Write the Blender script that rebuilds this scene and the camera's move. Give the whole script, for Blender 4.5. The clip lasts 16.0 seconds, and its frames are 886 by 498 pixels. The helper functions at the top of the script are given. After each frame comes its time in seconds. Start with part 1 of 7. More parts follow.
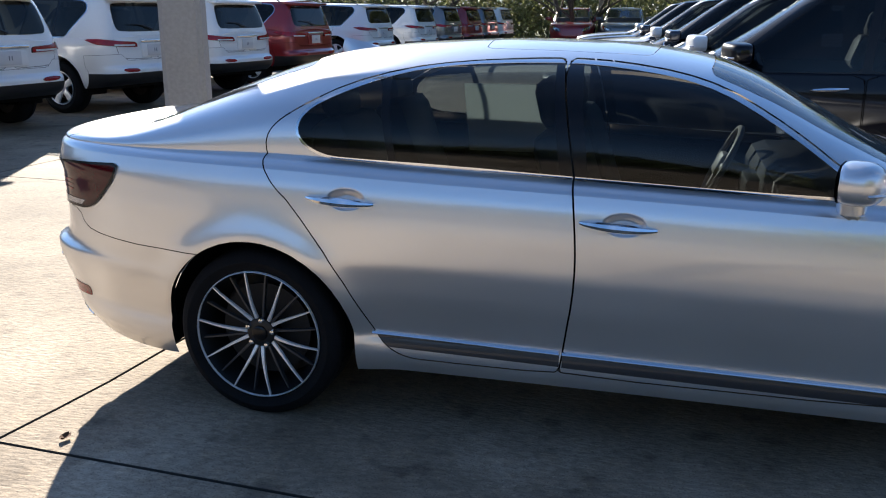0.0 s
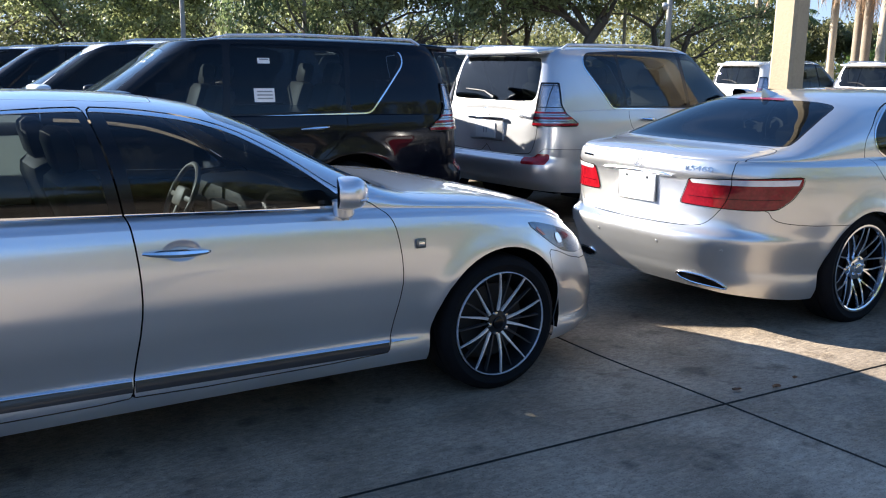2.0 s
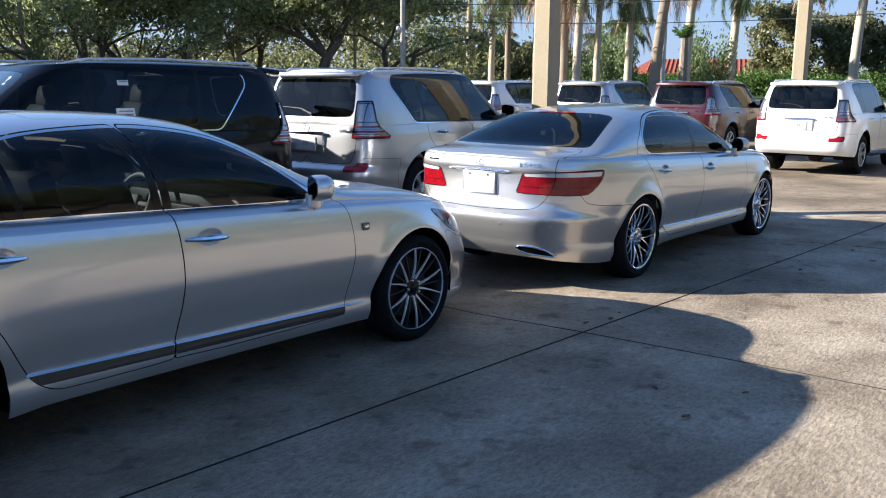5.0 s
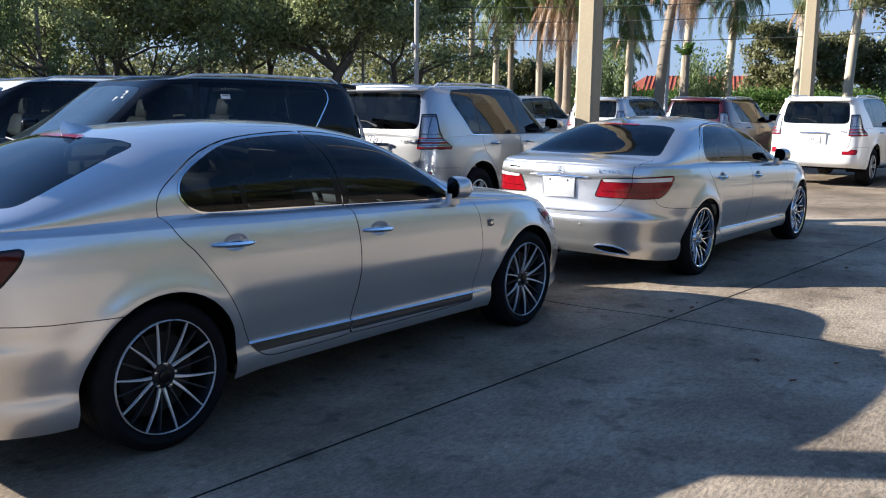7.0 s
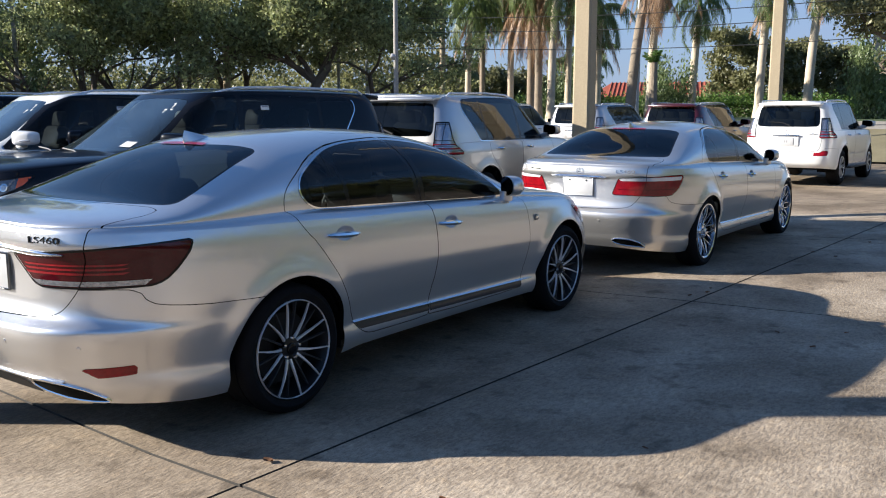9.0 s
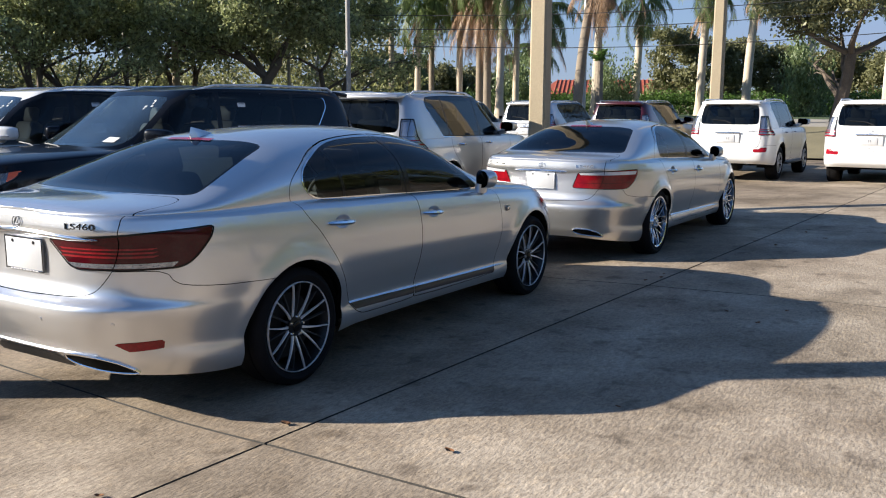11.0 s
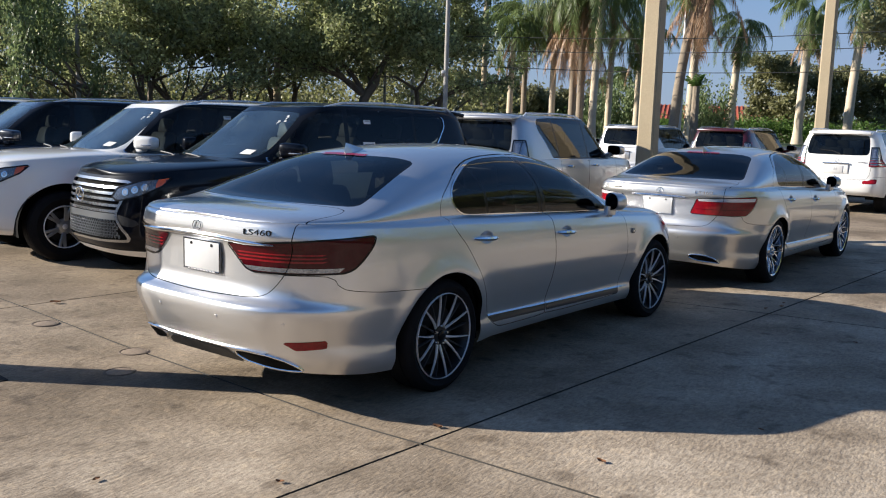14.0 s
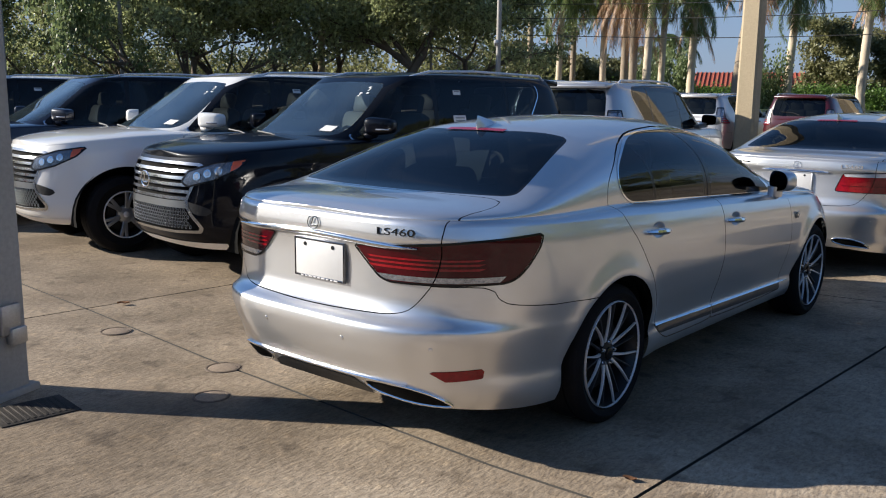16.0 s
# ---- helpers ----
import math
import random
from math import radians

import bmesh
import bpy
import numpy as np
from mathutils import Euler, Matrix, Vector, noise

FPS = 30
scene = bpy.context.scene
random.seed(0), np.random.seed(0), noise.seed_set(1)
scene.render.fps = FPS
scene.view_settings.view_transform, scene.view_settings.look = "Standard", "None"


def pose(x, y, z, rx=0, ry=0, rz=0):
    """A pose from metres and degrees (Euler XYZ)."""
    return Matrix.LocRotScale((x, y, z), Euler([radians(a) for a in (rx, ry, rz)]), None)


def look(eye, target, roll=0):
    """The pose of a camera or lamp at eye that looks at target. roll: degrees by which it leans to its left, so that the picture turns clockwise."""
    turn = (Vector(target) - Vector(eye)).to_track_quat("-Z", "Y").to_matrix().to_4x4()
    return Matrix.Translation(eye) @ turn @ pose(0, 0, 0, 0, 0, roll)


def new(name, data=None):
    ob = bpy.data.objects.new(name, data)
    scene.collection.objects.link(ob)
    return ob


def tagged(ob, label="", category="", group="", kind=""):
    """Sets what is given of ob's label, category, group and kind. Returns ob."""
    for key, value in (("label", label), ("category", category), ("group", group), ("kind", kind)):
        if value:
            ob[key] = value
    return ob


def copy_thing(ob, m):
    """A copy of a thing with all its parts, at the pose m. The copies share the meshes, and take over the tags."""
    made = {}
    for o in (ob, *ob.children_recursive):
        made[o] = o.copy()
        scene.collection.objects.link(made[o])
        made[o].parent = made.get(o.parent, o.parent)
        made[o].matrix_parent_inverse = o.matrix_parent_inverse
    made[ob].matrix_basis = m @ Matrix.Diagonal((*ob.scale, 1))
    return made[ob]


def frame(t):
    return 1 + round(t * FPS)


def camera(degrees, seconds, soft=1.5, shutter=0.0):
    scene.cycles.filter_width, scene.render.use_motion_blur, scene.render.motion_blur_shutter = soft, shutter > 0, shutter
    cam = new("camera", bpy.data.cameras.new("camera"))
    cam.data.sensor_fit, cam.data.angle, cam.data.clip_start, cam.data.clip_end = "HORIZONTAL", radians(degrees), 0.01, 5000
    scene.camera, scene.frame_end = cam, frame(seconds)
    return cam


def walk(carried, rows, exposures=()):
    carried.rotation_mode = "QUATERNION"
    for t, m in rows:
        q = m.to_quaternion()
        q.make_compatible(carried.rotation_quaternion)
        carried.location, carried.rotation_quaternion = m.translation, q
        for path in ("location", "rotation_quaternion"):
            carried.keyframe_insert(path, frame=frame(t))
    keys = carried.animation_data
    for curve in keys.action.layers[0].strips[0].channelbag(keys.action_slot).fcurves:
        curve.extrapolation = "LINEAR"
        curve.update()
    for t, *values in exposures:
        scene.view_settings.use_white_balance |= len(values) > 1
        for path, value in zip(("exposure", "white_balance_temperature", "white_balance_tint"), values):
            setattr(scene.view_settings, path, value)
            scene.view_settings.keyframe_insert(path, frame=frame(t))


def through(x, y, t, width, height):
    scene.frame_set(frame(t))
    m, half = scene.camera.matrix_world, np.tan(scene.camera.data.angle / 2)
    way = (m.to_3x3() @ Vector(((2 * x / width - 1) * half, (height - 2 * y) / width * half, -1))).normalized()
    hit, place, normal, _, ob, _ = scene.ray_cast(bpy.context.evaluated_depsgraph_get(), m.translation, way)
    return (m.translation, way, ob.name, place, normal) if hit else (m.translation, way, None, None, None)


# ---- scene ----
cam = camera(54.0, 16.0, 1.1)

PATH = [
    (0, (1.527, -3.874, 1.579), (1.045, -2.005, 1.057), 0.0),
    (0.5, (1.189, -3.911, 1.543), (1.064, -1.971, 1.076), 1.3),
    (0.9, (1.037, -3.968, 1.534), (1.22, -2.031, 1.074), 0.3),
    (1, (1.012, -4.001, 1.533), (1.279, -2.074, 1.07), 0.3),
    (1.5, (0.785, -4.195, 1.562), (1.521, -2.391, 1.108), 0.7),
    (2, (0.476, -4.255, 1.591), (1.533, -2.607, 1.182), 0.7),
    (2.5, (0.311, -4.316, 1.594), (1.453, -2.723, 1.197), 1.4),
    (3, (0.128, -4.431, 1.606), (1.358, -2.9, 1.229), 1.2),
    (3.5, (-0.161, -4.468, 1.598), (1.266, -3.111, 1.244), 0.7),
    (3.7, (-0.311, -4.45, 1.607), (1.169, -3.151, 1.253), 0.7),
    (5.8, (-1.562, -4.44, 1.593), (-0.029, -3.209, 1.229), 0.5),
    (6, (-1.666, -4.442, 1.587), (-0.141, -3.202, 1.221), 0.6),
    (6.5, (-1.937, -4.386, 1.583), (-0.416, -3.132, 1.244), 0.5),
    (7, (-2.208, -4.226, 1.575), (-0.658, -3.006, 1.247), 0.6),
    (7.5, (-2.448, -4.24, 1.571), (-0.893, -3.03, 1.227), 0.9),
    (8, (-2.696, -4.198, 1.574), (-1.124, -3.007, 1.24), 0.2),
    (8.2, (-2.806, -4.138, 1.57), (-1.222, -2.959, 1.252), 0.0),
    (10.3, (-3.53, -4.147, 1.579), (-1.903, -3.027, 1.262), -0.3),
    (10.5, (-3.6, -4.149, 1.581), (-1.95, -3.063, 1.267), -0.1),
    (11, (-3.693, -4.219, 1.59), (-2.023, -3.165, 1.272), 0.2),
    (11.5, (-3.74, -4.337, 1.573), (-2.123, -3.214, 1.221), 0.2),
    (12, (-3.855, -4.338, 1.588), (-2.269, -3.165, 1.255), 0.8),
    (12.5, (-4.009, -4.264, 1.598), (-2.391, -3.13, 1.288), 1.0),
    (13, (-4.134, -4.232, 1.594), (-2.511, -3.095, 1.322), 1.6),
    (13.5, (-4.181, -4.166, 1.606), (-2.586, -2.986, 1.349), 2.0),
    (14, (-4.091, -4.023, 1.595), (-2.52, -2.816, 1.318), 1.8),
    (14.5, (-3.97, -3.78, 1.586), (-2.439, -2.523, 1.308), 1.6),
    (15, (-3.939, -3.445, 1.574), (-2.385, -2.222, 1.276), 1.2),
    (15.5, (-3.873, -3.167, 1.562), (-2.318, -1.951, 1.242), 0.7),
    (16, (-3.667, -2.896, 1.554), (-2.156, -1.63, 1.216), 0.8),
]
walk(cam, [(t, look(eye, target, roll)) for t, eye, target, roll in PATH],
     [(0, 1.73, 5500, 10), (0.5, 2.08, 5500, 10), (1, 2.18, 5500, 10), (2, 2.02, 5300, 10), (3.5, 1.76, 5280, 10), (7, 1.46, 5200, 10), (8.2, 1.34, 5250, 10), (10.3, 1.23, 5400, 10), (12, 1.20, 5400, 10), (16, 0.97, 5400, 10)])

# ---- light ----
SUN_EL, SUN_AZ = 21.5, 123.0          # elevation; bearing of the sun, from +x towards +y
sun_way = Vector((math.cos(radians(SUN_AZ)) * math.cos(radians(SUN_EL)), math.sin(radians(SUN_AZ)) * math.cos(radians(SUN_EL)), math.sin(radians(SUN_EL))))
world = bpy.data.worlds.new("sky")
scene.world = world
world.use_nodes = True
wn = world.node_tree.nodes
sky = wn.new("ShaderNodeTexSky")
sky.sky_type, sky.sun_disc = "NISHITA", False
sky.sun_elevation, sky.sun_rotation = radians(SUN_EL), radians(90 - SUN_AZ)
sky.air_density, sky.dust_density, sky.ozone_density = 1.0, 0.4, 3.2
# thin broken cloud, brighter towards the horizon haze
wl = world.node_tree.links
coord = wn.new("ShaderNodeTexCoord")
cmap = wn.new("ShaderNodeMapping")
cmap.inputs["Scale"].default_value = (1.0, 1.0, 3.2)
cloud = wn.new("ShaderNodeTexNoise")
cloud.inputs["Scale"].default_value, cloud.inputs["Detail"].default_value = 2.6, 7.0
cramp = wn.new("ShaderNodeMapRange")
cramp.inputs[1].default_value, cramp.inputs[2].default_value = 0.50, 0.74
cmix = wn.new("ShaderNodeMixRGB")
cmix.inputs[2].default_value = (3.2, 3.45, 4.3, 1)
cfac = wn.new("ShaderNodeMath")
cfac.operation = "MULTIPLY"
cfac.inputs[1].default_value = 0.38
wl.new(coord.outputs["Generated"], cmap.inputs["Vector"])
wl.new(cmap.outputs["Vector"], cloud.inputs["Vector"])
wl.new(cloud.outputs["Fac"], cramp.inputs[0])
wl.new(cramp.outputs[0], cfac.inputs[0])
# haze and far cloud thicken towards the horizon
sep, low, more = wn.new("ShaderNodeSeparateXYZ"), wn.new("ShaderNodeMapRange"), wn.new("ShaderNodeMath")
low.inputs[1].default_value, low.inputs[2].default_value = 0.02, 0.31
low.inputs[3].default_value, low.inputs[4].default_value = 0.72, 0.0
more.operation, more.use_clamp = "ADD", True
wl.new(coord.outputs["Generated"], sep.inputs[0])
wl.new(sep.outputs["Z"], low.inputs[0])
wl.new(cfac.outputs[0], more.inputs[0])
wl.new(low.outputs[0], more.inputs[1])
wl.new(more.outputs[0], cmix.inputs[0])
wl.new(sky.outputs[0], cmix.inputs[1])
wl.new(cmix.outputs[0], wn["Background"].inputs["Color"])
wn["Background"].inputs["Strength"].default_value = 0.054
lamp = bpy.data.lights.new("sun", "SUN")
lamp.energy, lamp.angle, lamp.color = 5.0, radians(0.53), (1.0, 0.82, 0.59)
sun = new("sun", lamp)
sun.matrix_world = look(sun_way * 50, (0, 0, 0))


# ---- materials ----
def material(name, color, rough=0.6, metal=0.0, vary=0.15, scale=6.0, fine=80.0, bump=0.1, coat=0.0, spec=0.5, random_tint=0.0, bump_scale=None, island=False):
    """A principled surface with blotches and grain, in metres of the object's own space."""
    m = bpy.data.materials.new(name)
    m.use_nodes = True
    n, l = m.node_tree.nodes, m.node_tree.links
    b = n["Principled BSDF"]
    b.inputs["Roughness"].default_value, b.inputs["Metallic"].default_value = rough, metal
    b.inputs["Coat Weight"].default_value, b.inputs["Coat Roughness"].default_value = coat, 0.03
    b.inputs["Specular IOR Level"].default_value = spec
    tc = n.new("ShaderNodeTexCoord")
    big, small = n.new("ShaderNodeTexNoise"), n.new("ShaderNodeTexNoise")
    big.inputs["Scale"].default_value, big.inputs["Detail"].default_value = scale, 5.0
    small.inputs["Scale"].default_value, small.inputs["Detail"].default_value = fine, 3.0
    add = n.new("ShaderNodeMath")
    add.operation = "ADD"
    rng = n.new("ShaderNodeMapRange")
    rng.inputs[1].default_value, rng.inputs[2].default_value = 0.6, 1.4
    rng.inputs[3].default_value, rng.inputs[4].default_value = 1 - vary, 1 + vary
    mul = n.new("ShaderNodeVectorMath")
    mul.operation = "SCALE"
    mul.inputs[0].default_value = color
    for tex in (big, small):
        l.new(tc.outputs["Object"], tex.inputs["Vector"])
    l.new(big.outputs["Fac"], add.inputs[0])
    l.new(small.outputs["Fac"], add.inputs[1])
    l.new(add.outputs[0], rng.inputs[0])
    out = rng.outputs[0]
    if random_tint:
        info = n.new("ShaderNodeNewGeometry" if island else "ShaderNodeObjectInfo")
        r2 = n.new("ShaderNodeMapRange")
        r2.inputs[3].default_value, r2.inputs[4].default_value = 1 - random_tint, 1 + random_tint
        m2 = n.new("ShaderNodeMath")
        m2.operation = "MULTIPLY"
        l.new(info.outputs["Random Per Island" if island else "Random"], r2.inputs[0])
        l.new(out, m2.inputs[0])
        l.new(r2.outputs[0], m2.inputs[1])
        out = m2.outputs[0]
    l.new(out, mul.inputs["Scale"])
    l.new(mul.outputs[0], b.inputs["Base Color"])
    if bump:
        bp = n.new("ShaderNodeBump")
        bp.inputs["Strength"].default_value, bp.inputs["Distance"].default_value = bump, 0.01
        l.new(small.outputs["Fac"], bp.inputs["Height"])
        l.new(bp.outputs[0], b.inputs["Normal"])
    return m


def glass(name, tint, ior=1.5, sky_sheen=0.0):
    m = bpy.data.materials.new(name)
    m.use_nodes = True
    n, l = m.node_tree.nodes, m.node_tree.links
    n.remove(n["Principled BSDF"])
    fres, mix = n.new("ShaderNodeFresnel"), n.new("ShaderNodeMixShader")
    fres.inputs["IOR"].default_value = ior
    clear, shine = n.new("ShaderNodeBsdfTransparent"), n.new("ShaderNodeBsdfGlossy")
    clear.inputs["Color"].default_value = (*tint, 1)
    shine.inputs["Roughness"].default_value = 0.01
    shine.inputs["Color"].default_value = (1, 1, 1, 1)
    l.new(fres.outputs[0], mix.inputs[0])
    l.new(clear.outputs[0], mix.inputs[1])
    l.new(shine.outputs[0], mix.inputs[2])
    out = mix.outputs[0]
    if sky_sheen:                                          # thin blue diffuse film, painted in for the sky's sheen
        film, both, blot = n.new("ShaderNodeBsdfDiffuse"), n.new("ShaderNodeMixShader"), n.new("ShaderNodeTexNoise")
        film.inputs["Color"].default_value = (0.42, 0.60, 0.72, 1)
        blot.inputs["Scale"].default_value, blot.inputs["Detail"].default_value = 3.0, 6.0
        amount = n.new("ShaderNodeMapRange")
        amount.inputs[1].default_value, amount.inputs[2].default_value = 0.3, 0.7
        amount.inputs[3].default_value, amount.inputs[4].default_value = sky_sheen * 0.6, sky_sheen * 1.4
        l.new(blot.outputs["Fac"], amount.inputs[0])
        l.new(amount.outputs[0], both.inputs[0])
        l.new(out, both.inputs[1])
        l.new(film.outputs[0], both.inputs[2])
        out = both.outputs[0]
    l.new(out, n["Material Output"].inputs["Surface"])
    return m


SILVER = material("silver_paint", (0.74, 0.745, 0.757), 0.31, 0.82, 0.02, 2.0, 900.0, 0.010, coat=1.0)
CHAMPAGNE = material("warm_silver_paint", (0.69, 0.685, 0.672), 0.32, 0.81, 0.02, 2.0, 900.0, 0.010, coat=1.0)
for _m in (SILVER, CHAMPAGNE):
    _m.node_tree.nodes["Principled BSDF"].inputs["Coat IOR"].default_value = 1.75
PEWTER = material("pewter_paint", (0.56, 0.56, 0.565), 0.33, 0.78, 0.02, 2.0, 900.0, 0.010, coat=1.0)
WHITE = material("white_paint", (0.77, 0.77, 0.757), 0.30, 0.0, 0.02, 2.0, 300.0, 0.0, coat=1.0)
BLACK = material("black_paint", (0.002, 0.003, 0.007), 0.35, 0.0, 0.1, 2.0, 300.0, 0.0, coat=0.5, spec=0.05)
NAVY = material("dark_blue_paint", (0.010, 0.014, 0.028), 0.35, 0.1, 0.1, 2.0, 300.0, 0.0, coat=1.0, spec=0.1)
RED = material("red_paint", (0.22, 0.012, 0.016), 0.28, 0.3, 0.05, 2.0, 300.0, 0.0, coat=1.0)
MAROON = material("maroon_paint", (0.045, 0.003, 0.006), 0.28, 0.0, 0.05, 2.0, 300.0, 0.0, coat=1.0)
GREY = material("grey_paint", (0.16, 0.17, 0.18), 0.3, 0.6, 0.05, 2.0, 300.0, 0.0, coat=1.0)
SILL_GREY = material("sill_grey", (0.035, 0.037, 0.042), 0.35, 0.3, 0.1, 9.0, 200.0, 0.02, coat=0.4)
GRILLE = material("satin_chrome", (0.50, 0.51, 0.53), 0.20, 1.0, 0.1, 9.0, 200.0, 0.02)
CHROME = material("chrome", (0.82, 0.83, 0.85), 0.07, 1.0, 0.04, 9.0, 200.0, 0.01)
SATIN = material("machined_alloy", (0.86, 0.86, 0.87), 0.32, 0.45, 0.05, 30.0, 400.0, 0.03)
GREY_ALLOY = material("grey_alloy", (0.40, 0.41, 0.42), 0.3, 0.7, 0.08, 30.0, 400.0, 0.03)
RIB_ALLOY = material("grey_rib_alloy", (0.055, 0.056, 0.06), 0.35, 0.4, 0.1, 30.0, 300.0, 0.03)
DARK_ALLOY = material("dark_alloy", (0.018, 0.019, 0.021), 0.32, 0.4, 0.15, 30.0, 300.0, 0.03)
# mirror colour darkened to stand in for a dim reflected view
MIRROR = material("mirror_glass", (0.10, 0.105, 0.115), 0.03, 1.0, 0.02, 9.0, 200.0, 0.0)
DARK_CHROME = material("shaded_chrome", (0.20, 0.21, 0.24), 0.14, 1.0, 0.1, 9.0, 200.0, 0.01)
IRON_DARK = material("brake_iron", (0.012, 0.011, 0.011), 0.6, 0.3, 0.2, 20.0, 200.0, 0.05)
RUBBER = material("tyre_rubber", (0.008, 0.008, 0.009), 0.8, 0.0, 0.3, 12.0, 150.0, 0.25, spec=0.15)
TRIM = material("black_plastic", (0.012, 0.012, 0.013), 0.45, 0.0, 0.2, 10.0, 250.0, 0.1)
GLOSS_BLACK = material("gloss_black_trim", (0.006, 0.006, 0.007), 0.22, 0.0, 0.1, 10.0, 250.0, 0.0, coat=0.1, spec=0.25)
# near black: wheel liners, and shade put into gaps and openings
CAVITY = material("liner_and_gap_shade", (0.006, 0.006, 0.006), 0.9, 0.0, 0.3, 10.0, 90.0, 0.2, spec=0.1)
SEAT = material("beige_leather", (0.46, 0.41, 0.34), 0.5, 0.0, 0.1, 10.0, 200.0, 0.1)
DARK_SEAT = material("dark_leather", (0.05, 0.05, 0.052), 0.5, 0.0, 0.1, 10.0, 200.0, 0.1)
TAIL = material("red_lens", (0.24, 0.004, 0.009), 0.16, 0.0, 0.35, 14.0, 60.0, 0.0, coat=0.5, spec=0.3)
TAIL_DARK = material("smoked_red_lens", (0.055, 0.002, 0.005), 0.12, 0.0, 0.2, 20.0, 90.0, 0.0, coat=0.35, spec=0.2)
LENS = material("clear_lens", (0.62, 0.63, 0.66), 0.12, 0.6, 0.25, 30.0, 120.0, 0.1, coat=1.0)
SILVER_LENS = material("silvered_lens", (0.36, 0.37, 0.41), 0.14, 0.75, 0.5, 22.0, 70.0, 0.25, coat=1.0)
WHITE_LENS = material("white_lens", (0.74, 0.74, 0.76), 0.15, 0.2, 0.1, 30.0, 120.0, 0.0, coat=0.5)
HEAD = material("headlamp_bowl", (0.17, 0.175, 0.19), 0.20, 0.80, 0.5, 25.0, 120.0, 0.1, coat=1.0)
AMBER = material("amber_lens", (0.5, 0.08, 0.01), 0.2, 0.0, 0.1, 20.0, 90.0, 0.0, coat=1.0)
PLATE = material("white_plate", (0.58, 0.58, 0.58), 0.45, 0.0, 0.04, 20.0, 200.0, 0.02)
PAPER = material("paper_sticker", (0.7, 0.7, 0.7), 0.8, 0.0, 0.05, 20.0, 200.0, 0.02)
INK = material("grey_print", (0.22, 0.23, 0.25), 0.8, 0.0, 0.1, 20.0, 200.0, 0.0)
SHEET = bpy.data.materials.new("thin_paper")
SHEET.use_nodes = True
sheet_n = SHEET.node_tree.nodes
sheet_n["Principled BSDF"].inputs["Base Color"].default_value = (0.7, 0.7, 0.68, 1)
sheet_n["Principled BSDF"].inputs["Roughness"].default_value = 0.9
sheet_t, sheet_m = sheet_n.new("ShaderNodeBsdfTranslucent"), sheet_n.new("ShaderNodeMixShader")
sheet_t.inputs["Color"].default_value = (0.90, 0.93, 0.90, 1)
sheet_m.inputs[0].default_value = 0.6
SHEET.node_tree.links.new(sheet_n["Principled BSDF"].outputs[0], sheet_m.inputs[1])
SHEET.node_tree.links.new(sheet_t.outputs[0], sheet_m.inputs[2])
SHEET.node_tree.links.new(sheet_m.outputs[0], sheet_n["Material Output"].inputs["Surface"])
TINTED = glass("tinted_glass", (0.065, 0.078, 0.09), 1.38)
TINT_LIGHT = glass("lightly_tinted_glass", (0.27, 0.30, 0.31), 1.38)
TINT_DARK = glass("smoked_glass", (0.14, 0.16, 0.17), 1.38)
CLEAR = glass("windscreen_glass", (0.58, 0.71, 0.76), 2.0, 0.030)


# ---- mesh helpers ----
def link(name, data, mat, parent=None, label=""):
    ob = new(name, data)
    if mat is not None:
        data.materials.append(mat)
    ob.parent = parent
    return tagged(ob, label=label)


def part(name, bm, mat, parent=None, label="", smooth=True):
    """Links a bmesh as one mesh object under a thing or a part."""
    me = bpy.data.meshes.new(name)
    bm.to_mesh(me)
    bm.free()
    if smooth:
        me.shade_smooth()
        me.set_sharp_from_angle(angle=radians(38))
    return link(name, me, mat, parent, label)


def block(bm, size, at=(0, 0, 0), bevel=0.0, turn=None, seg=2):
    """Adds a bevelled box to bm."""
    r = bmesh.ops.create_cube(bm, size=1)
    vs = r["verts"]
    bmesh.ops.scale(bm, vec=size, verts=vs)
    if bevel:
        es = list({e for v in vs for e in v.link_edges})
        vs = bmesh.ops.bevel(bm, geom=es, offset=bevel, segments=seg, affect="EDGES", profile=0.5)["verts"]
        vs = list({v for v in vs})
    m = Matrix.Translation(at) @ (turn or Matrix())
    bmesh.ops.transform(bm, matrix=m, verts=vs)
    return vs


def lathe(bm, profile, n=48, axis="y", at=(0, 0, 0), close=False):
    """Turns a profile of (offset along the axis, radius) round the axis."""
    rings = []
    for i in range(n):
        a = 2 * math.pi * i / n
        ring = []
        for o, r in profile:
            c, s = r * math.cos(a), r * math.sin(a)
            p = {"y": (c, o, s), "z": (c, s, o), "x": (o, c, s)}[axis]
            ring.append(bm.verts.new((p[0] + at[0], p[1] + at[1], p[2] + at[2])))
        rings.append(ring)
    k = len(profile)
    for i in range(n):
        a, b = rings[i], rings[(i + 1) % n]
        for j in range(k if close else k - 1):
            j2 = (j + 1) % k
            bm.faces.new((a[j], a[j2], b[j2], b[j]))
    return rings


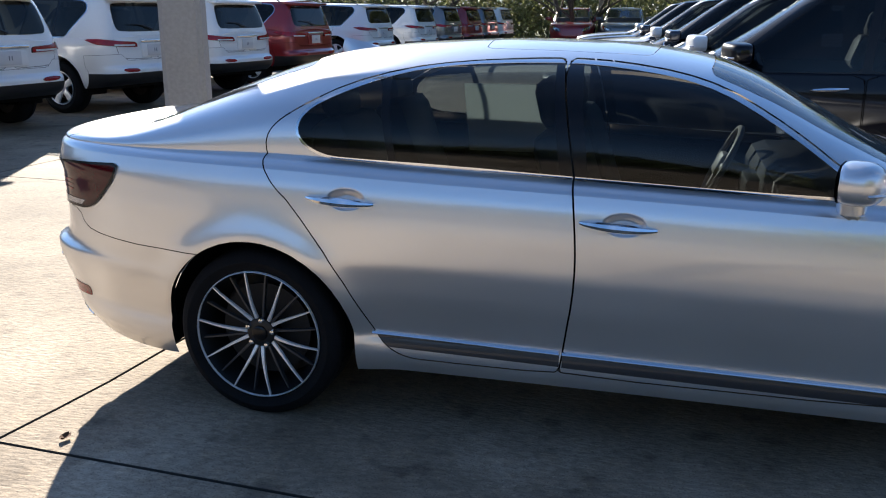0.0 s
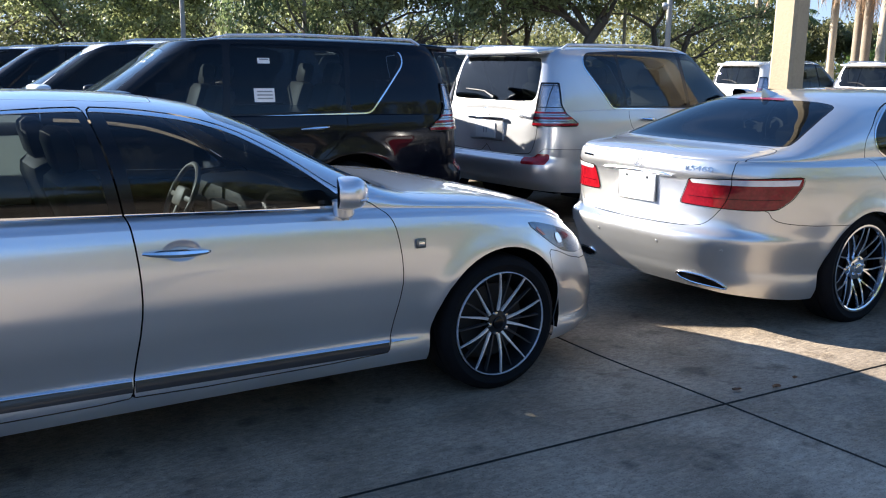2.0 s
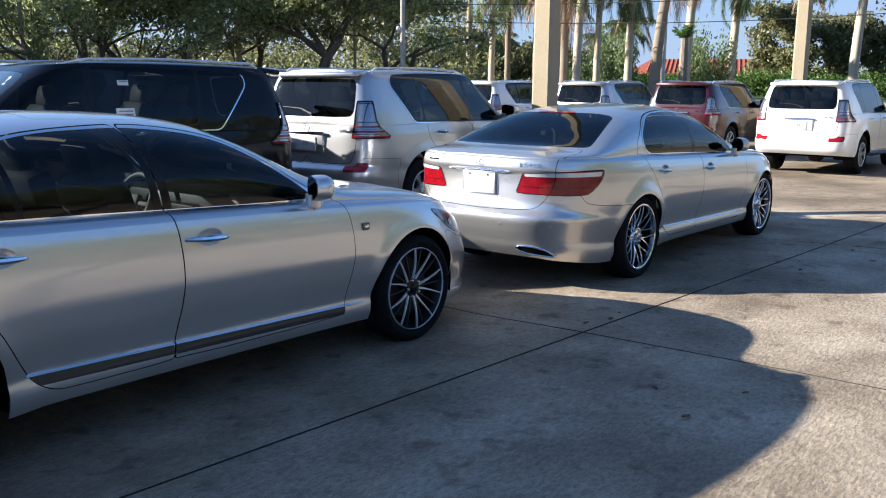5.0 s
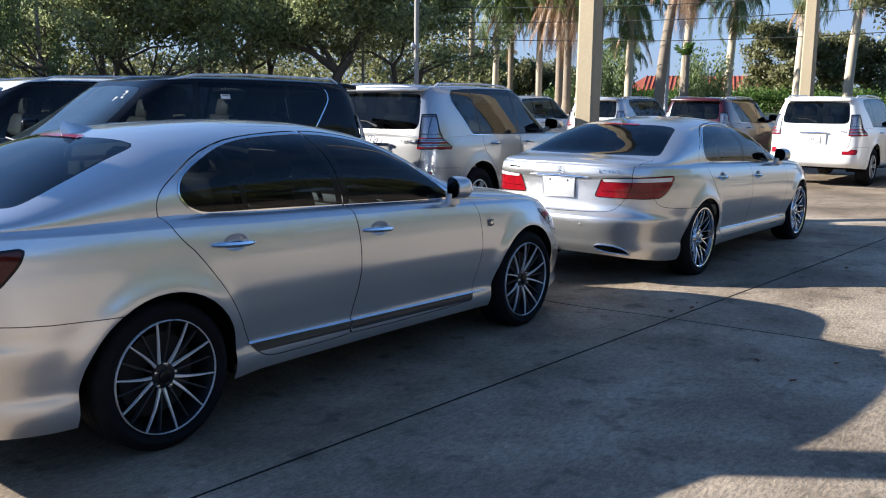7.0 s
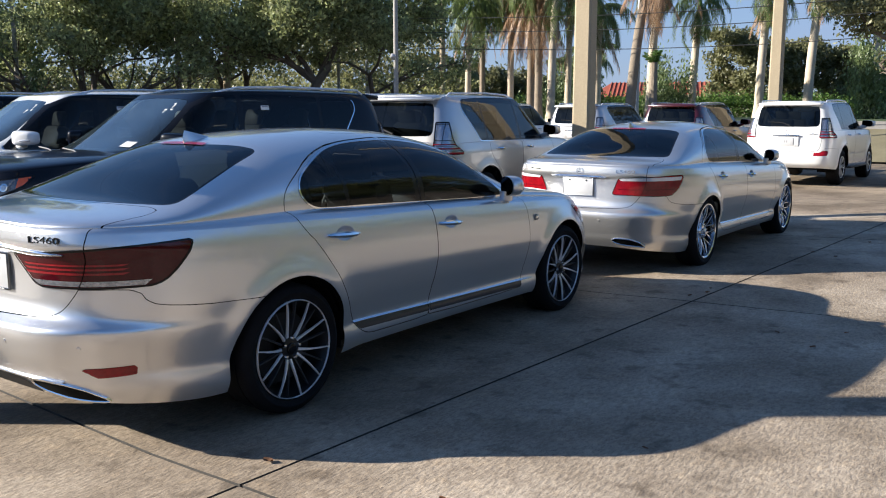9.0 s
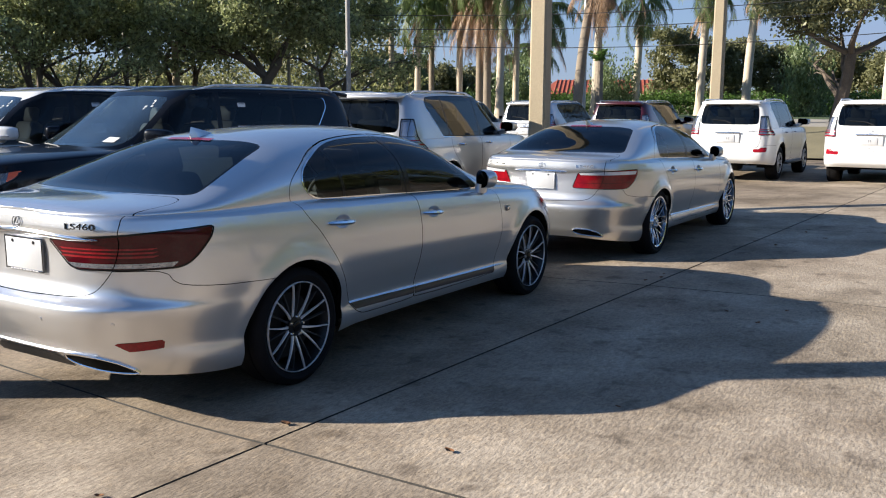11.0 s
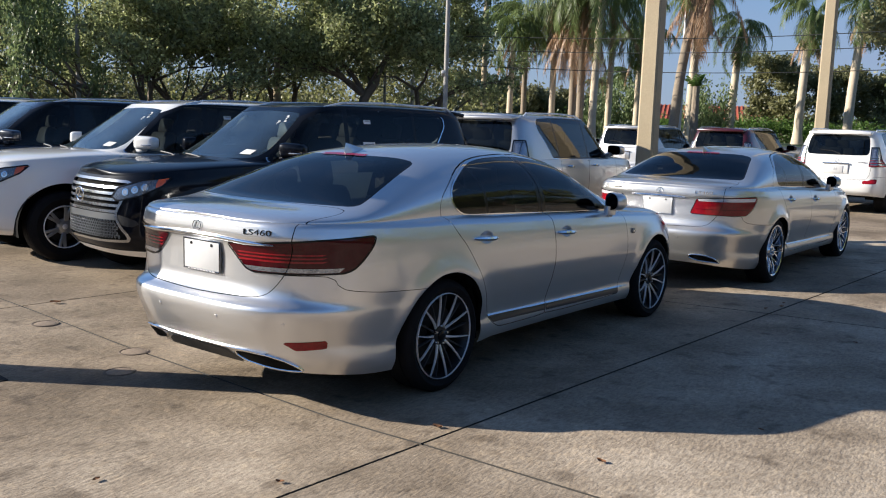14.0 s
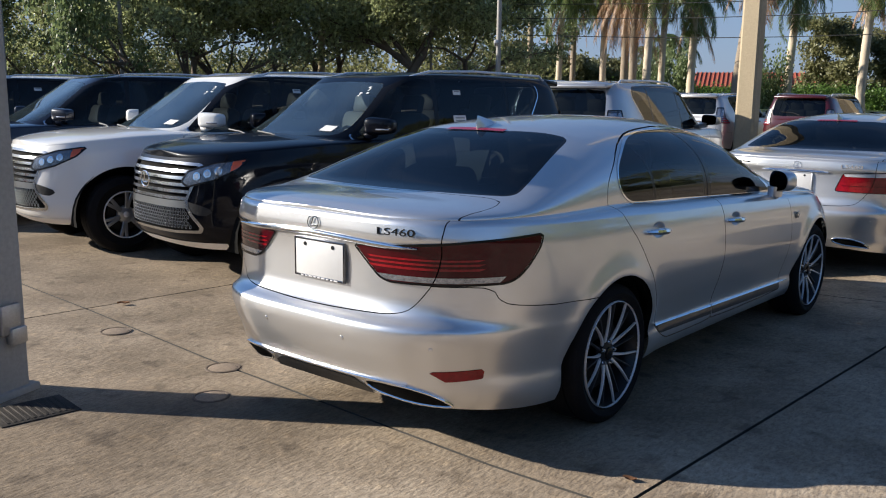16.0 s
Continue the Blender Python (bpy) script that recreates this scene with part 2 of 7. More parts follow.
def tube(bm, pts, radii, n=8, cap=True):
    """A tapered tube along points."""
    pts = [Vector(p) for p in pts]
    rings = []
    for i, p in enumerate(pts):
        d = (pts[min(i + 1, len(pts) - 1)] - pts[max(i - 1, 0)]).normalized()
        side = d.cross(Vector((0, 0, 1)) if abs(d.z) < 0.95 else Vector((1, 0, 0))).normalized()
        up = side.cross(d)
        r = radii[i] if isinstance(radii, (list, tuple)) else radii
        rings.append([bm.verts.new(p + r * (math.cos(2 * math.pi * k / n) * side + math.sin(2 * math.pi * k / n) * up)) for k in range(n)])
    for a, b in zip(rings, rings[1:]):
        for k in range(n):
            bm.faces.new((a[k], a[(k + 1) % n], b[(k + 1) % n], b[k]))
    if cap:
        bm.faces.new(rings[0][::-1])
        bm.faces.new(rings[-1])
    return rings


def flat_shape(bm, pts, depth, m):
    """A prism over a closed outline in the plane, from z=0 to z=depth, placed by m."""
    lo = [bm.verts.new(m @ Vector((x, y, 0))) for x, y in pts]
    hi = [bm.verts.new(m @ Vector((x, y, depth))) for x, y in pts]
    k = len(pts)
    bm.faces.new(hi)
    for i in range(k):
        bm.faces.new((lo[i], lo[(i + 1) % k], hi[(i + 1) % k], hi[i]))


def lettering(name, text, wide_high, m, mat, parent):
    """Raised letters in the built-in font."""
    cu = bpy.data.curves.new(name, "FONT")
    cu.body, cu.size, cu.extrude, cu.align_x, cu.align_y = text, 0.1, 0.003, "CENTER", "CENTER"
    tmp = new("letters_source", cu)
    me = bpy.data.meshes.new_from_object(tmp)
    bpy.data.objects.remove(tmp)
    bpy.data.curves.remove(cu)
    co = np.array([v.co[:] for v in me.vertices])
    lo, hi = co.min(0), co.max(0)
    me.transform(m @ Matrix.Diagonal((wide_high[0] / (hi[0] - lo[0]), wide_high[1] / (hi[1] - lo[1]), 1, 1)) @ Matrix.Translation((-(lo[0] + hi[0]) / 2, -(lo[1] + hi[1]) / 2, 0)))
    me.materials.clear()
    return link(name, me, mat, parent)


# ---- skins: surfaces that are cut along smooth outlines ----
class Skin:
    """Triangles with a place, a normal and two plan coordinates for every corner."""

    def __init__(self, V, N, A, T):
        self.V, self.N, self.A, self.T = V, N, A, T

    @staticmethod
    def grid(P, A):
        n, m, _ = P.shape
        du, dv = np.gradient(P, axis=0), np.gradient(P, axis=1)
        N = np.cross(du, dv)
        N /= np.maximum(np.linalg.norm(N, axis=2, keepdims=True), 1e-9)
        i, j = np.meshgrid(np.arange(n - 1), np.arange(m - 1), indexing="ij")
        a, b, c, d = (i * m + j).ravel(), ((i + 1) * m + j).ravel(), ((i + 1) * m + j + 1).ravel(), (i * m + j + 1).ravel()
        T = np.concatenate([np.stack([a, b, c], 1), np.stack([a, c, d], 1)])
        return Skin(P.reshape(-1, 3), N.reshape(-1, 3), A.reshape(-1, A.shape[2]), T)

    def cut(self, f):
        """The piece where f is negative; f holds a value for each corner."""
        f = np.where(np.abs(f) < 1e-7, 1e-7, f)
        s = f[self.T] < 0
        k = s.sum(1)
        keep = [tuple(t) for t in self.T[k == 3]]
        V, N, A = list(self.V), list(self.N), list(self.A)
        made = {}

        def mid(a, b):
            key = (a, b) if a < b else (b, a)
            if key not in made:
                w = f[a] / (f[a] - f[b])
                made[key] = len(V)
                V.append(self.V[a] + w * (self.V[b] - self.V[a]))
                N.append(self.N[a] + w * (self.N[b] - self.N[a]))
                A.append(self.A[a] + w * (self.A[b] - self.A[a]))
            return made[key]

        for t in self.T[(k > 0) & (k < 3)]:
            inside = [f[v] < 0 for v in t]
            if sum(inside) == 1:
                i = inside.index(True)
                a, b, c = t[i], t[(i + 1) % 3], t[(i + 2) % 3]
                keep.append((a, mid(a, b), mid(a, c)))
            else:
                i = inside.index(False)
                a, b, c = t[i], t[(i + 1) % 3], t[(i + 2) % 3]
                ab, ac = mid(a, b), mid(a, c)
                keep += [(ab, b, c), (ab, c, ac)]
        T = np.array(keep, dtype=int).reshape(-1, 3)
        used, inv = np.unique(T, return_inverse=True)
        return Skin(np.array(V)[used], np.array(N)[used], np.array(A)[used], inv.reshape(-1, 3))

    def within(self, poly, grow=0.0, cols=(0, 1)):
        return self.cut(distance(self.A[:, cols], poly) - grow) if len(self.T) else self

    def outside(self, poly, grow=0.0, cols=(0, 1)):
        return self.cut(grow - distance(self.A[:, cols], poly)) if len(self.T) else self

    def convex(self, poly, cols=(2, 1)):
        """The piece inside a convex outline, cut side by side, however thin it is."""
        poly = np.asarray(poly, float)
        area = sum(a[0] * b[1] - b[0] * a[1] for a, b in zip(poly, np.roll(poly, -1, axis=0)))
        s = self
        for a, b in zip(poly, np.roll(poly, -1, axis=0)):
            if len(s.T):
                d = b - a
                q = s.A[:, cols]
                f = (q[:, 0] - a[0]) * d[1] - (q[:, 1] - a[1]) * d[0]
                s = s.cut(f * (1 if area > 0 else -1) / np.hypot(*d))
        return s

    def refine(self, times=1):
        """Every triangle in four."""
        s = self
        for _ in range(times if len(self.T) else 0):
            V, N, A, T = list(s.V), list(s.N), list(s.A), []
            made = {}

            def mid(a, b):
                key = (min(a, b), max(a, b))
                if key not in made:
                    made[key] = len(V)
                    V.append((s.V[a] + s.V[b]) / 2)
                    N.append((s.N[a] + s.N[b]) / 2)
                    A.append((s.A[a] + s.A[b]) / 2)
                return made[key]

            for a, b, c in s.T:
                ab, bc, ca = mid(a, b), mid(b, c), mid(c, a)
                T += [(a, ab, ca), (ab, b, bc), (ca, bc, c), (ab, bc, ca)]
            s = Skin(np.array(V), np.array(N), np.array(A), np.array(T, dtype=int).reshape(-1, 3))
        return s

    def push(self, d):
        n = self.N / np.maximum(np.linalg.norm(self.N, axis=1, keepdims=True), 1e-9)
        return Skin(self.V + d * n, self.N, self.A, self.T)

    def mirror(self):
        f = np.array([1, -1, 1])
        return Skin(self.V * f, self.N * f, self.A, self.T[:, ::-1])


def distance(pts, poly):
    """Signed distance to a closed outline, negative inside."""
    poly = np.asarray(poly, float)
    best, inside = np.full(len(pts), 1e9), np.zeros(len(pts), bool)
    x, y = pts[:, 0], pts[:, 1]
    for (ax, ay), (bx, by) in zip(poly, np.roll(poly, -1, axis=0)):
        dx, dy = bx - ax, by - ay
        w = np.clip(((x - ax) * dx + (y - ay) * dy) / (dx * dx + dy * dy + 1e-12), 0, 1)
        best = np.minimum(best, np.hypot(x - ax - w * dx, y - ay - w * dy))
        cross = (ay > y) != (by > y)
        inside ^= cross & (x < (bx - ax) * (y - ay) / (by - ay + 1e-12) + ax)
    return np.where(inside, -best, best)


def smooth_outline(pts, times=2):
    pts = np.asarray(pts, float)
    for _ in range(times):
        nxt = np.roll(pts, -1, axis=0)
        pts = np.stack([0.75 * pts + 0.25 * nxt, 0.25 * pts + 0.75 * nxt], 1).reshape(-1, 2)
    return pts


def skin_part(name, skins, mat, parent, label="", both=False, normals=True):
    """One mesh object from several skins (and, if wanted, their mirror images)."""
    if both:
        skins = list(skins) + [s.mirror() for s in skins]
    skins = [s for s in skins if len(s.T)]
    if not skins:
        return None
    off, V, N, T = 0, [], [], []
    for s in skins:
        V.append(s.V), N.append(s.N), T.append(s.T + off)
        off += len(s.V)
    V, N, T = np.concatenate(V), np.concatenate(N), np.concatenate(T)
    N = N / np.maximum(np.linalg.norm(N, axis=1, keepdims=True), 1e-9)
    me = bpy.data.meshes.new(name)
    me.from_pydata(V.tolist(), [], T.tolist())
    me.shade_smooth()
    if normals:
        me.normals_split_custom_set_from_vertices(N.tolist())
    return link(name, me, mat, parent, label)


def curve_of(pts):
    """A smooth monotone-ish curve through (x, y) pairs."""
    xs, ys = np.array([p[0] for p in pts], float), np.array([p[1] for p in pts], float)
    m = np.gradient(ys, xs)
    d = np.diff(ys) / np.diff(xs)
    m[1:-1] = np.where(d[:-1] * d[1:] <= 0, 0, 2 * d[:-1] * d[1:] / np.where(d[:-1] + d[1:] == 0, 1, d[:-1] + d[1:]))

    def f(x):
        x = np.clip(np.asarray(x, float), xs[0], xs[-1])
        i = np.clip(np.searchsorted(xs, x) - 1, 0, len(xs) - 2)
        h = xs[i + 1] - xs[i]
        t = (x - xs[i]) / h
        return ((1 + 2 * t) * (1 - t) ** 2) * ys[i] + t * (1 - t) ** 2 * h * m[i] + t * t * (3 - 2 * t) * ys[i + 1] + t * t * (t - 1) * h * m[i + 1]

    return f


# ---- vehicle bodies ----
def wrap(rows, levels, split, p, z_of, nq, ns, haunch=None, p_front=None):
    """A wall that runs round half a vehicle from the middle of its tail to the middle of its nose.
    rows: for each level the half width, tail end and nose end. Corner data: x, z, unrolled length, y."""
    width, tail, nose = (curve_of([(h, r[k]) for h, r in rows]) for k in range(3))
    xr, xf = split
    a = np.linspace(0, math.pi / 2, nq)

    def quarter(p):
        r = (np.abs(np.cos(a)) ** p + np.abs(np.sin(a)) ** p) ** (-1 / p)
        return r * np.cos(a), r * np.sin(a)

    X, Y = quarter(p)
    XF, YF = quarter(p_front or p)
    h = np.asarray(levels, float)[None, :]
    b, t, n = width(h), tail(h), nose(h)
    rear = (xr - (xr - t) * X[:, None], b * Y[:, None])
    mid = np.linspace(xr, xf, ns)[1:-1, None]
    side = (mid + 0 * h, b + 0 * mid)
    front = (xf + (n - xf) * XF[::-1, None], b * YF[::-1, None])
    x = np.concatenate([rear[0], side[0], front[0]])
    y = np.concatenate([rear[1], side[1], front[1]])
    z = z_of(x, h)
    if haunch is not None:
        y = y + haunch(x, z) * np.clip((y - 0.4) / 0.3, 0, 1)
    ref = int(len(levels) * 0.7)
    step = np.hypot(np.diff(x[:, ref]), np.diff(y[:, ref]))
    U = np.concatenate([[0], np.cumsum(step)])
    U = U - U[nq] + x[nq, ref]
    P = np.stack([x, y, z], 2)
    A = np.stack([x, z, U[:, None] + 0 * z, y], 2)
    return P, A


def cap(P_edge, A_edge, top, e, nb):
    """Closes a wall over to the middle line: sections rise from its upper edge to the profile top(x)."""
    bta = np.linspace(0, math.pi / 2, nb)
    r = (np.cos(bta) ** e + np.sin(bta) ** e) ** (-1 / e)
    cy, cz = (r * np.cos(bta))[None, :], (r * np.sin(bta))[None, :]
    x = P_edge[:, 0:1] + 0 * cy
    y = P_edge[:, 1:2] * cy
    z = P_edge[:, 2:3] + np.maximum(top(P_edge[:, 0:1]) - P_edge[:, 2:3], 0.004) * cz
    P = np.stack([x, y, z], 2)
    return P, np.stack([x, z, A_edge[:, 2:3] + 0 * z, y], 2)


def fix(skin):
    """Normals outwards."""
    c = skin.V - np.array([1.3, 0.0, 0.7])
    if (np.sum(c * skin.N, axis=1) < 0).mean() > 0.5:
        skin = Skin(skin.V, -skin.N, skin.A, skin.T[:, ::-1])
    return skin


def disc(x, z, r, n=40):
    return np.array([(x + r * math.cos(2 * math.pi * i / n), z + r * math.sin(2 * math.pi * i / n)) for i in range(n)])


def rounded(pts, r):
    """A polygon with its corners rounded by about r."""
    pts = np.array(pts, float)
    out = []
    for i in range(len(pts)):
        p0, p, p1 = pts[i - 1], pts[i], pts[(i + 1) % len(pts)]
        a, b = p0 - p, p1 - p
        la, lb = np.linalg.norm(a), np.linalg.norm(b)
        q0, q1 = p + a / la * min(r, la * 0.45), p + b / lb * min(r, lb * 0.45)
        for t in (0, 0.25, 0.5, 0.75, 1):
            out.append((1 - t) ** 2 * q0 + 2 * t * (1 - t) * p + t * t * q1)
    return np.array(out)


def pair(fn, *args):
    """Left and right."""
    fn(1, *args), fn(-1, *args)


def mesh_of(name, bm, mat, angle=35):
    bmesh.ops.recalc_face_normals(bm, faces=bm.faces)
    me = bpy.data.meshes.new(name)
    bm.to_mesh(me)
    bm.free()
    me.shade_smooth()
    me.set_sharp_from_angle(angle=radians(angle))
    me.materials.append(mat)
    return me


def spoke(bm, a, r0, r1, w0, w1, bend, dish, face, depth=0.03):
    """One spoke from hub to rim: a flat bright face with sides that fall back."""
    rings = []
    for k in range(7):
        t = k / 6
        rr = r0 + (r1 - r0) * t
        ang = a + bend * (1 - t) ** 1.5
        w = w0 + (w1 - w0) * t ** 0.8
        y = face - dish * (1 - t) ** 2
        c, s = math.cos(ang), math.sin(ang)
        rings.append([bm.verts.new((rr * c - o * s, yy, rr * s + o * c)) for o, yy in ((-w, y - depth), (-w, y - 0.003), (-w * 0.8, y), (w * 0.8, y), (w, y - 0.003), (w, y - depth))])
    for q0, q1 in zip(rings, rings[1:]):
        for k in range(6):
            bm.faces.new((q0[k], q0[(k + 1) % 6], q1[(k + 1) % 6], q1[k]))
    bm.faces.new(rings[0])
    bm.faces.new(rings[-1])


def alloy_wheel(car, at, side, r_tyre, r_rim, width, style, cache={}):
    """wheel (the barrel) > lip, spokes, ribs, tyre, brake_disc, centre_cap. Faces outwards along side*y."""
    key = (style, r_tyre)
    if key not in cache:
        bright = CHROME if style == "chrome" else SATIN
        bm = bmesh.new()
        lip = 0.020 if style == "chrome" else 0.004 if style == "twist" else 0.012
        lathe(bm, [(0.004, r_rim - lip), (-0.010, r_rim - lip - 0.006), (-0.06, r_rim - 0.03), (-0.16, r_rim - 0.04), (-0.17, r_rim)], 64)
        barrel = mesh_of("wheel", bm, DARK_CHROME if style == "chrome" else DARK_ALLOY)
        bm = bmesh.new()
        lathe(bm, [(0.002, r_rim + 0.002), (0.012, r_rim - 0.001), (0.013, r_rim - lip * 0.6), (0.008, r_rim - lip), (-0.008, r_rim - lip - 0.002)], 72)
        pieces = [("lip", mesh_of("lip", bm, bright), None)]
        if style == "twist":
            for sgn in (1, -1):
                bm = bmesh.new()
                spoke(bm, 0, 0.060, r_rim - 0.003, 0.0078, 0.0027, 0.12 * sgn, 0.032, 0.006, 0.012)
                me = mesh_of("spoke", bm, SATIN)
                pieces += [("spoke", me, 2 * math.pi * (2 * k + (sgn > 0)) / 10) for k in range(5)]
            bm = bmesh.new()
            spoke(bm, 0, 0.05, r_rim - 0.012, 0.006, 0.0035, 0.0, 0.02, -0.014, 0.02)
            me = mesh_of("rib", bm, RIB_ALLOY)
            pieces += [("rib", me, 2 * math.pi * (k + 0.5) / 10) for k in range(10)]
        elif style == "chrome":
            for sgn in (1, -1):
                bm = bmesh.new()
                spoke(bm, 0, 0.05, r_rim - 0.016, 0.0075, 0.0055, 0.34 * sgn, 0.055, -0.004, 0.02)
                me = mesh_of("spoke", bm, CHROME)
                pieces += [("spoke", me, 2 * math.pi * k / 9 + 0.10 * sgn) for k in range(9)]
        else:
            bm = bmesh.new()
            n = 6 if style == "suv" else 5
            lathe(bm, [(-0.012, 0.0), (-0.010, 0.055), (-0.02, 0.085), (-0.05, 0.09)], 36)
            for k in range(n):
                for o in ((-0.13, 0.13) if style == "suv" else (0,)):
                    spoke(bm, 2 * math.pi * k / n + o, 0.06, r_rim - 0.008, 0.018 if style == "suv" else 0.034, 0.015 if style == "suv" else 0.045, -o * 0.6, 0.018, 0.004)
            pieces.append(("spokes", mesh_of("spokes", bm, GREY_ALLOY if style == "suv" else SATIN), None))
        bm = bmesh.new()
        h = 0.76 if style == "twist" else 1.0
        lathe(bm, [(-0.02, 0.0), (-0.018, 0.05 * h), (-0.024, 0.075 * h), (-0.05, 0.085 * h)], 40)
        pieces.append(("hub", mesh_of("hub", bm, DARK_ALLOY if style != "chrome" else CHROME), None))
        bm = bmesh.new()
        w = width
        m = (r_rim + r_tyre) / 2
        lathe(bm, [(-0.004, r_rim - 0.004), (0.002, r_rim + 0.006), (0.012, r_rim + 0.018), (0.016, m - 0.006), (0.0175, m - 0.004), (0.0175, m), (0.016, m + 0.002), (0.008, r_tyre - 0.022), (-0.008, r_tyre - 0.006), (-0.03, r_tyre),
                   (-0.06, r_tyre + 0.001), (-0.062, r_tyre - 0.007), (-0.070, r_tyre - 0.007), (-0.072, r_tyre + 0.001), (-w * 0.5, r_tyre + 0.001), (-w + 0.03, r_tyre), (-w, r_tyre - 0.02), (-w - 0.01, m), (-w, r_rim)], 72)
        pieces.append(("tyre", mesh_of("tyre", bm, RUBBER, 60), None))
        bm = bmesh.new()
        lathe(bm, [(-0.085, 0.06), (-0.085, r_rim * 0.72), (-0.10, r_rim * 0.72), (-0.17, 0.14), (-0.17, r_rim)], 40)
        pieces.append(("brake_disc", mesh_of("brake_disc", bm, IRON_DARK), None))
        bm = bmesh.new()
        lathe(bm, [(-0.008, 0.0), (-0.007, 0.024), (-0.011, 0.031), (-0.022, 0.033)], 28)
        pieces.append(("centre_cap", mesh_of("centre_cap", bm, CHROME if style == "chrome" else GLOSS_BLACK if style == "twist" else SATIN), None))
        bm = bmesh.new()
        lathe(bm, [(-0.008, 0.0), (-0.010, 0.009), (-0.024, 0.012)], 8, at=(0.055, 0, 0))
        me = mesh_of("wheel_nut", bm, CHROME)
        pieces += [("wheel_nut", me, 2 * math.pi * k / 5 + 0.3) for k in range(5)] if style in ("twist", "chrome") else []
        cache[key] = (barrel, pieces)
    barrel, pieces = cache[key]
    ob = new("wheel", barrel)
    ob.parent = car
    turn = 0.35 if at[0] > 1 else 1.1
    ob.matrix_local = Matrix.Translation(at) @ Matrix.Rotation(0 if side > 0 else math.pi, 4, "Z") @ Matrix.Rotation(turn, 4, "Y")
    for name, me, a in pieces:
        o = new(name, me)
        o.parent = ob
        if a is not None:
            o.matrix_local = Matrix.Rotation(-a, 4, "Y")
    return ob


def wheel_well(car, x0, s, z0, r, y_out, y_in):
    bm = bmesh.new()
    n = 20
    rings = [[bm.verts.new((x0 + r * math.cos(t), s * yy, z0 + r * math.sin(t))) for t in np.linspace(-0.2, math.pi + 0.2, n)] for yy in (y_out, y_in)]
    for k in range(n - 1):
        bm.faces.new((rings[0][k], rings[0][k + 1], rings[1][k + 1], rings[1][k]))
    bm.faces.new(rings[1])
    return part("wheel_well", bm, CAVITY, car)


def rail(name, skin, points, half, out, mat, parent, label="", plane=(3, 1), n=50, mirror=True):
    """A half-round moulding laid along a skin; points are (side, height) from the middle line outwards."""
    pts = np.array(points, float)
    if mirror:
        pts = np.concatenate([(pts[::-1] * np.array([-1, 1]))[:-1] if pts[0, 0] == 0 else pts[::-1] * np.array([-1, 1]), pts])
    t = np.concatenate([[0], np.cumsum(np.hypot(*np.diff(pts, axis=0).T))])
    tt = np.linspace(0, t[-1], n)
    ya, za = np.interp(tt, t, pts[:, 0]), np.interp(tt, t, pts[:, 1])
    bm = bmesh.new()
    rings = []
    for k, (y, z) in enumerate(zip(ya, za)):
        d = (skin.A[:, plane[0]] - abs(y)) ** 2 + (skin.A[:, plane[1]] - z) ** 2
        near = np.argsort(d)[:5]
        w = 1 / (d[near] + 1e-5)
        x = float(np.sum(skin.V[near, 0] * w) / np.sum(w))
        nn = np.sum(skin.N[near] * w[:, None], axis=0)
        nn = Vector((nn[0], nn[1] * (1 if y >= 0 else -1), 0)).normalized()
        h = half * min(1.0, 0.35 + 5 * min(k, n - 1 - k) / n)
        c = Vector((x, y, z))
        rings.append([bm.verts.new(c + nn * (out * math.cos(q) - 0.004) + Vector((0, 0, h * math.sin(q)))) for q in np.linspace(-1.5, 1.5, 8)])
    for q0, q1 in zip(rings, rings[1:]):
        for k in range(7):
            bm.faces.new((q0[k], q0[k + 1], q1[k + 1], q1[k]))
    bmesh.ops.recalc_face_normals(bm, faces=bm.faces)
    return part(name, bm, mat, parent, label)


def door_handle(parent, x, y, z, side, length=0.26):
    """A chrome pull over a shallow bowl."""
    pts, rad = [], []
    for k in range(13):
        t = k / 12
        pts.append((x + (t - 0.5) * length, side * (y + 0.008 + 0.028 * math.sin(math.pi * t) ** 0.7), z + 0.004 - 0.014 * t))
        rad.append(0.006 + 0.011 * math.sin(math.pi * t) ** 0.8)
    bm = bmesh.new()
    tube(bm, pts, rad, 8)
    h = part("handle", bm, CHROME, parent, "chrome pull handle")
    bm = bmesh.new()
    block(bm, (0.026, 0.006, 0.018), (x - 0.055, side * (y + 0.034), z + 0.004), 0.002)
    part("touch_pad", bm, GLOSS_BLACK, parent)
    return h


def material_of(ob):
    return ob.data.materials[0] if ob.data else None


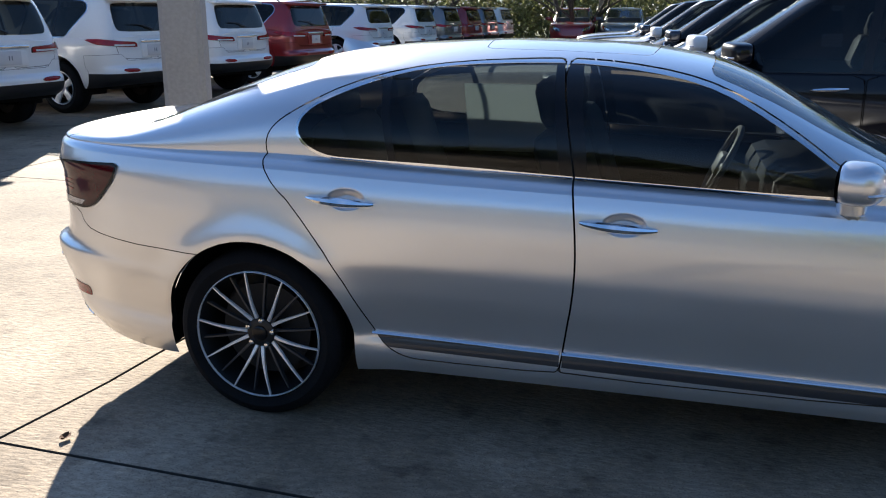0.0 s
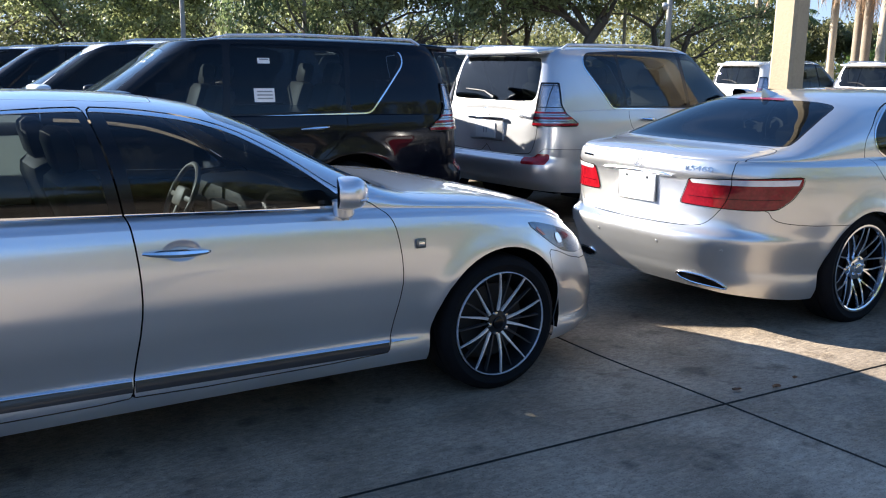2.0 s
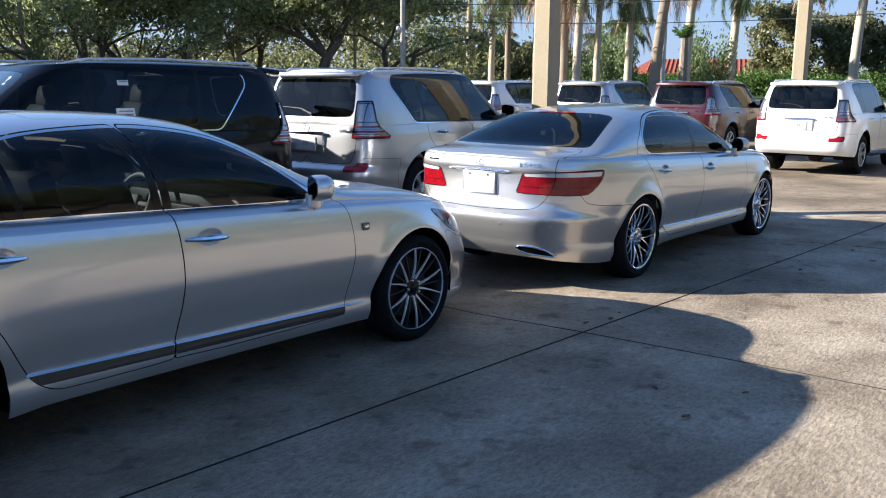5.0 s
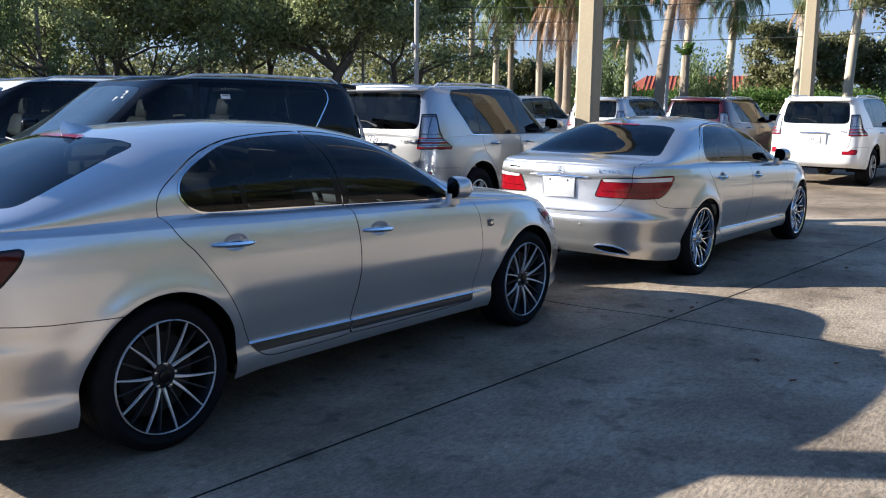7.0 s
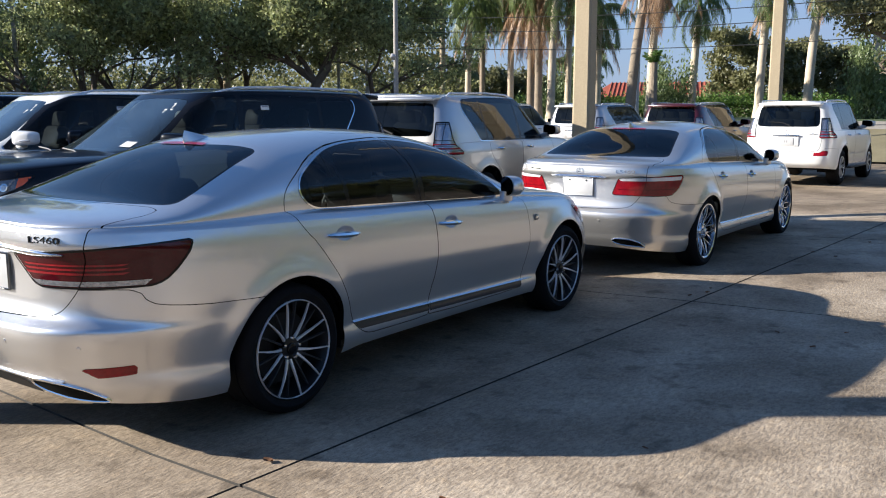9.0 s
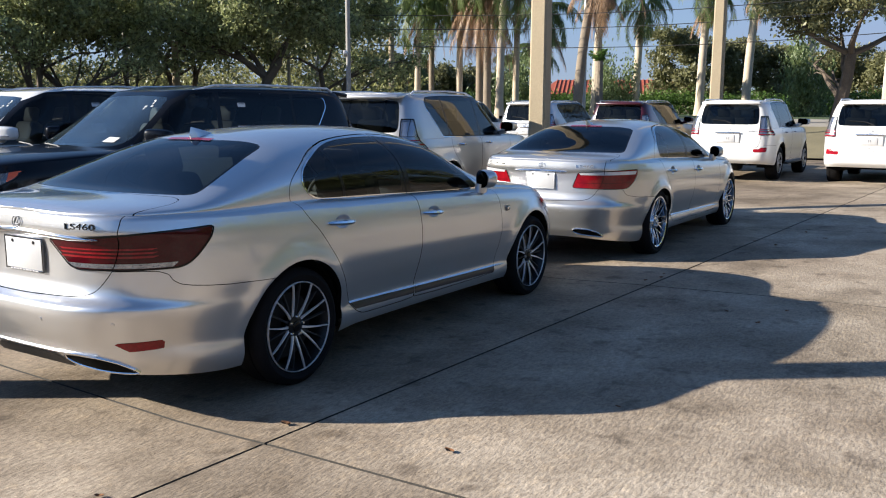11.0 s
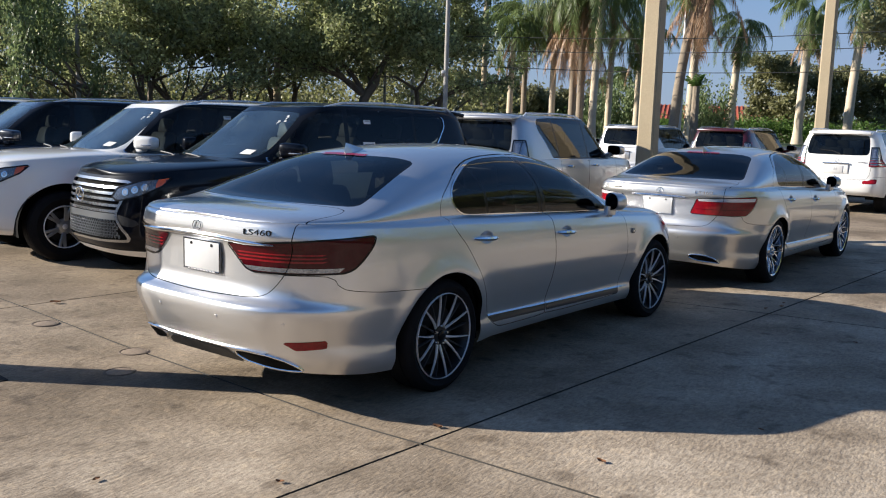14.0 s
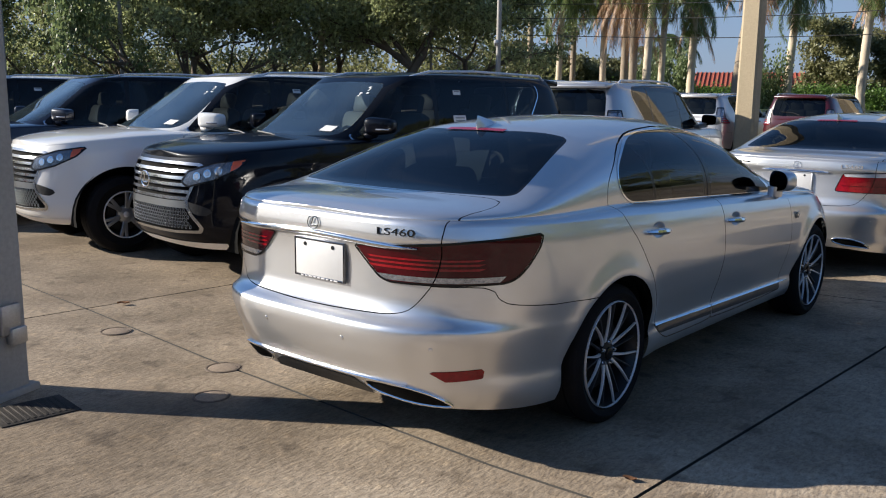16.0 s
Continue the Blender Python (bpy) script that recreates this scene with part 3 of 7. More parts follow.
def side_mirror(car, x, y, z, side, mat, wide=0.11, deep=0.085, high=0.06, stalk=0.10, boxy=0.68):
    """mirror: a rounded shell with a foot, a glass and a turn signal strip."""
    bm = bmesh.new()
    bmesh.ops.create_uvsphere(bm, u_segments=28, v_segments=16, radius=1)
    for v in bm.verts:
        c = v.co
        for k in range(3):
            c[k] = math.copysign(abs(c[k]) ** boxy, c[k])
        c.x = max(c.x, -0.55) * (1.0 - 0.18 * max(0, c.y * side))
        c.z *= 1 - 0.12 * c.y * side
    bmesh.ops.scale(bm, vec=(deep, wide, high), verts=bm.verts)
    bmesh.ops.translate(bm, vec=(x, side * (y + wide + 0.015), z), verts=bm.verts)
    turn = Matrix.Rotation(radians(24 * side), 4, "Z")
    pivot = Matrix.Translation((x, side * (y + wide + 0.015), z))
    turned = pivot @ turn @ pivot.inverted()
    bmesh.ops.transform(bm, matrix=turned, verts=bm.verts)
    m = part("mirror", bm, mat, car)
    bm = bmesh.new()
    yy = side * (y + wide * 0.55)
    tube(bm, [(x + 0.02, side * (y - 0.03), z - stalk - 0.004), (x + 0.012, side * (y + 0.02), z - stalk * 0.93), (x + 0.004, yy, z - stalk * 0.74), (x, yy, z - high * 0.5)], [0.034, 0.040, 0.046, 0.050], 12)
    part("mirror_foot", bm, mat, m)
    bm = bmesh.new()
    ring = []
    for k in range(36):
        cy, cz = (math.copysign(abs(f(2 * math.pi * k / 36)) ** boxy, f(2 * math.pi * k / 36)) * 0.95 for f in (math.cos, math.sin))
        ring.append(bm.verts.new((x - 0.565 * deep, side * (y + wide + 0.015) + wide * cy, z + high * cz * (1 - 0.12 * cy * side))))
    bm.faces.new(ring)
    bmesh.ops.solidify(bm, geom=bm.faces[:], thickness=0.003)
    bmesh.ops.transform(bm, matrix=turned, verts=bm.verts)
    part("mirror_glass", bm, MIRROR, m, "mirror glass darkened to suggest a dim reflection")
    bm = bmesh.new()
    pts = [(x + deep * 0.99 * math.cos(t), side * (y + wide + 0.015 + wide * 0.97 * math.sin(t)), z - high * 0.35) for t in np.linspace(0.3, 1.35, 8)]
    tube(bm, pts, 0.007, 6)
    part("turn_signal", bm, LENS, m)
    return m


def seats(car, rows, mat, wheel_at, rest_x=0.0):
    """Front and rear seats, dashboard and steering wheel seen through the glass."""
    for x, z, ys in rows:
        for y in ys:
            bm = bmesh.new()
            block(bm, (0.52, 0.52, 0.20), (x + 0.25, y, z), 0.06)
            block(bm, (0.18, 0.50, 0.62), (0, 0, 0), 0.07, Matrix.Translation((x - 0.06, y, z + 0.34)) @ Matrix.Rotation(radians(-18), 4, "Y"))
            block(bm, (0.10, 0.28, 0.20), (0, 0, 0), 0.045, Matrix.Translation((x - 0.17, y, z + 0.72)) @ Matrix.Rotation(radians(-14), 4, "Y"))
            part("seat", bm, mat, car)
    wx, wy, wz, dx = wheel_at
    bm = bmesh.new()
    block(bm, (0.55, 1.36, 0.26), (dx, 0, wz - 0.04), 0.08)
    block(bm, (0.10, 0.30, 0.16), (dx - 0.28, 0, wz - 0.06), 0.02)
    part("dashboard", bm, TRIM, car)
    bm = bmesh.new()
    turn = Matrix.Translation((wx, wy, wz)) @ Matrix.Rotation(radians(25), 4, "Y")
    pts = [turn @ Vector((0, 0.185 * math.cos(t), 0.185 * math.sin(t))) for t in np.linspace(0, 2 * math.pi, 33)]
    tube(bm, pts, 0.015, 8, False)
    block(bm, (0.05, 0.15, 0.11), (0, 0, 0), 0.02, turn)
    block(bm, (0.02, 0.34, 0.03), (0, 0, 0), 0.008, turn)
    block(bm, (0.02, 0.03, 0.17), (0, 0, 0), 0.008, turn @ Matrix.Translation((0, 0, -0.09)))
    tube(bm, [(wx + 0.02, wy, wz), (wx + 0.35, wy, wz - 0.12)], 0.03, 8)
    part("steering_wheel", bm, SEAT, car)


def emblem(parent, m, r, mat=CHROME):
    """An oval ring with a plain slanted stroke."""
    bm = bmesh.new()
    pts = [m @ Vector((r * 1.2 * math.cos(t), r * math.sin(t), 0.004)) for t in np.linspace(0, 2 * math.pi, 29)]
    tube(bm, pts, r * 0.085, 6, False)
    for a, b in (((0.05, 0.72), (-0.45, -0.42)), ((-0.45, -0.42), (0.62, -0.42))):
        tube(bm, [m @ Vector((r * a[0], r * a[1], 0.004)), m @ Vector((r * b[0], r * b[1], 0.004))], r * 0.095, 6)
    return part("emblem", bm, mat, parent, "chrome oval emblem")


def rear_frame(x, y, z, tilt=0.0):
    """Letters and plates on a tail: u to the right as seen from behind, v up, out towards the back."""
    return Matrix.Translation((x, y, z)) @ Matrix(((0, 0, -1, 0), (-1, 0, 0, 0), (0, 1, 0, 0), (0, 0, 0, 1))) @ Matrix.Rotation(radians(tilt), 4, "X")


def sedan(name, paint, era, wheels, label, nq=110):
    """A full-size sedan. Origin on the ground under the middle of its rear axle; x forward, y to its left."""
    car = new(name)
    tagged(car, label=label, category="car")
    WB = 2.97
    new_model = era == "new"
    crease = curve_of([(-1.25, 1.045), (-0.9, 1.042), (-0.24, 1.024), (0.05, 1.016), (0.55, 0.993), (1.22, 0.972), (1.78, 0.952), (2.31, 0.93), (3.0, 0.885), (3.3, 0.84), (3.6, 0.75), (3.9, 0.63)])
    floor_z = curve_of([(-1.25, 0.292), (-1.08, 0.286), (-0.93, 0.256), (-0.43, 0.205), (0.4, 0.225), (0.6, 0.24), (2.4, 0.225), (3.4, 0.17), (3.95, 0.19)])

    def z_of(x, h):
        lo = floor_z(x)
        return lo + h * (crease(x) - lo)

    def haunch(x, z):
        g = 0.0
        for x0 in (0.0, WB):
            d = np.hypot(x - x0, z - 0.345)
            g = g + 0.020 * np.exp(-((d - 0.40) / 0.07) ** 2)
        return g * np.clip((z - 0.30) / 0.2, 0, 1)

    rows = [(0, (0.865, -1.05, 3.80)), (0.06, (0.886, -1.09, 3.84)), (0.11, (0.893, -1.115, 3.87)), (0.16, (0.890, -1.13, 3.88)), (0.20, (0.882, -1.145, 3.885)), (0.30, (0.895, -1.175, 3.89)), (0.40, (0.914, -1.190, 3.886)),
            (0.445, (0.921, -1.182, 3.88)), (0.485, (0.926, -1.135, 3.875)), (0.515, (0.930, -1.115, 3.87)), (0.60, (0.938, -1.10, 3.855)), (0.75, (0.936, -1.098, 3.82)), (0.86, (0.929, -1.106, 3.785)), (0.93, (0.922, -1.125, 3.75)), (1, (0.905, -1.12, 3.68))]
    rows = [(h, (w, t, n + 0.04 * (1 - h) + 0.05 * max(0.0, 1 - h / 0.16))) for h, (w, t, n) in rows]
    levels = np.concatenate([np.linspace(0, 0.24, 13), np.linspace(0.26, 0.42, 7), np.linspace(0.44, 0.54, 8), np.linspace(0.56, 1, 20)])
    P, A = wrap(rows, levels, (0.55, 2.1), 4.2, z_of, nq, nq // 2, haunch, 4.1)
    # the shoulder turns in above the crease
    edge = P[:, -1]
    tang = np.gradient(edge[:, :2], axis=0)
    out = np.stack([tang[:, 1], -tang[:, 0]], 1) / np.maximum(np.linalg.norm(tang, axis=1, keepdims=True), 1e-9)
    out *= np.where(np.sum(out * (edge[:, :2] - np.array([1.3, 0])), axis=1) < 0, -1, 1)[:, None]
    inset = curve_of([(-1.25, 0.012), (-0.8, 0.03), (-0.2, 0.075), (0.4, 0.085), (2.0, 0.085), (2.5, 0.06), (3.2, 0.03), (3.9, 0.02)])(edge[:, 0])
    rise = curve_of([(-1.25, 0.025), (-0.6, 0.03), (0.3, 0.05), (1.2, 0.046), (2.2, 0.04), (2.6, 0.035), (3.2, 0.03), (3.9, 0.02)])(edge[:, 0])
    strip = []
    for k, (f, g) in enumerate(((0.0, 0.0), (0.10, 0.28), (0.32, 0.60), (0.65, 0.84), (1.0, 1.0))):
        q = edge.copy()
        q[:, :2] -= out * (inset * f)[:, None]
        q[:, 1] = np.maximum(q[:, 1], 0)
        q[:, 2] += rise * g
        strip.append(q)
    S = np.stack(strip, 1)
    SA = np.stack([S[:, :, 0], S[:, :, 2], A[:, -1:, 2] + 0 * S[:, :, 0], S[:, :, 1]], 2)
    top = curve_of([(-1.2, 1.07), (-1.11, 1.082), (-1.04, 1.108), (-0.9, 1.122), (-0.72, 1.132), (-0.60, 1.155), (-0.53, 1.18), (-0.28, 1.285), (0.0, 1.385), (0.2, 1.432), (0.58, 1.466), (0.94, 1.477), (1.3, 1.466),
                    (1.65, 1.422), (1.86, 1.355), (2.08, 1.24), (2.29, 1.125), (2.44, 1.055), (2.54, 1.03), (3.0, 0.985), (3.4, 0.90), (3.65, 0.80), (3.8, 0.70), (3.9, 0.64)])
    C, CA = cap(S[:, -1], SA[:, -1], top, 2.6, 40)
    lower, strip_s, upper = fix(Skin.grid(P, A)), fix(Skin.grid(S, SA)), fix(Skin.grid(C, CA))
    every = [lower, strip_s, upper]

    # outlines, side view (x, z)
    rear_door = smooth_outline([(0.082, 1.186), (0.173, 1.243), (0.33, 1.322), (0.534, 1.378), (0.743, 1.404), (1.0, 1.417), (1.142, 1.418), (1.144, 1.417), (1.19, 1.18), (1.22, 1.007), (1.236, 0.87), (1.245, 0.732), (1.238, 0.60), (1.215, 0.45), (1.199, 0.325),
                                (1.192, 0.298), (0.68, 0.300), (0.604, 0.306), (0.53, 0.345), (0.485, 0.40), (0.349, 0.66), (0.174, 0.894), (0.105, 0.954), (0.053, 1.03), (0.036, 1.089), (0.045, 1.14)], 1)
    front_door = smooth_outline([(1.146, 1.418), (1.20, 1.417), (1.35, 1.408), (1.56, 1.376), (1.72, 1.328), (1.87, 1.246), (2.0, 1.16), (2.1, 1.083), (2.22, 1.018), (2.30, 0.985), (2.35, 0.93), (2.372, 0.86), (2.395, 0.709), (2.392, 0.60), (2.367, 0.465), (2.35, 0.32),
                                 (2.34, 0.292), (1.194, 0.297), (1.201, 0.33), (1.217, 0.45), (1.240, 0.60), (1.247, 0.732), (1.238, 0.87), (1.222, 1.007), (1.192, 1.18)], 1)
    window = smooth_outline([(0.162, 1.155), (0.186, 1.214), (0.253, 1.260), (0.392, 1.318), (0.534, 1.362), (0.701, 1.388), (0.87, 1.399), (1.149, 1.404), (1.343, 1.390), (1.561, 1.357), (1.711, 1.310), (1.857, 1.230), (1.98, 1.148), (2.081, 1.074),
                             (2.17, 1.005), (2.20, 0.992), (2.10, 0.992), (1.787, 0.998), (1.221, 1.022), (0.748, 1.044), (0.346, 1.056), (0.27, 1.066), (0.20, 1.10)], 1)
    quarter_glass = [(0.0, 0.9), (0.0, 1.5), (0.44, 1.5), (0.56, 0.9)]
    rear_pane = [(0.59, 0.9), (0.47, 1.5), (1.10, 1.5), (1.185, 0.9)]
    front_pane = [(1.285, 0.9), (1.20, 1.5), (2.4, 1.5), (2.4, 0.9)]
    arch_r, arch_f = disc(0, 0.335, 0.405), disc(WB, 0.335, 0.405)
    skirt_r, skirt_f = [(-0.40, -0.1), (0.405, -0.1), (0.405, 0.335), (-0.40, 0.335)], [(WB - 0.405, -0.1), (WB + 0.40, -0.1), (WB + 0.40, 0.335), (WB - 0.405, 0.335)]

    def cut_side(skins, *outs, grow=0.003):
        res = []
        for s in skins:
            mask_side = s
            for o in outs:
                mask_side = mask_side.outside(o, grow)
            res.append(mask_side)
        return res

    # only the flanks are cut by side outlines: the tail and nose faces stay whole
    def no_arches(s):
        f = np.minimum.reduce([distance(s.A[:, (0, 1)], o) for o in (arch_r, skirt_r, arch_f, skirt_f)])
        f = np.where(s.A[:, 3] < 0.55, 1.0, f)
        return s.cut(-f)

    lower = no_arches(lower)
    lid_rear = smooth_outline([(-0.1, 0.655), (0.10, 0.656), (0.30, 0.662), (0.45, 0.668), (0.53, 0.685), (0.575, 0.73), (0.63, 0.81), (0.655, 0.90), (0.665, 0.99), (0.668, 1.10), (0.66, 1.3), (-0.1, 1.3)], 1)  # (y, z)
    lid_top = smooth_outline([(-1.4, -0.1), (-1.4, 0.668), (-1.05, 0.668), (-0.85, 0.71), (-0.70, 0.70), (-0.61, 0.665), (-0.655, 0.46), (-0.682, 0.2), (-0.69, 0.0), (-0.69, -0.1)], 1)  # (x, y)
    rear_glass = smooth_outline([(-0.665, -0.2), (-0.66, 0.2), (-0.63, 0.44), (-0.575, 0.62), (-0.54, 0.668), (-0.48, 0.668), (-0.2, 0.605), (0.0, 0.560), (0.10, 0.535), (0.125, 0.49), (0.06, 0.25), (0.035, 0.1), (0.035, -0.2)], 1)  # (x, y)
    windscreen = smooth_outline([(1.70, -0.2), (1.69, 0.3), (1.665, 0.50), (1.72, 0.545), (1.95, 0.61), (2.2, 0.675), (2.33, 0.70), (2.38, 0.66), (2.45, 0.4), (2.47, 0.0), (2.47, -0.2)], 1)
    hood = smooth_outline([(2.52, -0.1), (2.50, 0.45), (2.40, 0.67), (2.55, 0.72), (3.0, 0.70), (3.4, 0.62), (3.66, 0.45), (3.74, 0.2), (3.76, -0.1)], 1)
    sunroof = smooth_outline([(0.80, -0.2), (0.80, 0.36), (0.84, 0.42), (1.42, 0.42), (1.47, 0.36), (1.49, -0.2)], 1)

    if new_model:
        lamp = rounded([(-0.575, 0.998), (-0.60, 0.955), (-0.69, 0.868), (-0.745, 0.825), (-0.80, 0.808), (-1.31, 0.806), (-1.36, 0.822), (-1.42, 0.875), (-1.49, 0.947), (-1.2, 0.966), (-0.9, 0.985)], 0.018)
    else:
        lamp = rounded([(-0.60, 0.978), (-0.625, 0.93), (-0.71, 0.845), (-0.80, 0.79), (-0.95, 0.785), (-1.40, 0.798), (-1.37, 0.87), (-1.33, 0.957), (-1.1, 0.966), (-0.8, 0.977)], 0.02)
    uz = (2, 1)
    head_lamp = smooth_outline([(3.20, 0.838), (3.25, 0.78), (3.37, 0.69), (3.50, 0.640), (3.76, 0.62), (3.80, 0.645), (3.70, 0.715), (3.50, 0.785), (3.29, 0.838)], 1)

    def is_rear(s, x=-0.62):
        return np.where(s.A[:, 0] < x, -1.0, 1.0)

    # tail lid
    def lid_field(s, where):
        if where == "rear":
            return np.where(s.A[:, 0] < -0.70, distance(s.A[:, (3, 1)], lid_rear), 0.5)
        return distance(s.A[:, (0, 3)], lid_top)

    f_low, f_str, f_up = lid_field(lower, "rear"), lid_field(strip_s, "rear"), lid_field(upper, "top")
    lid_skins = [lower.cut(f_low + 0.002), strip_s.cut(f_str + 0.002), upper.cut(f_up + 0.002)]
    lower, strip_s, upper = lower.cut(0.002 - f_low), strip_s.cut(0.002 - f_str), upper.cut(0.002 - f_up)
    lid_all = lid_skins[0]
    lid_whole = lid_all
    lid_lamp = [s.within(lamp, -0.002, uz) for s in lid_skins[:1]]
    lid_skins = [lid_skins[0].outside(lamp, 0.0, uz)] + lid_skins[1:]
    lid = skin_part("trunk_lid", lid_skins, paint, car, both=True)
    side_lamp = lower.within(lamp, -0.002, uz)
    lower = lower.outside(lamp, 0.0, uz)

    def tail_lamp(s):
        a = [x if s > 0 else x.mirror() for x in (side_lamp, *lid_lamp)]
        lens = TAIL_DARK if new_model else TAIL
        ob = skin_part("tail_lamp", [x.push(0.004) for x in a], lens, car, "smoked red wrap-round lamp" if new_model else "red wrap-round lamp with a clear upper band")
        ring = [every[0].within(lamp, 0.006 if new_model else 0.003, uz).outside(lamp, -0.003 if new_model else -0.002, uz).push(0.0065)]
        skin_part("lamp_frame", [x if s > 0 else x.mirror() for x in ring], GLOSS_BLACK, ob)
        bands = []
        if new_model:
            bands = [("light_bar", (0.864, 0.874), TAIL), ("light_bar", (0.884, 0.893), TAIL), ("light_bar", (0.903, 0.911), TAIL), ("reversing_lens", (0.813, 0.836), SILVER_LENS)]
        else:
            bands = [("reversing_lens", (0.930, 0.964), WHITE_LENS), ("lens_rib", (0.846, 0.850), TAIL_DARK)]
        for nm, (z0, z1), mt in bands:
            u0, u1 = (-1.40, -0.92) if nm == "light_bar" else (-1.36, -0.83) if new_model else (-1.31, -0.66) if nm == "reversing_lens" else (-1.33, -0.78)
            cut = [x.push(0.006) for x in (side_lamp, *lid_lamp)]
            box = [(u0, z0), (u1, z0), (u1 + 0.03, z1), (u0 - 0.02, z1)]
            cut = [x.convex(box) for x in cut]
            skin_part(nm, [x if s > 0 else x.mirror() for x in cut], mt, ob)

    pair(tail_lamp)

    # bumpers
    bump_r = smooth_outline([(0.0, 0.10), (0.0, 0.668), (-0.45, 0.676), (-0.70, 0.70), (-0.82, 0.725), (-0.86, 0.79), (-1.0, 0.80), (-2.4, 0.80), (-2.4, 0.10)], 1)
    bump_f = smooth_outline([(3.28, -0.1), (3.28, 0.672), (3.33, 0.69), (3.55, 0.60), (3.8, 0.58), (5.0, 0.58), (5.0, -0.1)], 1)
    bumper_r = lower.within(bump_r, -0.002, uz)
    lower = lower.outside(bump_r, 0.002, uz)
    bumper_f = lower.within(bump_f, -0.002, uz)
    lower = lower.outside(bump_f, 0.002, uz)
    refl = rounded([(-1.14, 0.420), (-0.96, 0.424), (-0.945, 0.470), (-1.205, 0.468)], 0.005)
    exhaust = smooth_outline([(-1.56, 0.375), (-1.51, 0.342), (-1.40, 0.318), (-1.25, 0.304), (-1.14, 0.298), (-1.13, 0.312), (-1.20, 0.358), (-1.29, 0.390), (-1.42, 0.404), (-1.53, 0.400)], 1)
    exhaust = exhaust + np.array([0.13, -0.034]) if new_model else (exhaust - np.array([-1.33, 0.35])) * 0.78 + np.array([-1.19, 0.335])
    refl = refl + np.array([0.13, -0.028])
    if not new_model:
        refl = [(-9, -9), (-9, -8.9), (-8.9, -8.9)]
    rb = skin_part("rear_bumper", [bumper_r.outside(refl, 0, uz)], paint, car, both=True)

    def rear_bits(s):
        fl = (lambda k: k) if s > 0 else (lambda k: k.mirror())
        if new_model:
            skin_part("reflector", [fl(bumper_r.within(refl, 0, uz).push(0.002))], TAIL, rb, "red reflector")
        pts = []
        for u, z in np.concatenate([exhaust, exhaust[:1]]):
            d = (bumper_r.A[:, 2] - u) ** 2 + (bumper_r.A[:, 1] - z) ** 2
            near = np.argsort(d)[:6]
            w = 1 / (d[near] + 2e-5)
            c = (bumper_r.V[near] * w[:, None]).sum(axis=0) / w.sum() + bumper_r.N[near[0]] * 0.004
            pts.append((c[0], s * c[1], c[2]))
        bm = bmesh.new()
        tube(bm, pts, 0.0065, 8, False)
        tip = part("exhaust_tip", bm, CHROME, rb, "chrome exhaust surround")
        # black patch on the uncut bumper, painted for the shade of an opening
        skin_part("exhaust_mouth", [fl(bumper_r.within(exhaust, 0.002, uz).push(0.004))], CAVITY, tip)

    pair(rear_bits)
    if new_model:
        valance = [(-3.0, 0.20), (-3.0, 0.352), (-1.50, 0.350), (-1.42, 0.315), (-1.36, 0.20)]
        skin_part("valance", [bumper_r.within(valance, 0, uz).push(0.004)], TRIM, rb, both=True)
        rail("valance_strip", bumper_r, [(0, 0.366), (0.42, 0.370), (0.53, 0.366)], 0.011, 0.018, CHROME, rb, "chrome strip")
    for yy, zz in ((0.26, 0.545), (0.66, 0.55)):
        for s in (1, -1):
            q = np.argmin(np.where(bumper_r.V[:, 0] < -0.6, (bumper_r.V[:, 1] - yy) ** 2 + (bumper_r.V[:, 2] - zz) ** 2, 9))
            c, nn = bumper_r.V[q], Vector(bumper_r.N[q])
            bm = bmesh.new()
            lathe(bm, [(0.004, 0.0), (0.003, 0.009), (-0.003, 0.011)], 14, "z")
            m = Matrix.Translation((c[0], s * c[1], c[2])) @ Vector((nn.x, s * nn.y, nn.z)).to_track_quat("Z", "Y").to_matrix().to_4x4()
            bmesh.ops.transform(bm, matrix=m, verts=bm.verts)
            part("parking_sensor", bm, paint, rb)
    fb = skin_part("front_bumper", [bumper_f], paint, car, both=True)
    intake = [(4.05, 0.2), (4.02, 0.36), (4.25, 0.5), (6.0, 0.52), (6.0, 0.2)]
    skin_part("grille", [bumper_f.within(intake, 0, uz).push(0.004)], TRIM, fb, both=True)

    # head lamps, hood
    lamp_f = lower.within(head_lamp, -0.002, uz)
    lower = lower.outside(head_lamp, 0.0, uz)

    def head(s):
        a = lamp_f if s > 0 else lamp_f.mirror()
        ob = skin_part("headlamp", [a.push(0.003)], HEAD, car, "clear wrap-round headlamp")
        am = lamp_f.convex([(3.245, 0.80), (3.285, 0.765), (3.305, 0.765), (3.265, 0.81)]).push(0.006)
        skin_part("side_marker", [am if s > 0 else am.mirror()], AMBER, ob)
        am = lamp_f.within(disc(3.42, 0.735, 0.03), 0, uz).push(0.007)
        skin_part("projector_lens", [am if s > 0 else am.mirror()], CHROME, ob)

    pair(head)
    hood_piece = upper.within(hood, -0.002, (0, 3))
    upper = upper.outside(hood, 0.002, (0, 3))
    skin_part("hood", [hood_piece], paint, car, both=True)

    # glass in the roof skin
    glass_r = upper.within(rear_glass, -0.003, (0, 3))
    rim_r = upper.within(rear_glass, 0.010, (0, 3)).outside(rear_glass, -0.003, (0, 3))
    upper = upper.outside(rear_glass, 0.010, (0, 3))
    glass_f = upper.within(windscreen, -0.003, (0, 3))
    upper = upper.outside(windscreen, 0.0, (0, 3))
    roof_panel = upper.within(sunroof, -0.002, (0, 3))
    upper = upper.outside(sunroof, 0.002, (0, 3))
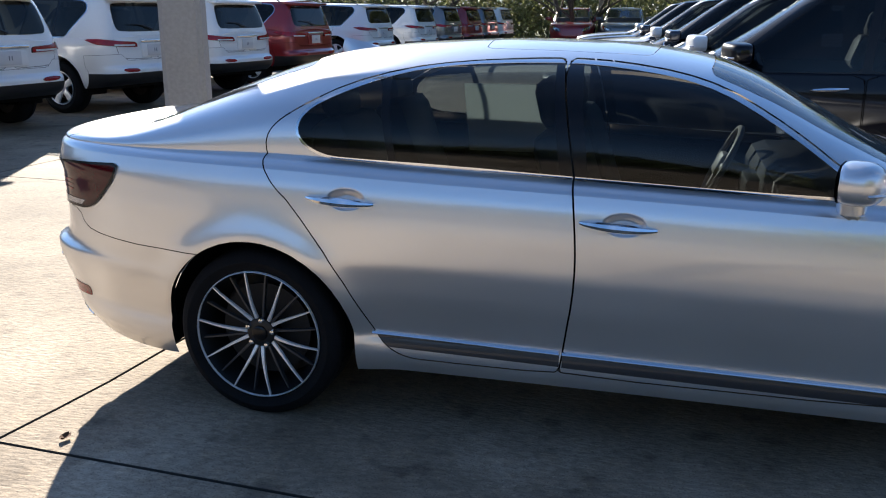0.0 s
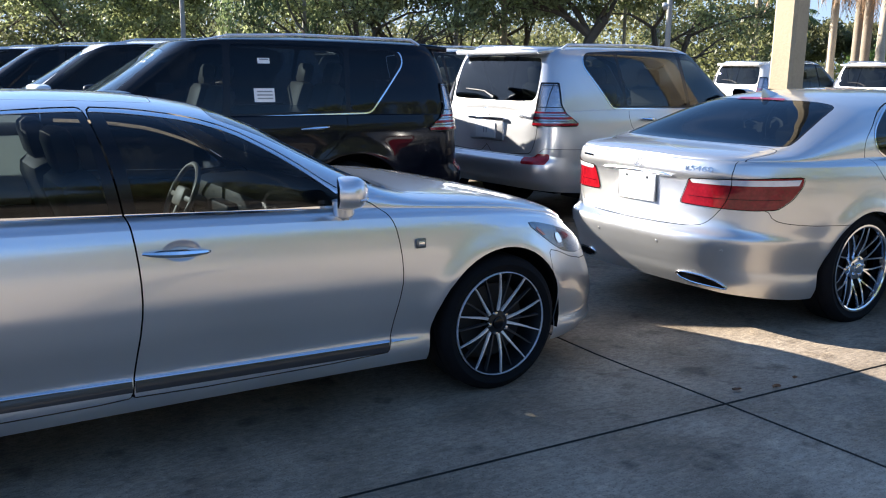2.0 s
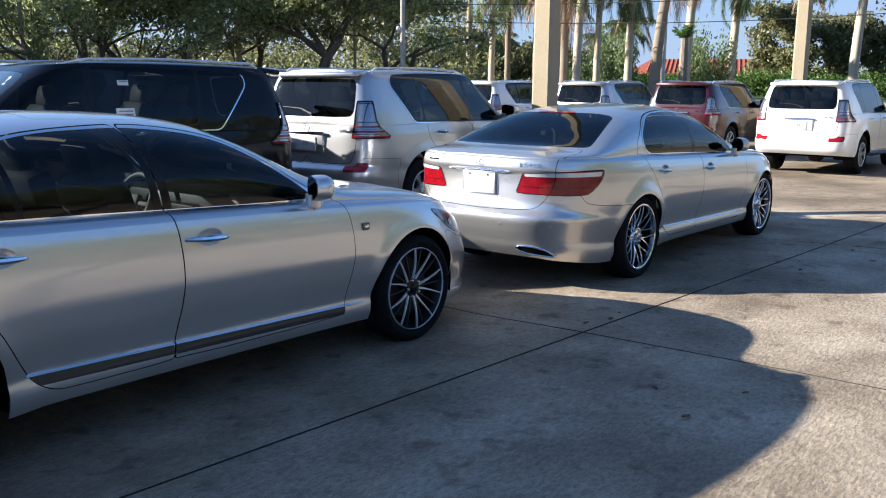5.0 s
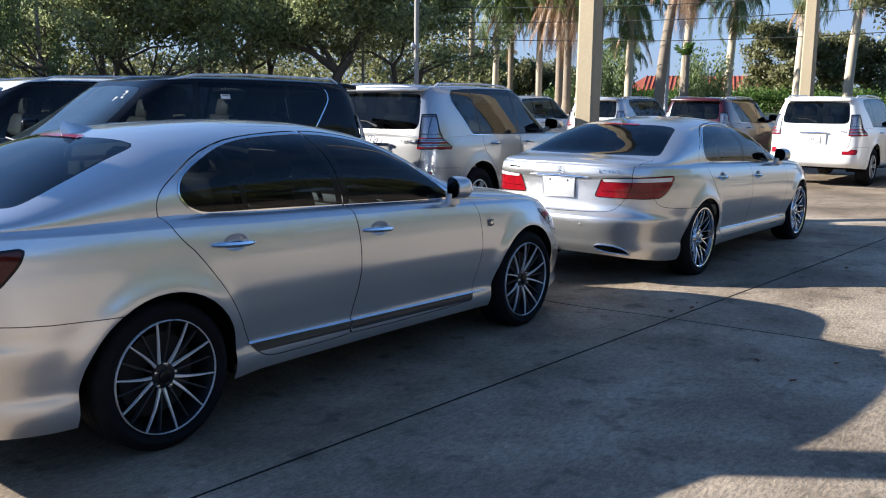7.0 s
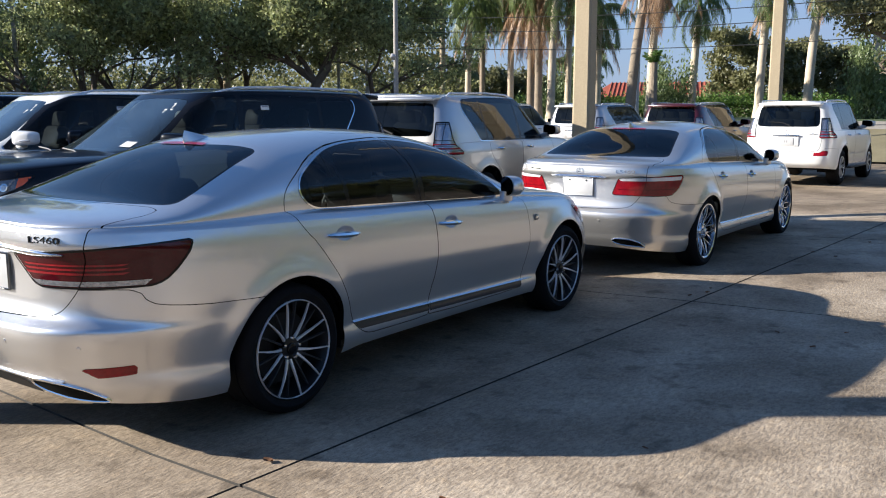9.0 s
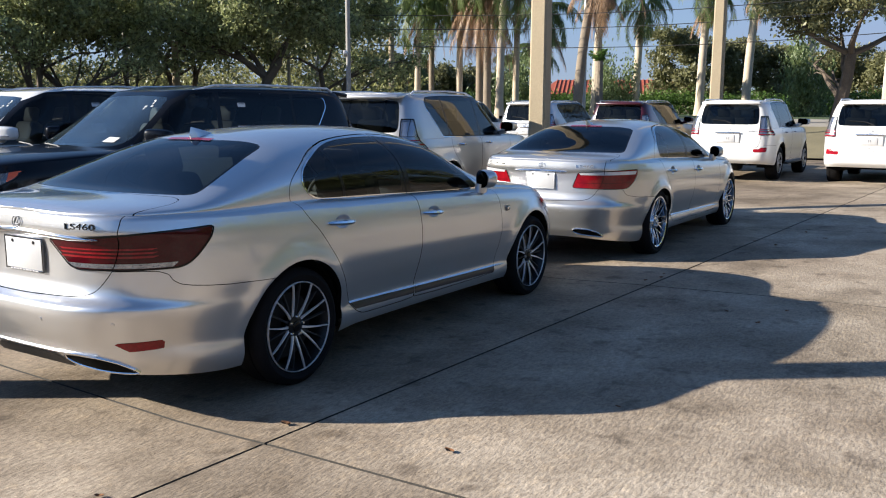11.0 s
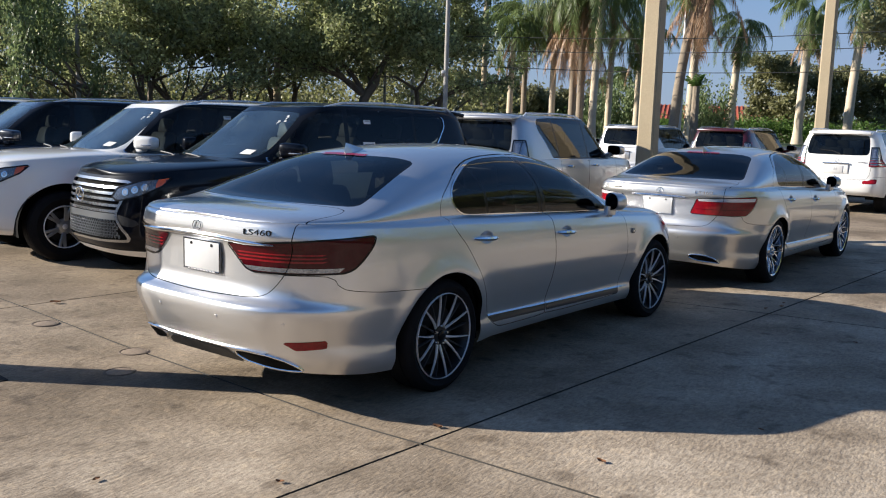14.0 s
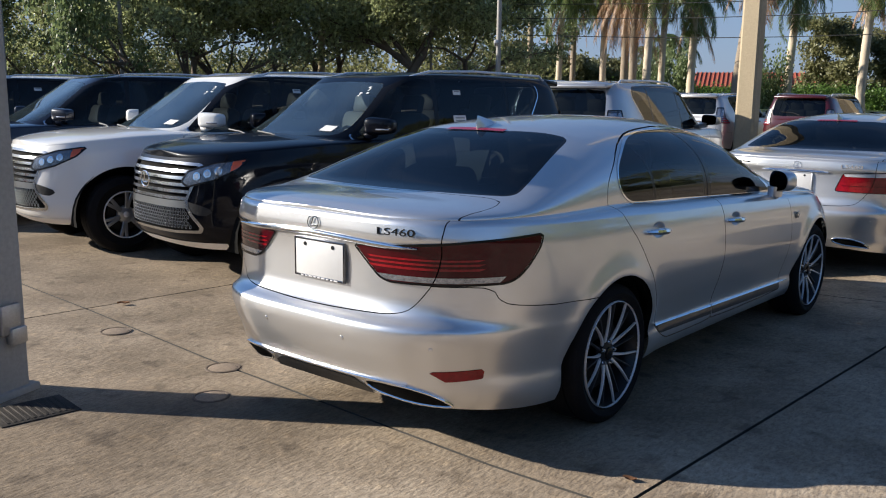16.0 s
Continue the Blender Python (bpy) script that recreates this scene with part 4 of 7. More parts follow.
    skin_part("rear_window", [glass_r], TINTED, car, "dark tinted rear window", both=True)
    skin_part("window_seal", [rim_r], GLOSS_BLACK, car, both=True)
    skin_part("windscreen", [glass_f], CLEAR, car, both=True)
    skin_part("sunroof", [roof_panel], paint, car, both=True)

    # doors with their panes
    chrome_strip = lambda z0, z1: [(0.47, 0.389 + z0), (1.2, 0.369 + z0), (2.36, 0.341 + z0), (2.50, 0.338 + (z0 + z1) / 2), (2.36, 0.341 + z1), (1.2, 0.369 + z1), (0.46, 0.389 + z1)]
    pieces = {}
    for nm, outline, panes in (("rear_door", rear_door, (("quarter_window", quarter_glass), ("side_window", rear_pane))), ("front_door", front_door, (("side_window", front_pane),))):
        ins = [s.within(outline, -0.0025) for s in (lower, strip_s, upper)]
        frame_skins = [s.outside(window, 0.0) for s in ins]
        wins = [s.within(window, 0.0) for s in ins]
        pieces[nm] = (frame_skins, wins, panes, outline)
    lower, strip_s, upper = (s.outside(rear_door, 0.0025).outside(front_door, 0.0025) for s in (lower, strip_s, upper))

    def moulding(nm, x0, x1, s, parent):
        """A rounded chrome strip that follows the flank."""
        xs = np.linspace(x0, x1, 14)
        pts, rings = [], []
        bm = bmesh.new()
        ref = every[0]
        for k, x in enumerate(xs):
            z = float(np.interp(x, [0.47, 1.2, 2.47], [0.392, 0.374, 0.343]))
            y = ref.V[np.argmin((ref.A[:, 0] - x) ** 2 + (ref.A[:, 1] - z) ** 2), 1]
            w = 1.0 if x1 < 2.4 else 1.0 - 0.8 * k / 13
            rings.append([bm.verts.new((x, s * (y + a), z + b * w)) for a, b in ((-0.004, 0.012), (0.002, 0.0115), (0.009, 0.008), (0.013, 0.002), (0.012, -0.001), (-0.004, -0.002))])
        for q0, q1 in zip(rings, rings[1:]):
            for k in range(5):
                bm.faces.new((q0[k], q0[k + 1], q1[k + 1], q1[k]))
        bmesh.ops.recalc_face_normals(bm, faces=bm.faces)
        part(nm, bm, CHROME, parent, "bright chrome sill strip")

    def doors(s):
        fl = (lambda k: k) if s > 0 else (lambda k: k.mirror())
        for nm, (skins, wins, panes, outline) in pieces.items():
            hx, hz = (0.375, 0.917) if nm == "rear_door" else (1.385, 0.880)
            bowl = disc(0, 0, 1) * np.array([0.078, 0.044]) + np.array([hx + 0.02, hz + 0.002])
            d = skin_part(nm, [fl(k.outside(bowl)) for k in skins], paint, car)
            dish = [k.within(bowl).refine(3) for k in skins]
            for k in dish:
                if len(k.T):
                    w = np.clip(-distance(k.A[:, (0, 1)], bowl) / 0.034, 0, 1)
                    k.V[:, 1] -= 0.026 * w * w * (3 - 2 * w)
            skin_part("handle_bowl", [fl(k) for k in dish], paint, d, normals=False)
            for pn, box in panes:
                skin_part(pn, [fl(k.within(box, 0)) for k in wins], TINT_LIGHT, d, "dark tinted side window")
            rest = wins
            for pn, box in panes:
                rest = [k.outside(box, 0.0) for k in rest]
            xm = 0.85 if nm == "rear_door" else 1.75
            for sg in (1, -1):
                half = [k.cut(sg * (k.A[:, 0] - xm)) for k in rest if len(k.T)]
                half = [k for k in half if len(k.T)]
                if half:
                    skin_part("pillar_trim", [fl(k) for k in half], GLOSS_BLACK, d)
            halo = [k.within(window, 0.009).outside(window, -0.001).push(0.003) for k in (every[1], every[2])]
            halo = [k.within(outline, -0.004) for k in halo]
            skin_part("window_trim", [fl(k) for k in halo], CHROME, d, "bright chrome window surround")
            base = [k for k in skins[:1]]
            x0, x1 = (0.478, 1.196) if nm == "rear_door" else (1.206, 2.345)
            moulding("sill_strip", x0, x1, s, d)
            xa, xb = (0.48, 1.197) if nm == "rear_door" else (1.207, 2.345)
            low = lambda x, o: float(np.interp(x, [0.47, 1.2, 2.47], [0.380, 0.362, 0.331])) + o
            skin_part("sill_strip_lower", [fl(k.convex([(xa, low(xa, -0.036)), (xb, low(xb, -0.034)), (xb, low(xb, 0.010)), (xa, low(xa, 0.010))], (0, 1)).push(0.004)) for k in base], SILL_GREY if new_model else paint, d, "dark sill band" if new_model else "")
            door_handle(d, hx, 0.926, hz, s)

    pair(doors)
    skin_part("body", [lower, strip_s, upper], paint, car, both=True)
    pair(lambda s: moulding("sill_strip", 2.355, 2.50, s, car))

    # black shell standing in for the shade behind the panel gaps; wheel wells, floor
    gap_shell = no_arches(every[0]).push(-0.03)
    gap_shell = gap_shell.cut(0.33 - gap_shell.V[:, 2])
    skin_part("inner_panel", [gap_shell], CAVITY, car, both=True)
    for x0 in (0.0, WB):
        for s in (1, -1):
            wheel_well(car, x0, s, 0.335, 0.415, 0.86, 0.52)
    bm = bmesh.new()
    block(bm, (4.0, 1.36, 0.05), (1.40, 0, 0.25), 0.01)
    block(bm, (1.9, 1.46, 0.05), (1.35, 0, 0.40), 0.01)
    part("floor_pan", bm, CAVITY, car)

    r_t, r_r, style = wheels
    for x0 in (0.0, WB):
        for s in (1, -1):
            alloy_wheel(car, (x0, s * 0.905, 0.345 if r_t < 0.36 else r_t), s, r_t, r_r, 0.22, style)
    pair(lambda s: side_mirror(car, 2.115, 0.855, 1.062, s, paint, 0.078, 0.084, 0.070, 0.125, 0.75))
    seats(car, [(1.25, 0.52, (0.37, -0.37)), (0.35, 0.54, (0.40, -0.40))], DARK_SEAT, (1.78, 0.37, 0.90, 2.18))
    # roof fin, high brake light, badges
    bm = bmesh.new()
    rings = []
    for t in np.linspace(0, 1, 9):
        xx = 0.060 + 0.20 * t
        zz = float(top(xx))
        hgt = 0.086 * (1 - t) ** 1.2 * min(1, 0.4 + t * 8)
        wid = 0.030 * math.sin(math.pi * (0.12 + 0.85 * (1 - t))) ** 0.7
        rings.append([bm.verts.new((xx - 0.018 * (hgt / 0.06) * k, sg * wid * (1 - k) ** 0.8, zz - 0.006 + hgt * k)) for sg, k in ((1, 0), (1, 0.35), (1, 0.75), (1, 0.999), (-1, 0.75), (-1, 0.35), (-1, 0))])
    for q0, q1 in zip(rings, rings[1:]):
        for k in range(6):
            bm.faces.new((q0[k], q0[k + 1], q1[k + 1], q1[k]))
    bm.faces.new(rings[0])
    bmesh.ops.recalc_face_normals(bm, faces=bm.faces)
    part("roof_fin", bm, paint, car)
    skin_part("high_brake_light", [every[2].convex([(0.036, -0.1), (0.075, -0.1), (0.075, 0.19), (0.036, 0.19)], (0, 3)).push(0.005)], TAIL, car, "red high brake light", both=True)
    skin_part("cowl", [every[2].within(smooth_outline([(2.46, -0.1), (2.45, 0.3), (2.36, 0.66), (2.42, 0.70), (2.52, 0.46), (2.55, -0.1)], 1), 0, (0, 3)).push(0.003)], TRIM, car, "black cowl panel", both=True)
    plate_x, plate_z = (-1.110, 0.85) if new_model else (-1.112, 0.86)
    bm = bmesh.new()
    block(bm, (0.008, 0.31, 0.160), (plate_x, -0.04 * new_model, plate_z), 0.003)
    pl = part("number_plate", bm, PLATE, lid, "blank white number plate")
    bm = bmesh.new()
    for yy in (-0.158, 0.158):
        block(bm, (0.012, 0.010, 0.172), (plate_x, yy - 0.04 * new_model, plate_z), 0.003)
    for zz in (-0.084, 0.084):
        block(bm, (0.012, 0.326, 0.010), (plate_x, -0.04 * new_model, plate_z + zz), 0.003)
    part("plate_frame", bm, DARK_CHROME if new_model else paint, pl, "narrow plate frame")
    if new_model:
        for k in range(9):                            # print too small to read
            bm = bmesh.new()
            block(bm, (0.003, 0.016 if k % 3 else 0.024, 0.006), (plate_x - 0.007, -0.150 + k * 0.0275, plate_z - 0.084), 0.001, None, 1)
            part("frame_print", bm, PAPER, pl)
    for yy in (-0.09, 0.09):
        bm = bmesh.new()
        lathe(bm, [(0, 0.0), (0.001, 0.009), (0.004, 0.009)], 10, "x", (plate_x - 0.008, yy - 0.04 * new_model, plate_z + 0.062))
        part("plate_screw", bm, DARK_ALLOY, pl)
    rail("chrome_bar", lid_whole, [(0, 0.972), (0.2, 0.967), (0.4, 0.958), (0.575, 0.953)] if new_model else [(0, 0.962), (0.3, 0.958)], 0.016, 0.018, CHROME, lid, "chrome bar over the plate")
    def tail_x(y, z):
        """Where the lid's skin stands."""
        best = []
        for k in lid_skins + [lid_whole]:
            if len(k.V):
                d = (k.V[:, 1] - abs(y)) ** 2 + (k.V[:, 2] - z) ** 2
                q = np.argmin(np.where(k.V[:, 0] < -0.95, d, 9))
                best.append((d[q], k.V[q, 0]))
        return float(min(best)[1])

    lean = math.degrees(math.atan2(tail_x(0.02, 1.035) - tail_x(0.02, 0.995), 0.04))
    emblem(lid, rear_frame(tail_x(0.02, 1.016) - 0.001, -0.02, 1.016, -lean), 0.029, DARK_CHROME if new_model else CHROME)
    xa, xb = tail_x(0.41, 1.018), tail_x(0.56, 1.018)
    swing = math.degrees(math.atan2(xb - xa, 0.15))
    m = Matrix.Translation(((xa + xb) / 2 - 0.005, -0.485, 1.018)) @ Matrix.Rotation(radians(swing), 4, "Z") @ rear_frame(0, 0, 0)
    m2 = Matrix.Translation(((xa + xb) / 2 - 0.005, 0.485, 1.020)) @ Matrix.Rotation(radians(-swing), 4, "Z") @ rear_frame(0, 0, 0)
    bm = bmesh.new()
    block(bm, (0.13, 0.014, 0.004), (0, 0.0, 0.002), 0.0015, None, 1)
    bmesh.ops.transform(bm, matrix=m2, verts=bm.verts)
    if new_model:
        bm.free()
    else:
        part("maker_badge", bm, CHROME, lid, "small chrome bar badge")
    lettering("badge", "LS460", (0.175, 0.030), m, DARK_ALLOY if new_model else CHROME, lid)
    if new_model:
        bm = bmesh.new()
        block(bm, (0.64, 0.003, 0.40), (0, 0, 0), 0.0, Matrix.Translation((0.785, 0.770, 1.035)) @ Matrix.Rotation(radians(20), 4, "X"))
        part("window_sheet", bm, SHEET, car, "large paper sheet inside the far rear window")

        def fender_badge(s):
            bm = bmesh.new()
            block(bm, (0.052, 0.006, 0.044), (2.485, s * 0.938, 0.806), 0.004)
            b = part("fender_badge", bm, GREY, car, "small square grey badge")
            bm = bmesh.new()
            block(bm, (0.030, 0.004, 0.024), (2.487, s * 0.943, 0.806), 0.002)
            part("badge_mark", bm, CHROME, b)

        pair(fender_badge)
    return car


def suv(name, paint, label, kind="large", nq=60, seat_mat=None, stickers=False):
    """An upright estate car. Origin on the ground under the middle of its rear axle; x forward, y to its left."""
    car = new(name)
    tagged(car, label=label, category="car")
    big = kind == "large"
    WB, XR, XF, HW, R, BELT, ROOF = (2.79, -1.12, 3.62, 0.945, 0.385, 1.215, 1.83) if big else (2.68, -0.98, 3.62, 0.915, 0.355, 1.06, 1.62)
    wb0 = 2.46 if big else 2.48                       # foot of the windscreen
    crease = curve_of([(XR - 0.1, BELT - 0.04), (0.0, BELT - 0.035), (2.0, BELT - 0.055), (2.6, BELT - 0.08), (3.2, BELT - 0.125), (3.5, BELT - 0.17), (XF, BELT - 0.215)])
    floor_z = curve_of([(XR - 0.1, 0.42), (-0.5, 0.36), (0.5, 0.33), (2.3, 0.33), (3.3, 0.30), (XF + 0.1, 0.34)])

    def z_of(x, h):
        lo = floor_z(x)
        return lo + h * (crease(x) - lo)

    def haunch(x, z):
        g = 0.0
        for x0 in (0.0, WB):
            d = np.hypot(x - x0, z - R)
            g = g + 0.018 * np.exp(-((d - R - 0.09) / 0.08) ** 2)
        return g

    rows = [(0, (HW - 0.05, XR + 0.10, XF - 0.14)), (0.10, (HW - 0.02, XR + 0.01, XF - 0.04)), (0.28, (HW - 0.012, XR - 0.02, XF)), (0.36, (HW - 0.014, XR - 0.01, XF)), (0.42, (HW - 0.008, XR + 0.04, XF - 0.005)), (0.6, (HW, XR + 0.05, XF - 0.02)), (0.85, (HW - 0.005, XR + 0.06, XF - 0.05)), (1, (HW - 0.03, XR + 0.075, XF - 0.12))]
    P, A = wrap(rows, np.linspace(0, 1, 30), (0.3, 2.3), 7.5, z_of, nq, nq // 2, haunch, 2.9)
    C, CA = cap(P[:, -1], A[:, -1], curve_of([(XR, BELT), (0, BELT + 0.005), (2.0, BELT + 0.01), (2.5, BELT + 0.0), (3.0, BELT - 0.035), (3.4, BELT - 0.095), (3.6, BELT - 0.15), (XF, BELT - 0.205)]), 2.4, 16)
    # greenhouse
    g_rows = [(0, (HW - 0.045, XR + 0.085, wb0)), (0.25, (HW - 0.075, XR + 0.115, wb0 - 0.30)), (0.75, (HW - 0.165, XR + 0.19, wb0 - 0.80)), (0.92, (HW - 0.205, XR + 0.225, wb0 - 0.96)), (1, (HW - 0.245, XR + 0.25, wb0 - 1.04))]
    belt = curve_of([(XR - 0.1, BELT - 0.042), (0, BELT - 0.036), (2.5, BELT - 0.07)])
    roof_edge = curve_of([(XR - 0.1, ROOF - 0.085), (-0.3, ROOF - 0.055), (0.8, ROOF - 0.045), (1.6, ROOF - 0.075), (2.4, ROOF - 0.14)])
    G, GA = wrap(g_rows, np.linspace(0, 1, 26), (0.2, 1.0), 9.0, lambda x, h: belt(x) + h * (roof_edge(x) - belt(x)), nq, nq // 2, None, 4.6)
    T, TA = cap(G[:, -1], GA[:, -1], curve_of([(XR, ROOF - 0.07), (XR + 0.35, ROOF - 0.01), (0.3, ROOF + 0.01), (0.9, ROOF), (1.3, ROOF - 0.04), (wb0 - 0.95, ROOF - 0.075)]), 2.2, 14)
    lower, bonnet, house, roof = (fix(Skin.grid(p, a)) for p, a in ((P, A), (C, CA), (G, GA), (T, TA)))
    whole = lower
    uz = (2, 1)
    Rz = R + 0.095
    holes = [disc(0, R, Rz), disc(WB, R, Rz), [(-Rz, -0.1), (Rz, -0.1), (Rz, R), (-Rz, R)], [(WB - Rz, -0.1), (WB + Rz, -0.1), (WB + Rz, R), (WB - Rz, R)]]

    def no_arches(s):
        f = np.minimum.reduce([distance(s.A[:, (0, 1)], o) for o in holes])
        return s.cut(-np.where(s.A[:, 3] < 0.5, 1.0, f))

    lower = no_arches(lower)
    b = BELT
    e = 0.0 if big else -0.075                        # the small kind has lower panes
    glass_side = [("rear_quarter_window", rounded([(-0.16, b + 0.012), (-0.455, b + 0.40 + e), (-0.45, b + 0.47 + e), (-0.38, b + 0.515 + e), (-0.01, b + 0.535 + e), (0.03, b + 0.008)], 0.05)),
                  ("rear_side_window", rounded([(0.07, b + 0.006), (0.035, b + 0.537 + e), (0.50, b + 0.55 + e), (1.00, b + 0.545 + e), (1.05, b - 0.014)], 0.025)),
                  ("front_side_window", rounded([(1.11, b - 0.015), (1.06, b + 0.545 + e), (1.28, b + 0.525 + e), (1.52, b + 0.42 + e), (2.03, b - 0.005), (1.96, b - 0.035)], 0.04))]
    day = rounded([(-0.155, b - 0.012), (-0.49, b + 0.395 + e), (-0.485, b + 0.49 + e), (-0.40, b + 0.54 + e), (0.0, b + 0.56 + e), (0.5, b + 0.572 + e), (1.02, b + 0.568 + e), (1.30, b + 0.548 + e), (1.55, b + 0.44 + e), (2.09, b - 0.01), (1.97, b - 0.055), (0.9, b - 0.032)], 0.05)

    def flank(s, o):  # side outlines cut flanks only
        return np.where(s.A[:, 3] > 0.45, distance(s.A[:, (0, 1)], o), 0.6)

    # panes: tail, windscreen
    tail_pane = smooth_outline([(-0.2, b + 0.055), (0.58, b + 0.055), (0.64, b + 0.09), (0.645, b + 0.2), (0.61, ROOF - 0.16), (0.55, ROOF - 0.125), (-0.2, ROOF - 0.12)], 1)
    screen = smooth_outline([(-0.2, b + 0.0), (0.66, b + 0.0), (0.74, b + 0.04), (0.70, b + 0.2), (0.60, ROOF - 0.16), (0.54, ROOF - 0.12), (-0.2, ROOF - 0.10)], 1)
    f_tail = np.where(house.A[:, 0] < -0.5, distance(house.A[:, (3, 1)], tail_pane), 0.6)
    rear_pane = house.cut(f_tail + 0.003)
    house = house.cut(0.003 - f_tail)
    f_scr = np.where(house.A[:, 0] > 1.0, distance(house.A[:, (3, 1)], screen), 0.6)
    scr = house.cut(f_scr + 0.002)
    house = house.cut(-f_scr)
    skin_part("rear_window", [rear_pane], TINTED, car, "dark tinted rear window", both=True)
    skin_part("windscreen", [scr], CLEAR, car, both=True)
    dayhole = house.cut(flank(house, day))
    house = house.cut(-flank(house, day))
    panes = [(n, dayhole.cut(flank(dayhole, o))) for n, o in glass_side]
    frame = dayhole
    for n, o in glass_side:
        frame = frame.cut(-flank(frame, o))

    # doors: lower outlines
    seam = [("rear_door", smooth_outline([(0.08, b + 0.02), (0.06, b - 0.15), (0.20, 0.90), (0.42, 0.72), (0.56, 0.55), (0.58, 0.43), (1.02, 0.43), (1.06, 0.6), (1.075, 0.9), (1.07, b + 0.02)], 1)),
            ("front_door", smooth_outline([(1.08, b + 0.02), (1.085, 0.9), (1.07, 0.6), (1.035, 0.43), (2.12, 0.43), (2.18, 0.6), (2.20, 0.9), (2.16, b + 0.02)], 1))]
    lamp = smooth_outline([(-0.90, 1.03), (-0.98, 1.01), (-1.6, 1.03), (-1.58, 1.05), (-1.44, 1.17), (-1.40, 1.5), (-1.10, 1.5), (-1.06, 1.23)], 1) if big else \
        rounded([(-0.50, 1.015), (-0.72, 0.945), (-1.05, 0.915), (-1.36, 0.905), (-1.34, 0.975), (-1.05, 0.99), (-0.75, 1.02)], 0.02)
    tail_lo = lower.within(lamp, -0.002, uz)
    if big:
        def upright(k):
            """An upright lamp round the rear corner, wide and pointed forwards at its foot."""
            x, z, y = k.A[:, 0], k.A[:, 1], k.A[:, 3]
            ahead = x - np.interp(z, [1.0, 1.06, 1.16, 1.25, 1.46], [-0.72, -0.68, -0.82, -0.855, -0.84])
            inner = np.interp(z, [1.0, 1.12, 1.2, 1.46], [0.66, 0.67, 0.675, 0.665]) - y
            return np.maximum.reduce([ahead, inner, z - 1.455, 1.035 - z])

        tail_lo = lower.cut(upright(lower))
        lower = lower.cut(-upright(lower))
        tail_hi = house.cut(upright(house))
        house = house.cut(-upright(house))
    else:
        lower = lower.outside(lamp, 0.0, uz)
        tail_hi = None

    def lamps(s):
        fl = (lambda k: k) if s > 0 else (lambda k: k.mirror())
        if not big:
            ob = skin_part("tail_lamp", [fl(tail_lo.push(0.02))], TAIL, car, "slim red lamp with a clear strip")
            skin_part("reversing_lens", [fl(tail_lo.convex([(-1.30, 0.92), (-0.95, 0.925), (-0.95, 0.945), (-1.30, 0.942)]).push(0.024))], WHITE_LENS, ob)
            return
        pcs = [tail_lo.refine(1).push(0.012), tail_hi.refine(1).push(0.012)]
        ob = skin_part("tail_lamp", [fl(k) for k in pcs], SILVER_LENS, car, "clear and red upright lamp")
        rim = [k.refine(1).cut(-(upright(k.refine(1)) + 0.016)).push(0.0145) for k in (tail_lo, tail_hi)]
        skin_part("bezel", [fl(k) for k in rim], GLOSS_BLACK, ob)
        for z0, z1, mt, nm in ((1.045, 1.066, TAIL, "red_lens"), (1.104, 1.124, TAIL, "red_lens"), (1.160, 1.174, TAIL, "red_lens"), (1.084, 1.090, TRIM, "lens_rib"), (1.140, 1.145, TRIM, "lens_rib")):
            skin_part(nm, [fl(tail_lo.convex([(-2, z0), (0, z0), (0, z1), (-2, z1)], (0, 1)).push(0.016))], mt, ob)
        for y0 in (0.70, 0.775):
            skin_part("lens_rib", [fl(tail_hi.convex([(y0, 1.16), (y0 + 0.005, 1.16), (y0 + 0.002, 1.44), (y0 - 0.003, 1.44)], (3, 1)).push(0.016))], DARK_ALLOY, ob)
        for z0 in (1.215, 1.42):
            skin_part("lens_rib", [fl(tail_hi.convex([(-2, z0), (0, z0), (0, z0 + 0.007), (-2, z0 + 0.007)], (0, 1)).push(0.015))], DARK_ALLOY, ob)

    pair(lamps)
    bump_r = [(-0.50, 0.2), (-0.50, 0.80), (-1.05, 0.82), (-1.15, 0.73), (-3.0, 0.73), (-3.0, 0.2)]
    bumper = lower.within(bump_r, -0.002, uz)
    lower = lower.outside(bump_r, 0.002, uz)
    refl = rounded([(-0.97, 0.665), (-1.26, 0.66), (-1.27, 0.765), (-0.99, 0.77)], 0.02) if big else smooth_outline([(-1.0, 0.58), (-1.3, 0.57), (-1.3, 0.62), (-1.0, 0.63)], 1)
    rb = skin_part("rear_bumper", [bumper.outside(refl, 0, uz)], paint, car, both=True)
    pair(lambda s: skin_part("reflector", [(bumper.within(refl, 0, uz).push(0.004)) if s > 0 else bumper.within(refl, 0, uz).push(0.004).mirror()], TAIL, rb, "red reflector"))
    top_z = 0.47 if big else 0.56
    skin_part("bumper_skirt", [bumper.within([(-0.4, 0.2), (-0.4, top_z), (-3, top_z), (-3, 0.2)], 0, uz).push(0.003)], TRIM if not big else paint, rb, both=True)
    gate = smooth_outline([(-0.1, 0.74), (0.62, 0.75), (0.68, 0.80), (0.72, 1.0), (0.72, 1.4), (-0.1, 1.4)], 1)
    f_gate = np.where(lower.A[:, 0] < -0.6, distance(lower.A[:, (3, 1)], gate), 0.6)
    gate_skin = lower.cut(f_gate + 0.003)
    lower = lower.cut(0.003 - f_gate)
    tg = skin_part("tailgate", [gate_skin], paint, car, both=True)
    # nose: grille, headlamps
    head_o = rounded([(3.14, BELT - 0.145), (3.24, BELT - 0.25), (3.44, BELT - 0.345), (3.66, BELT - 0.40), (3.74, BELT - 0.36), (3.68, BELT - 0.262), (3.46, BELT - 0.19)], 0.018)
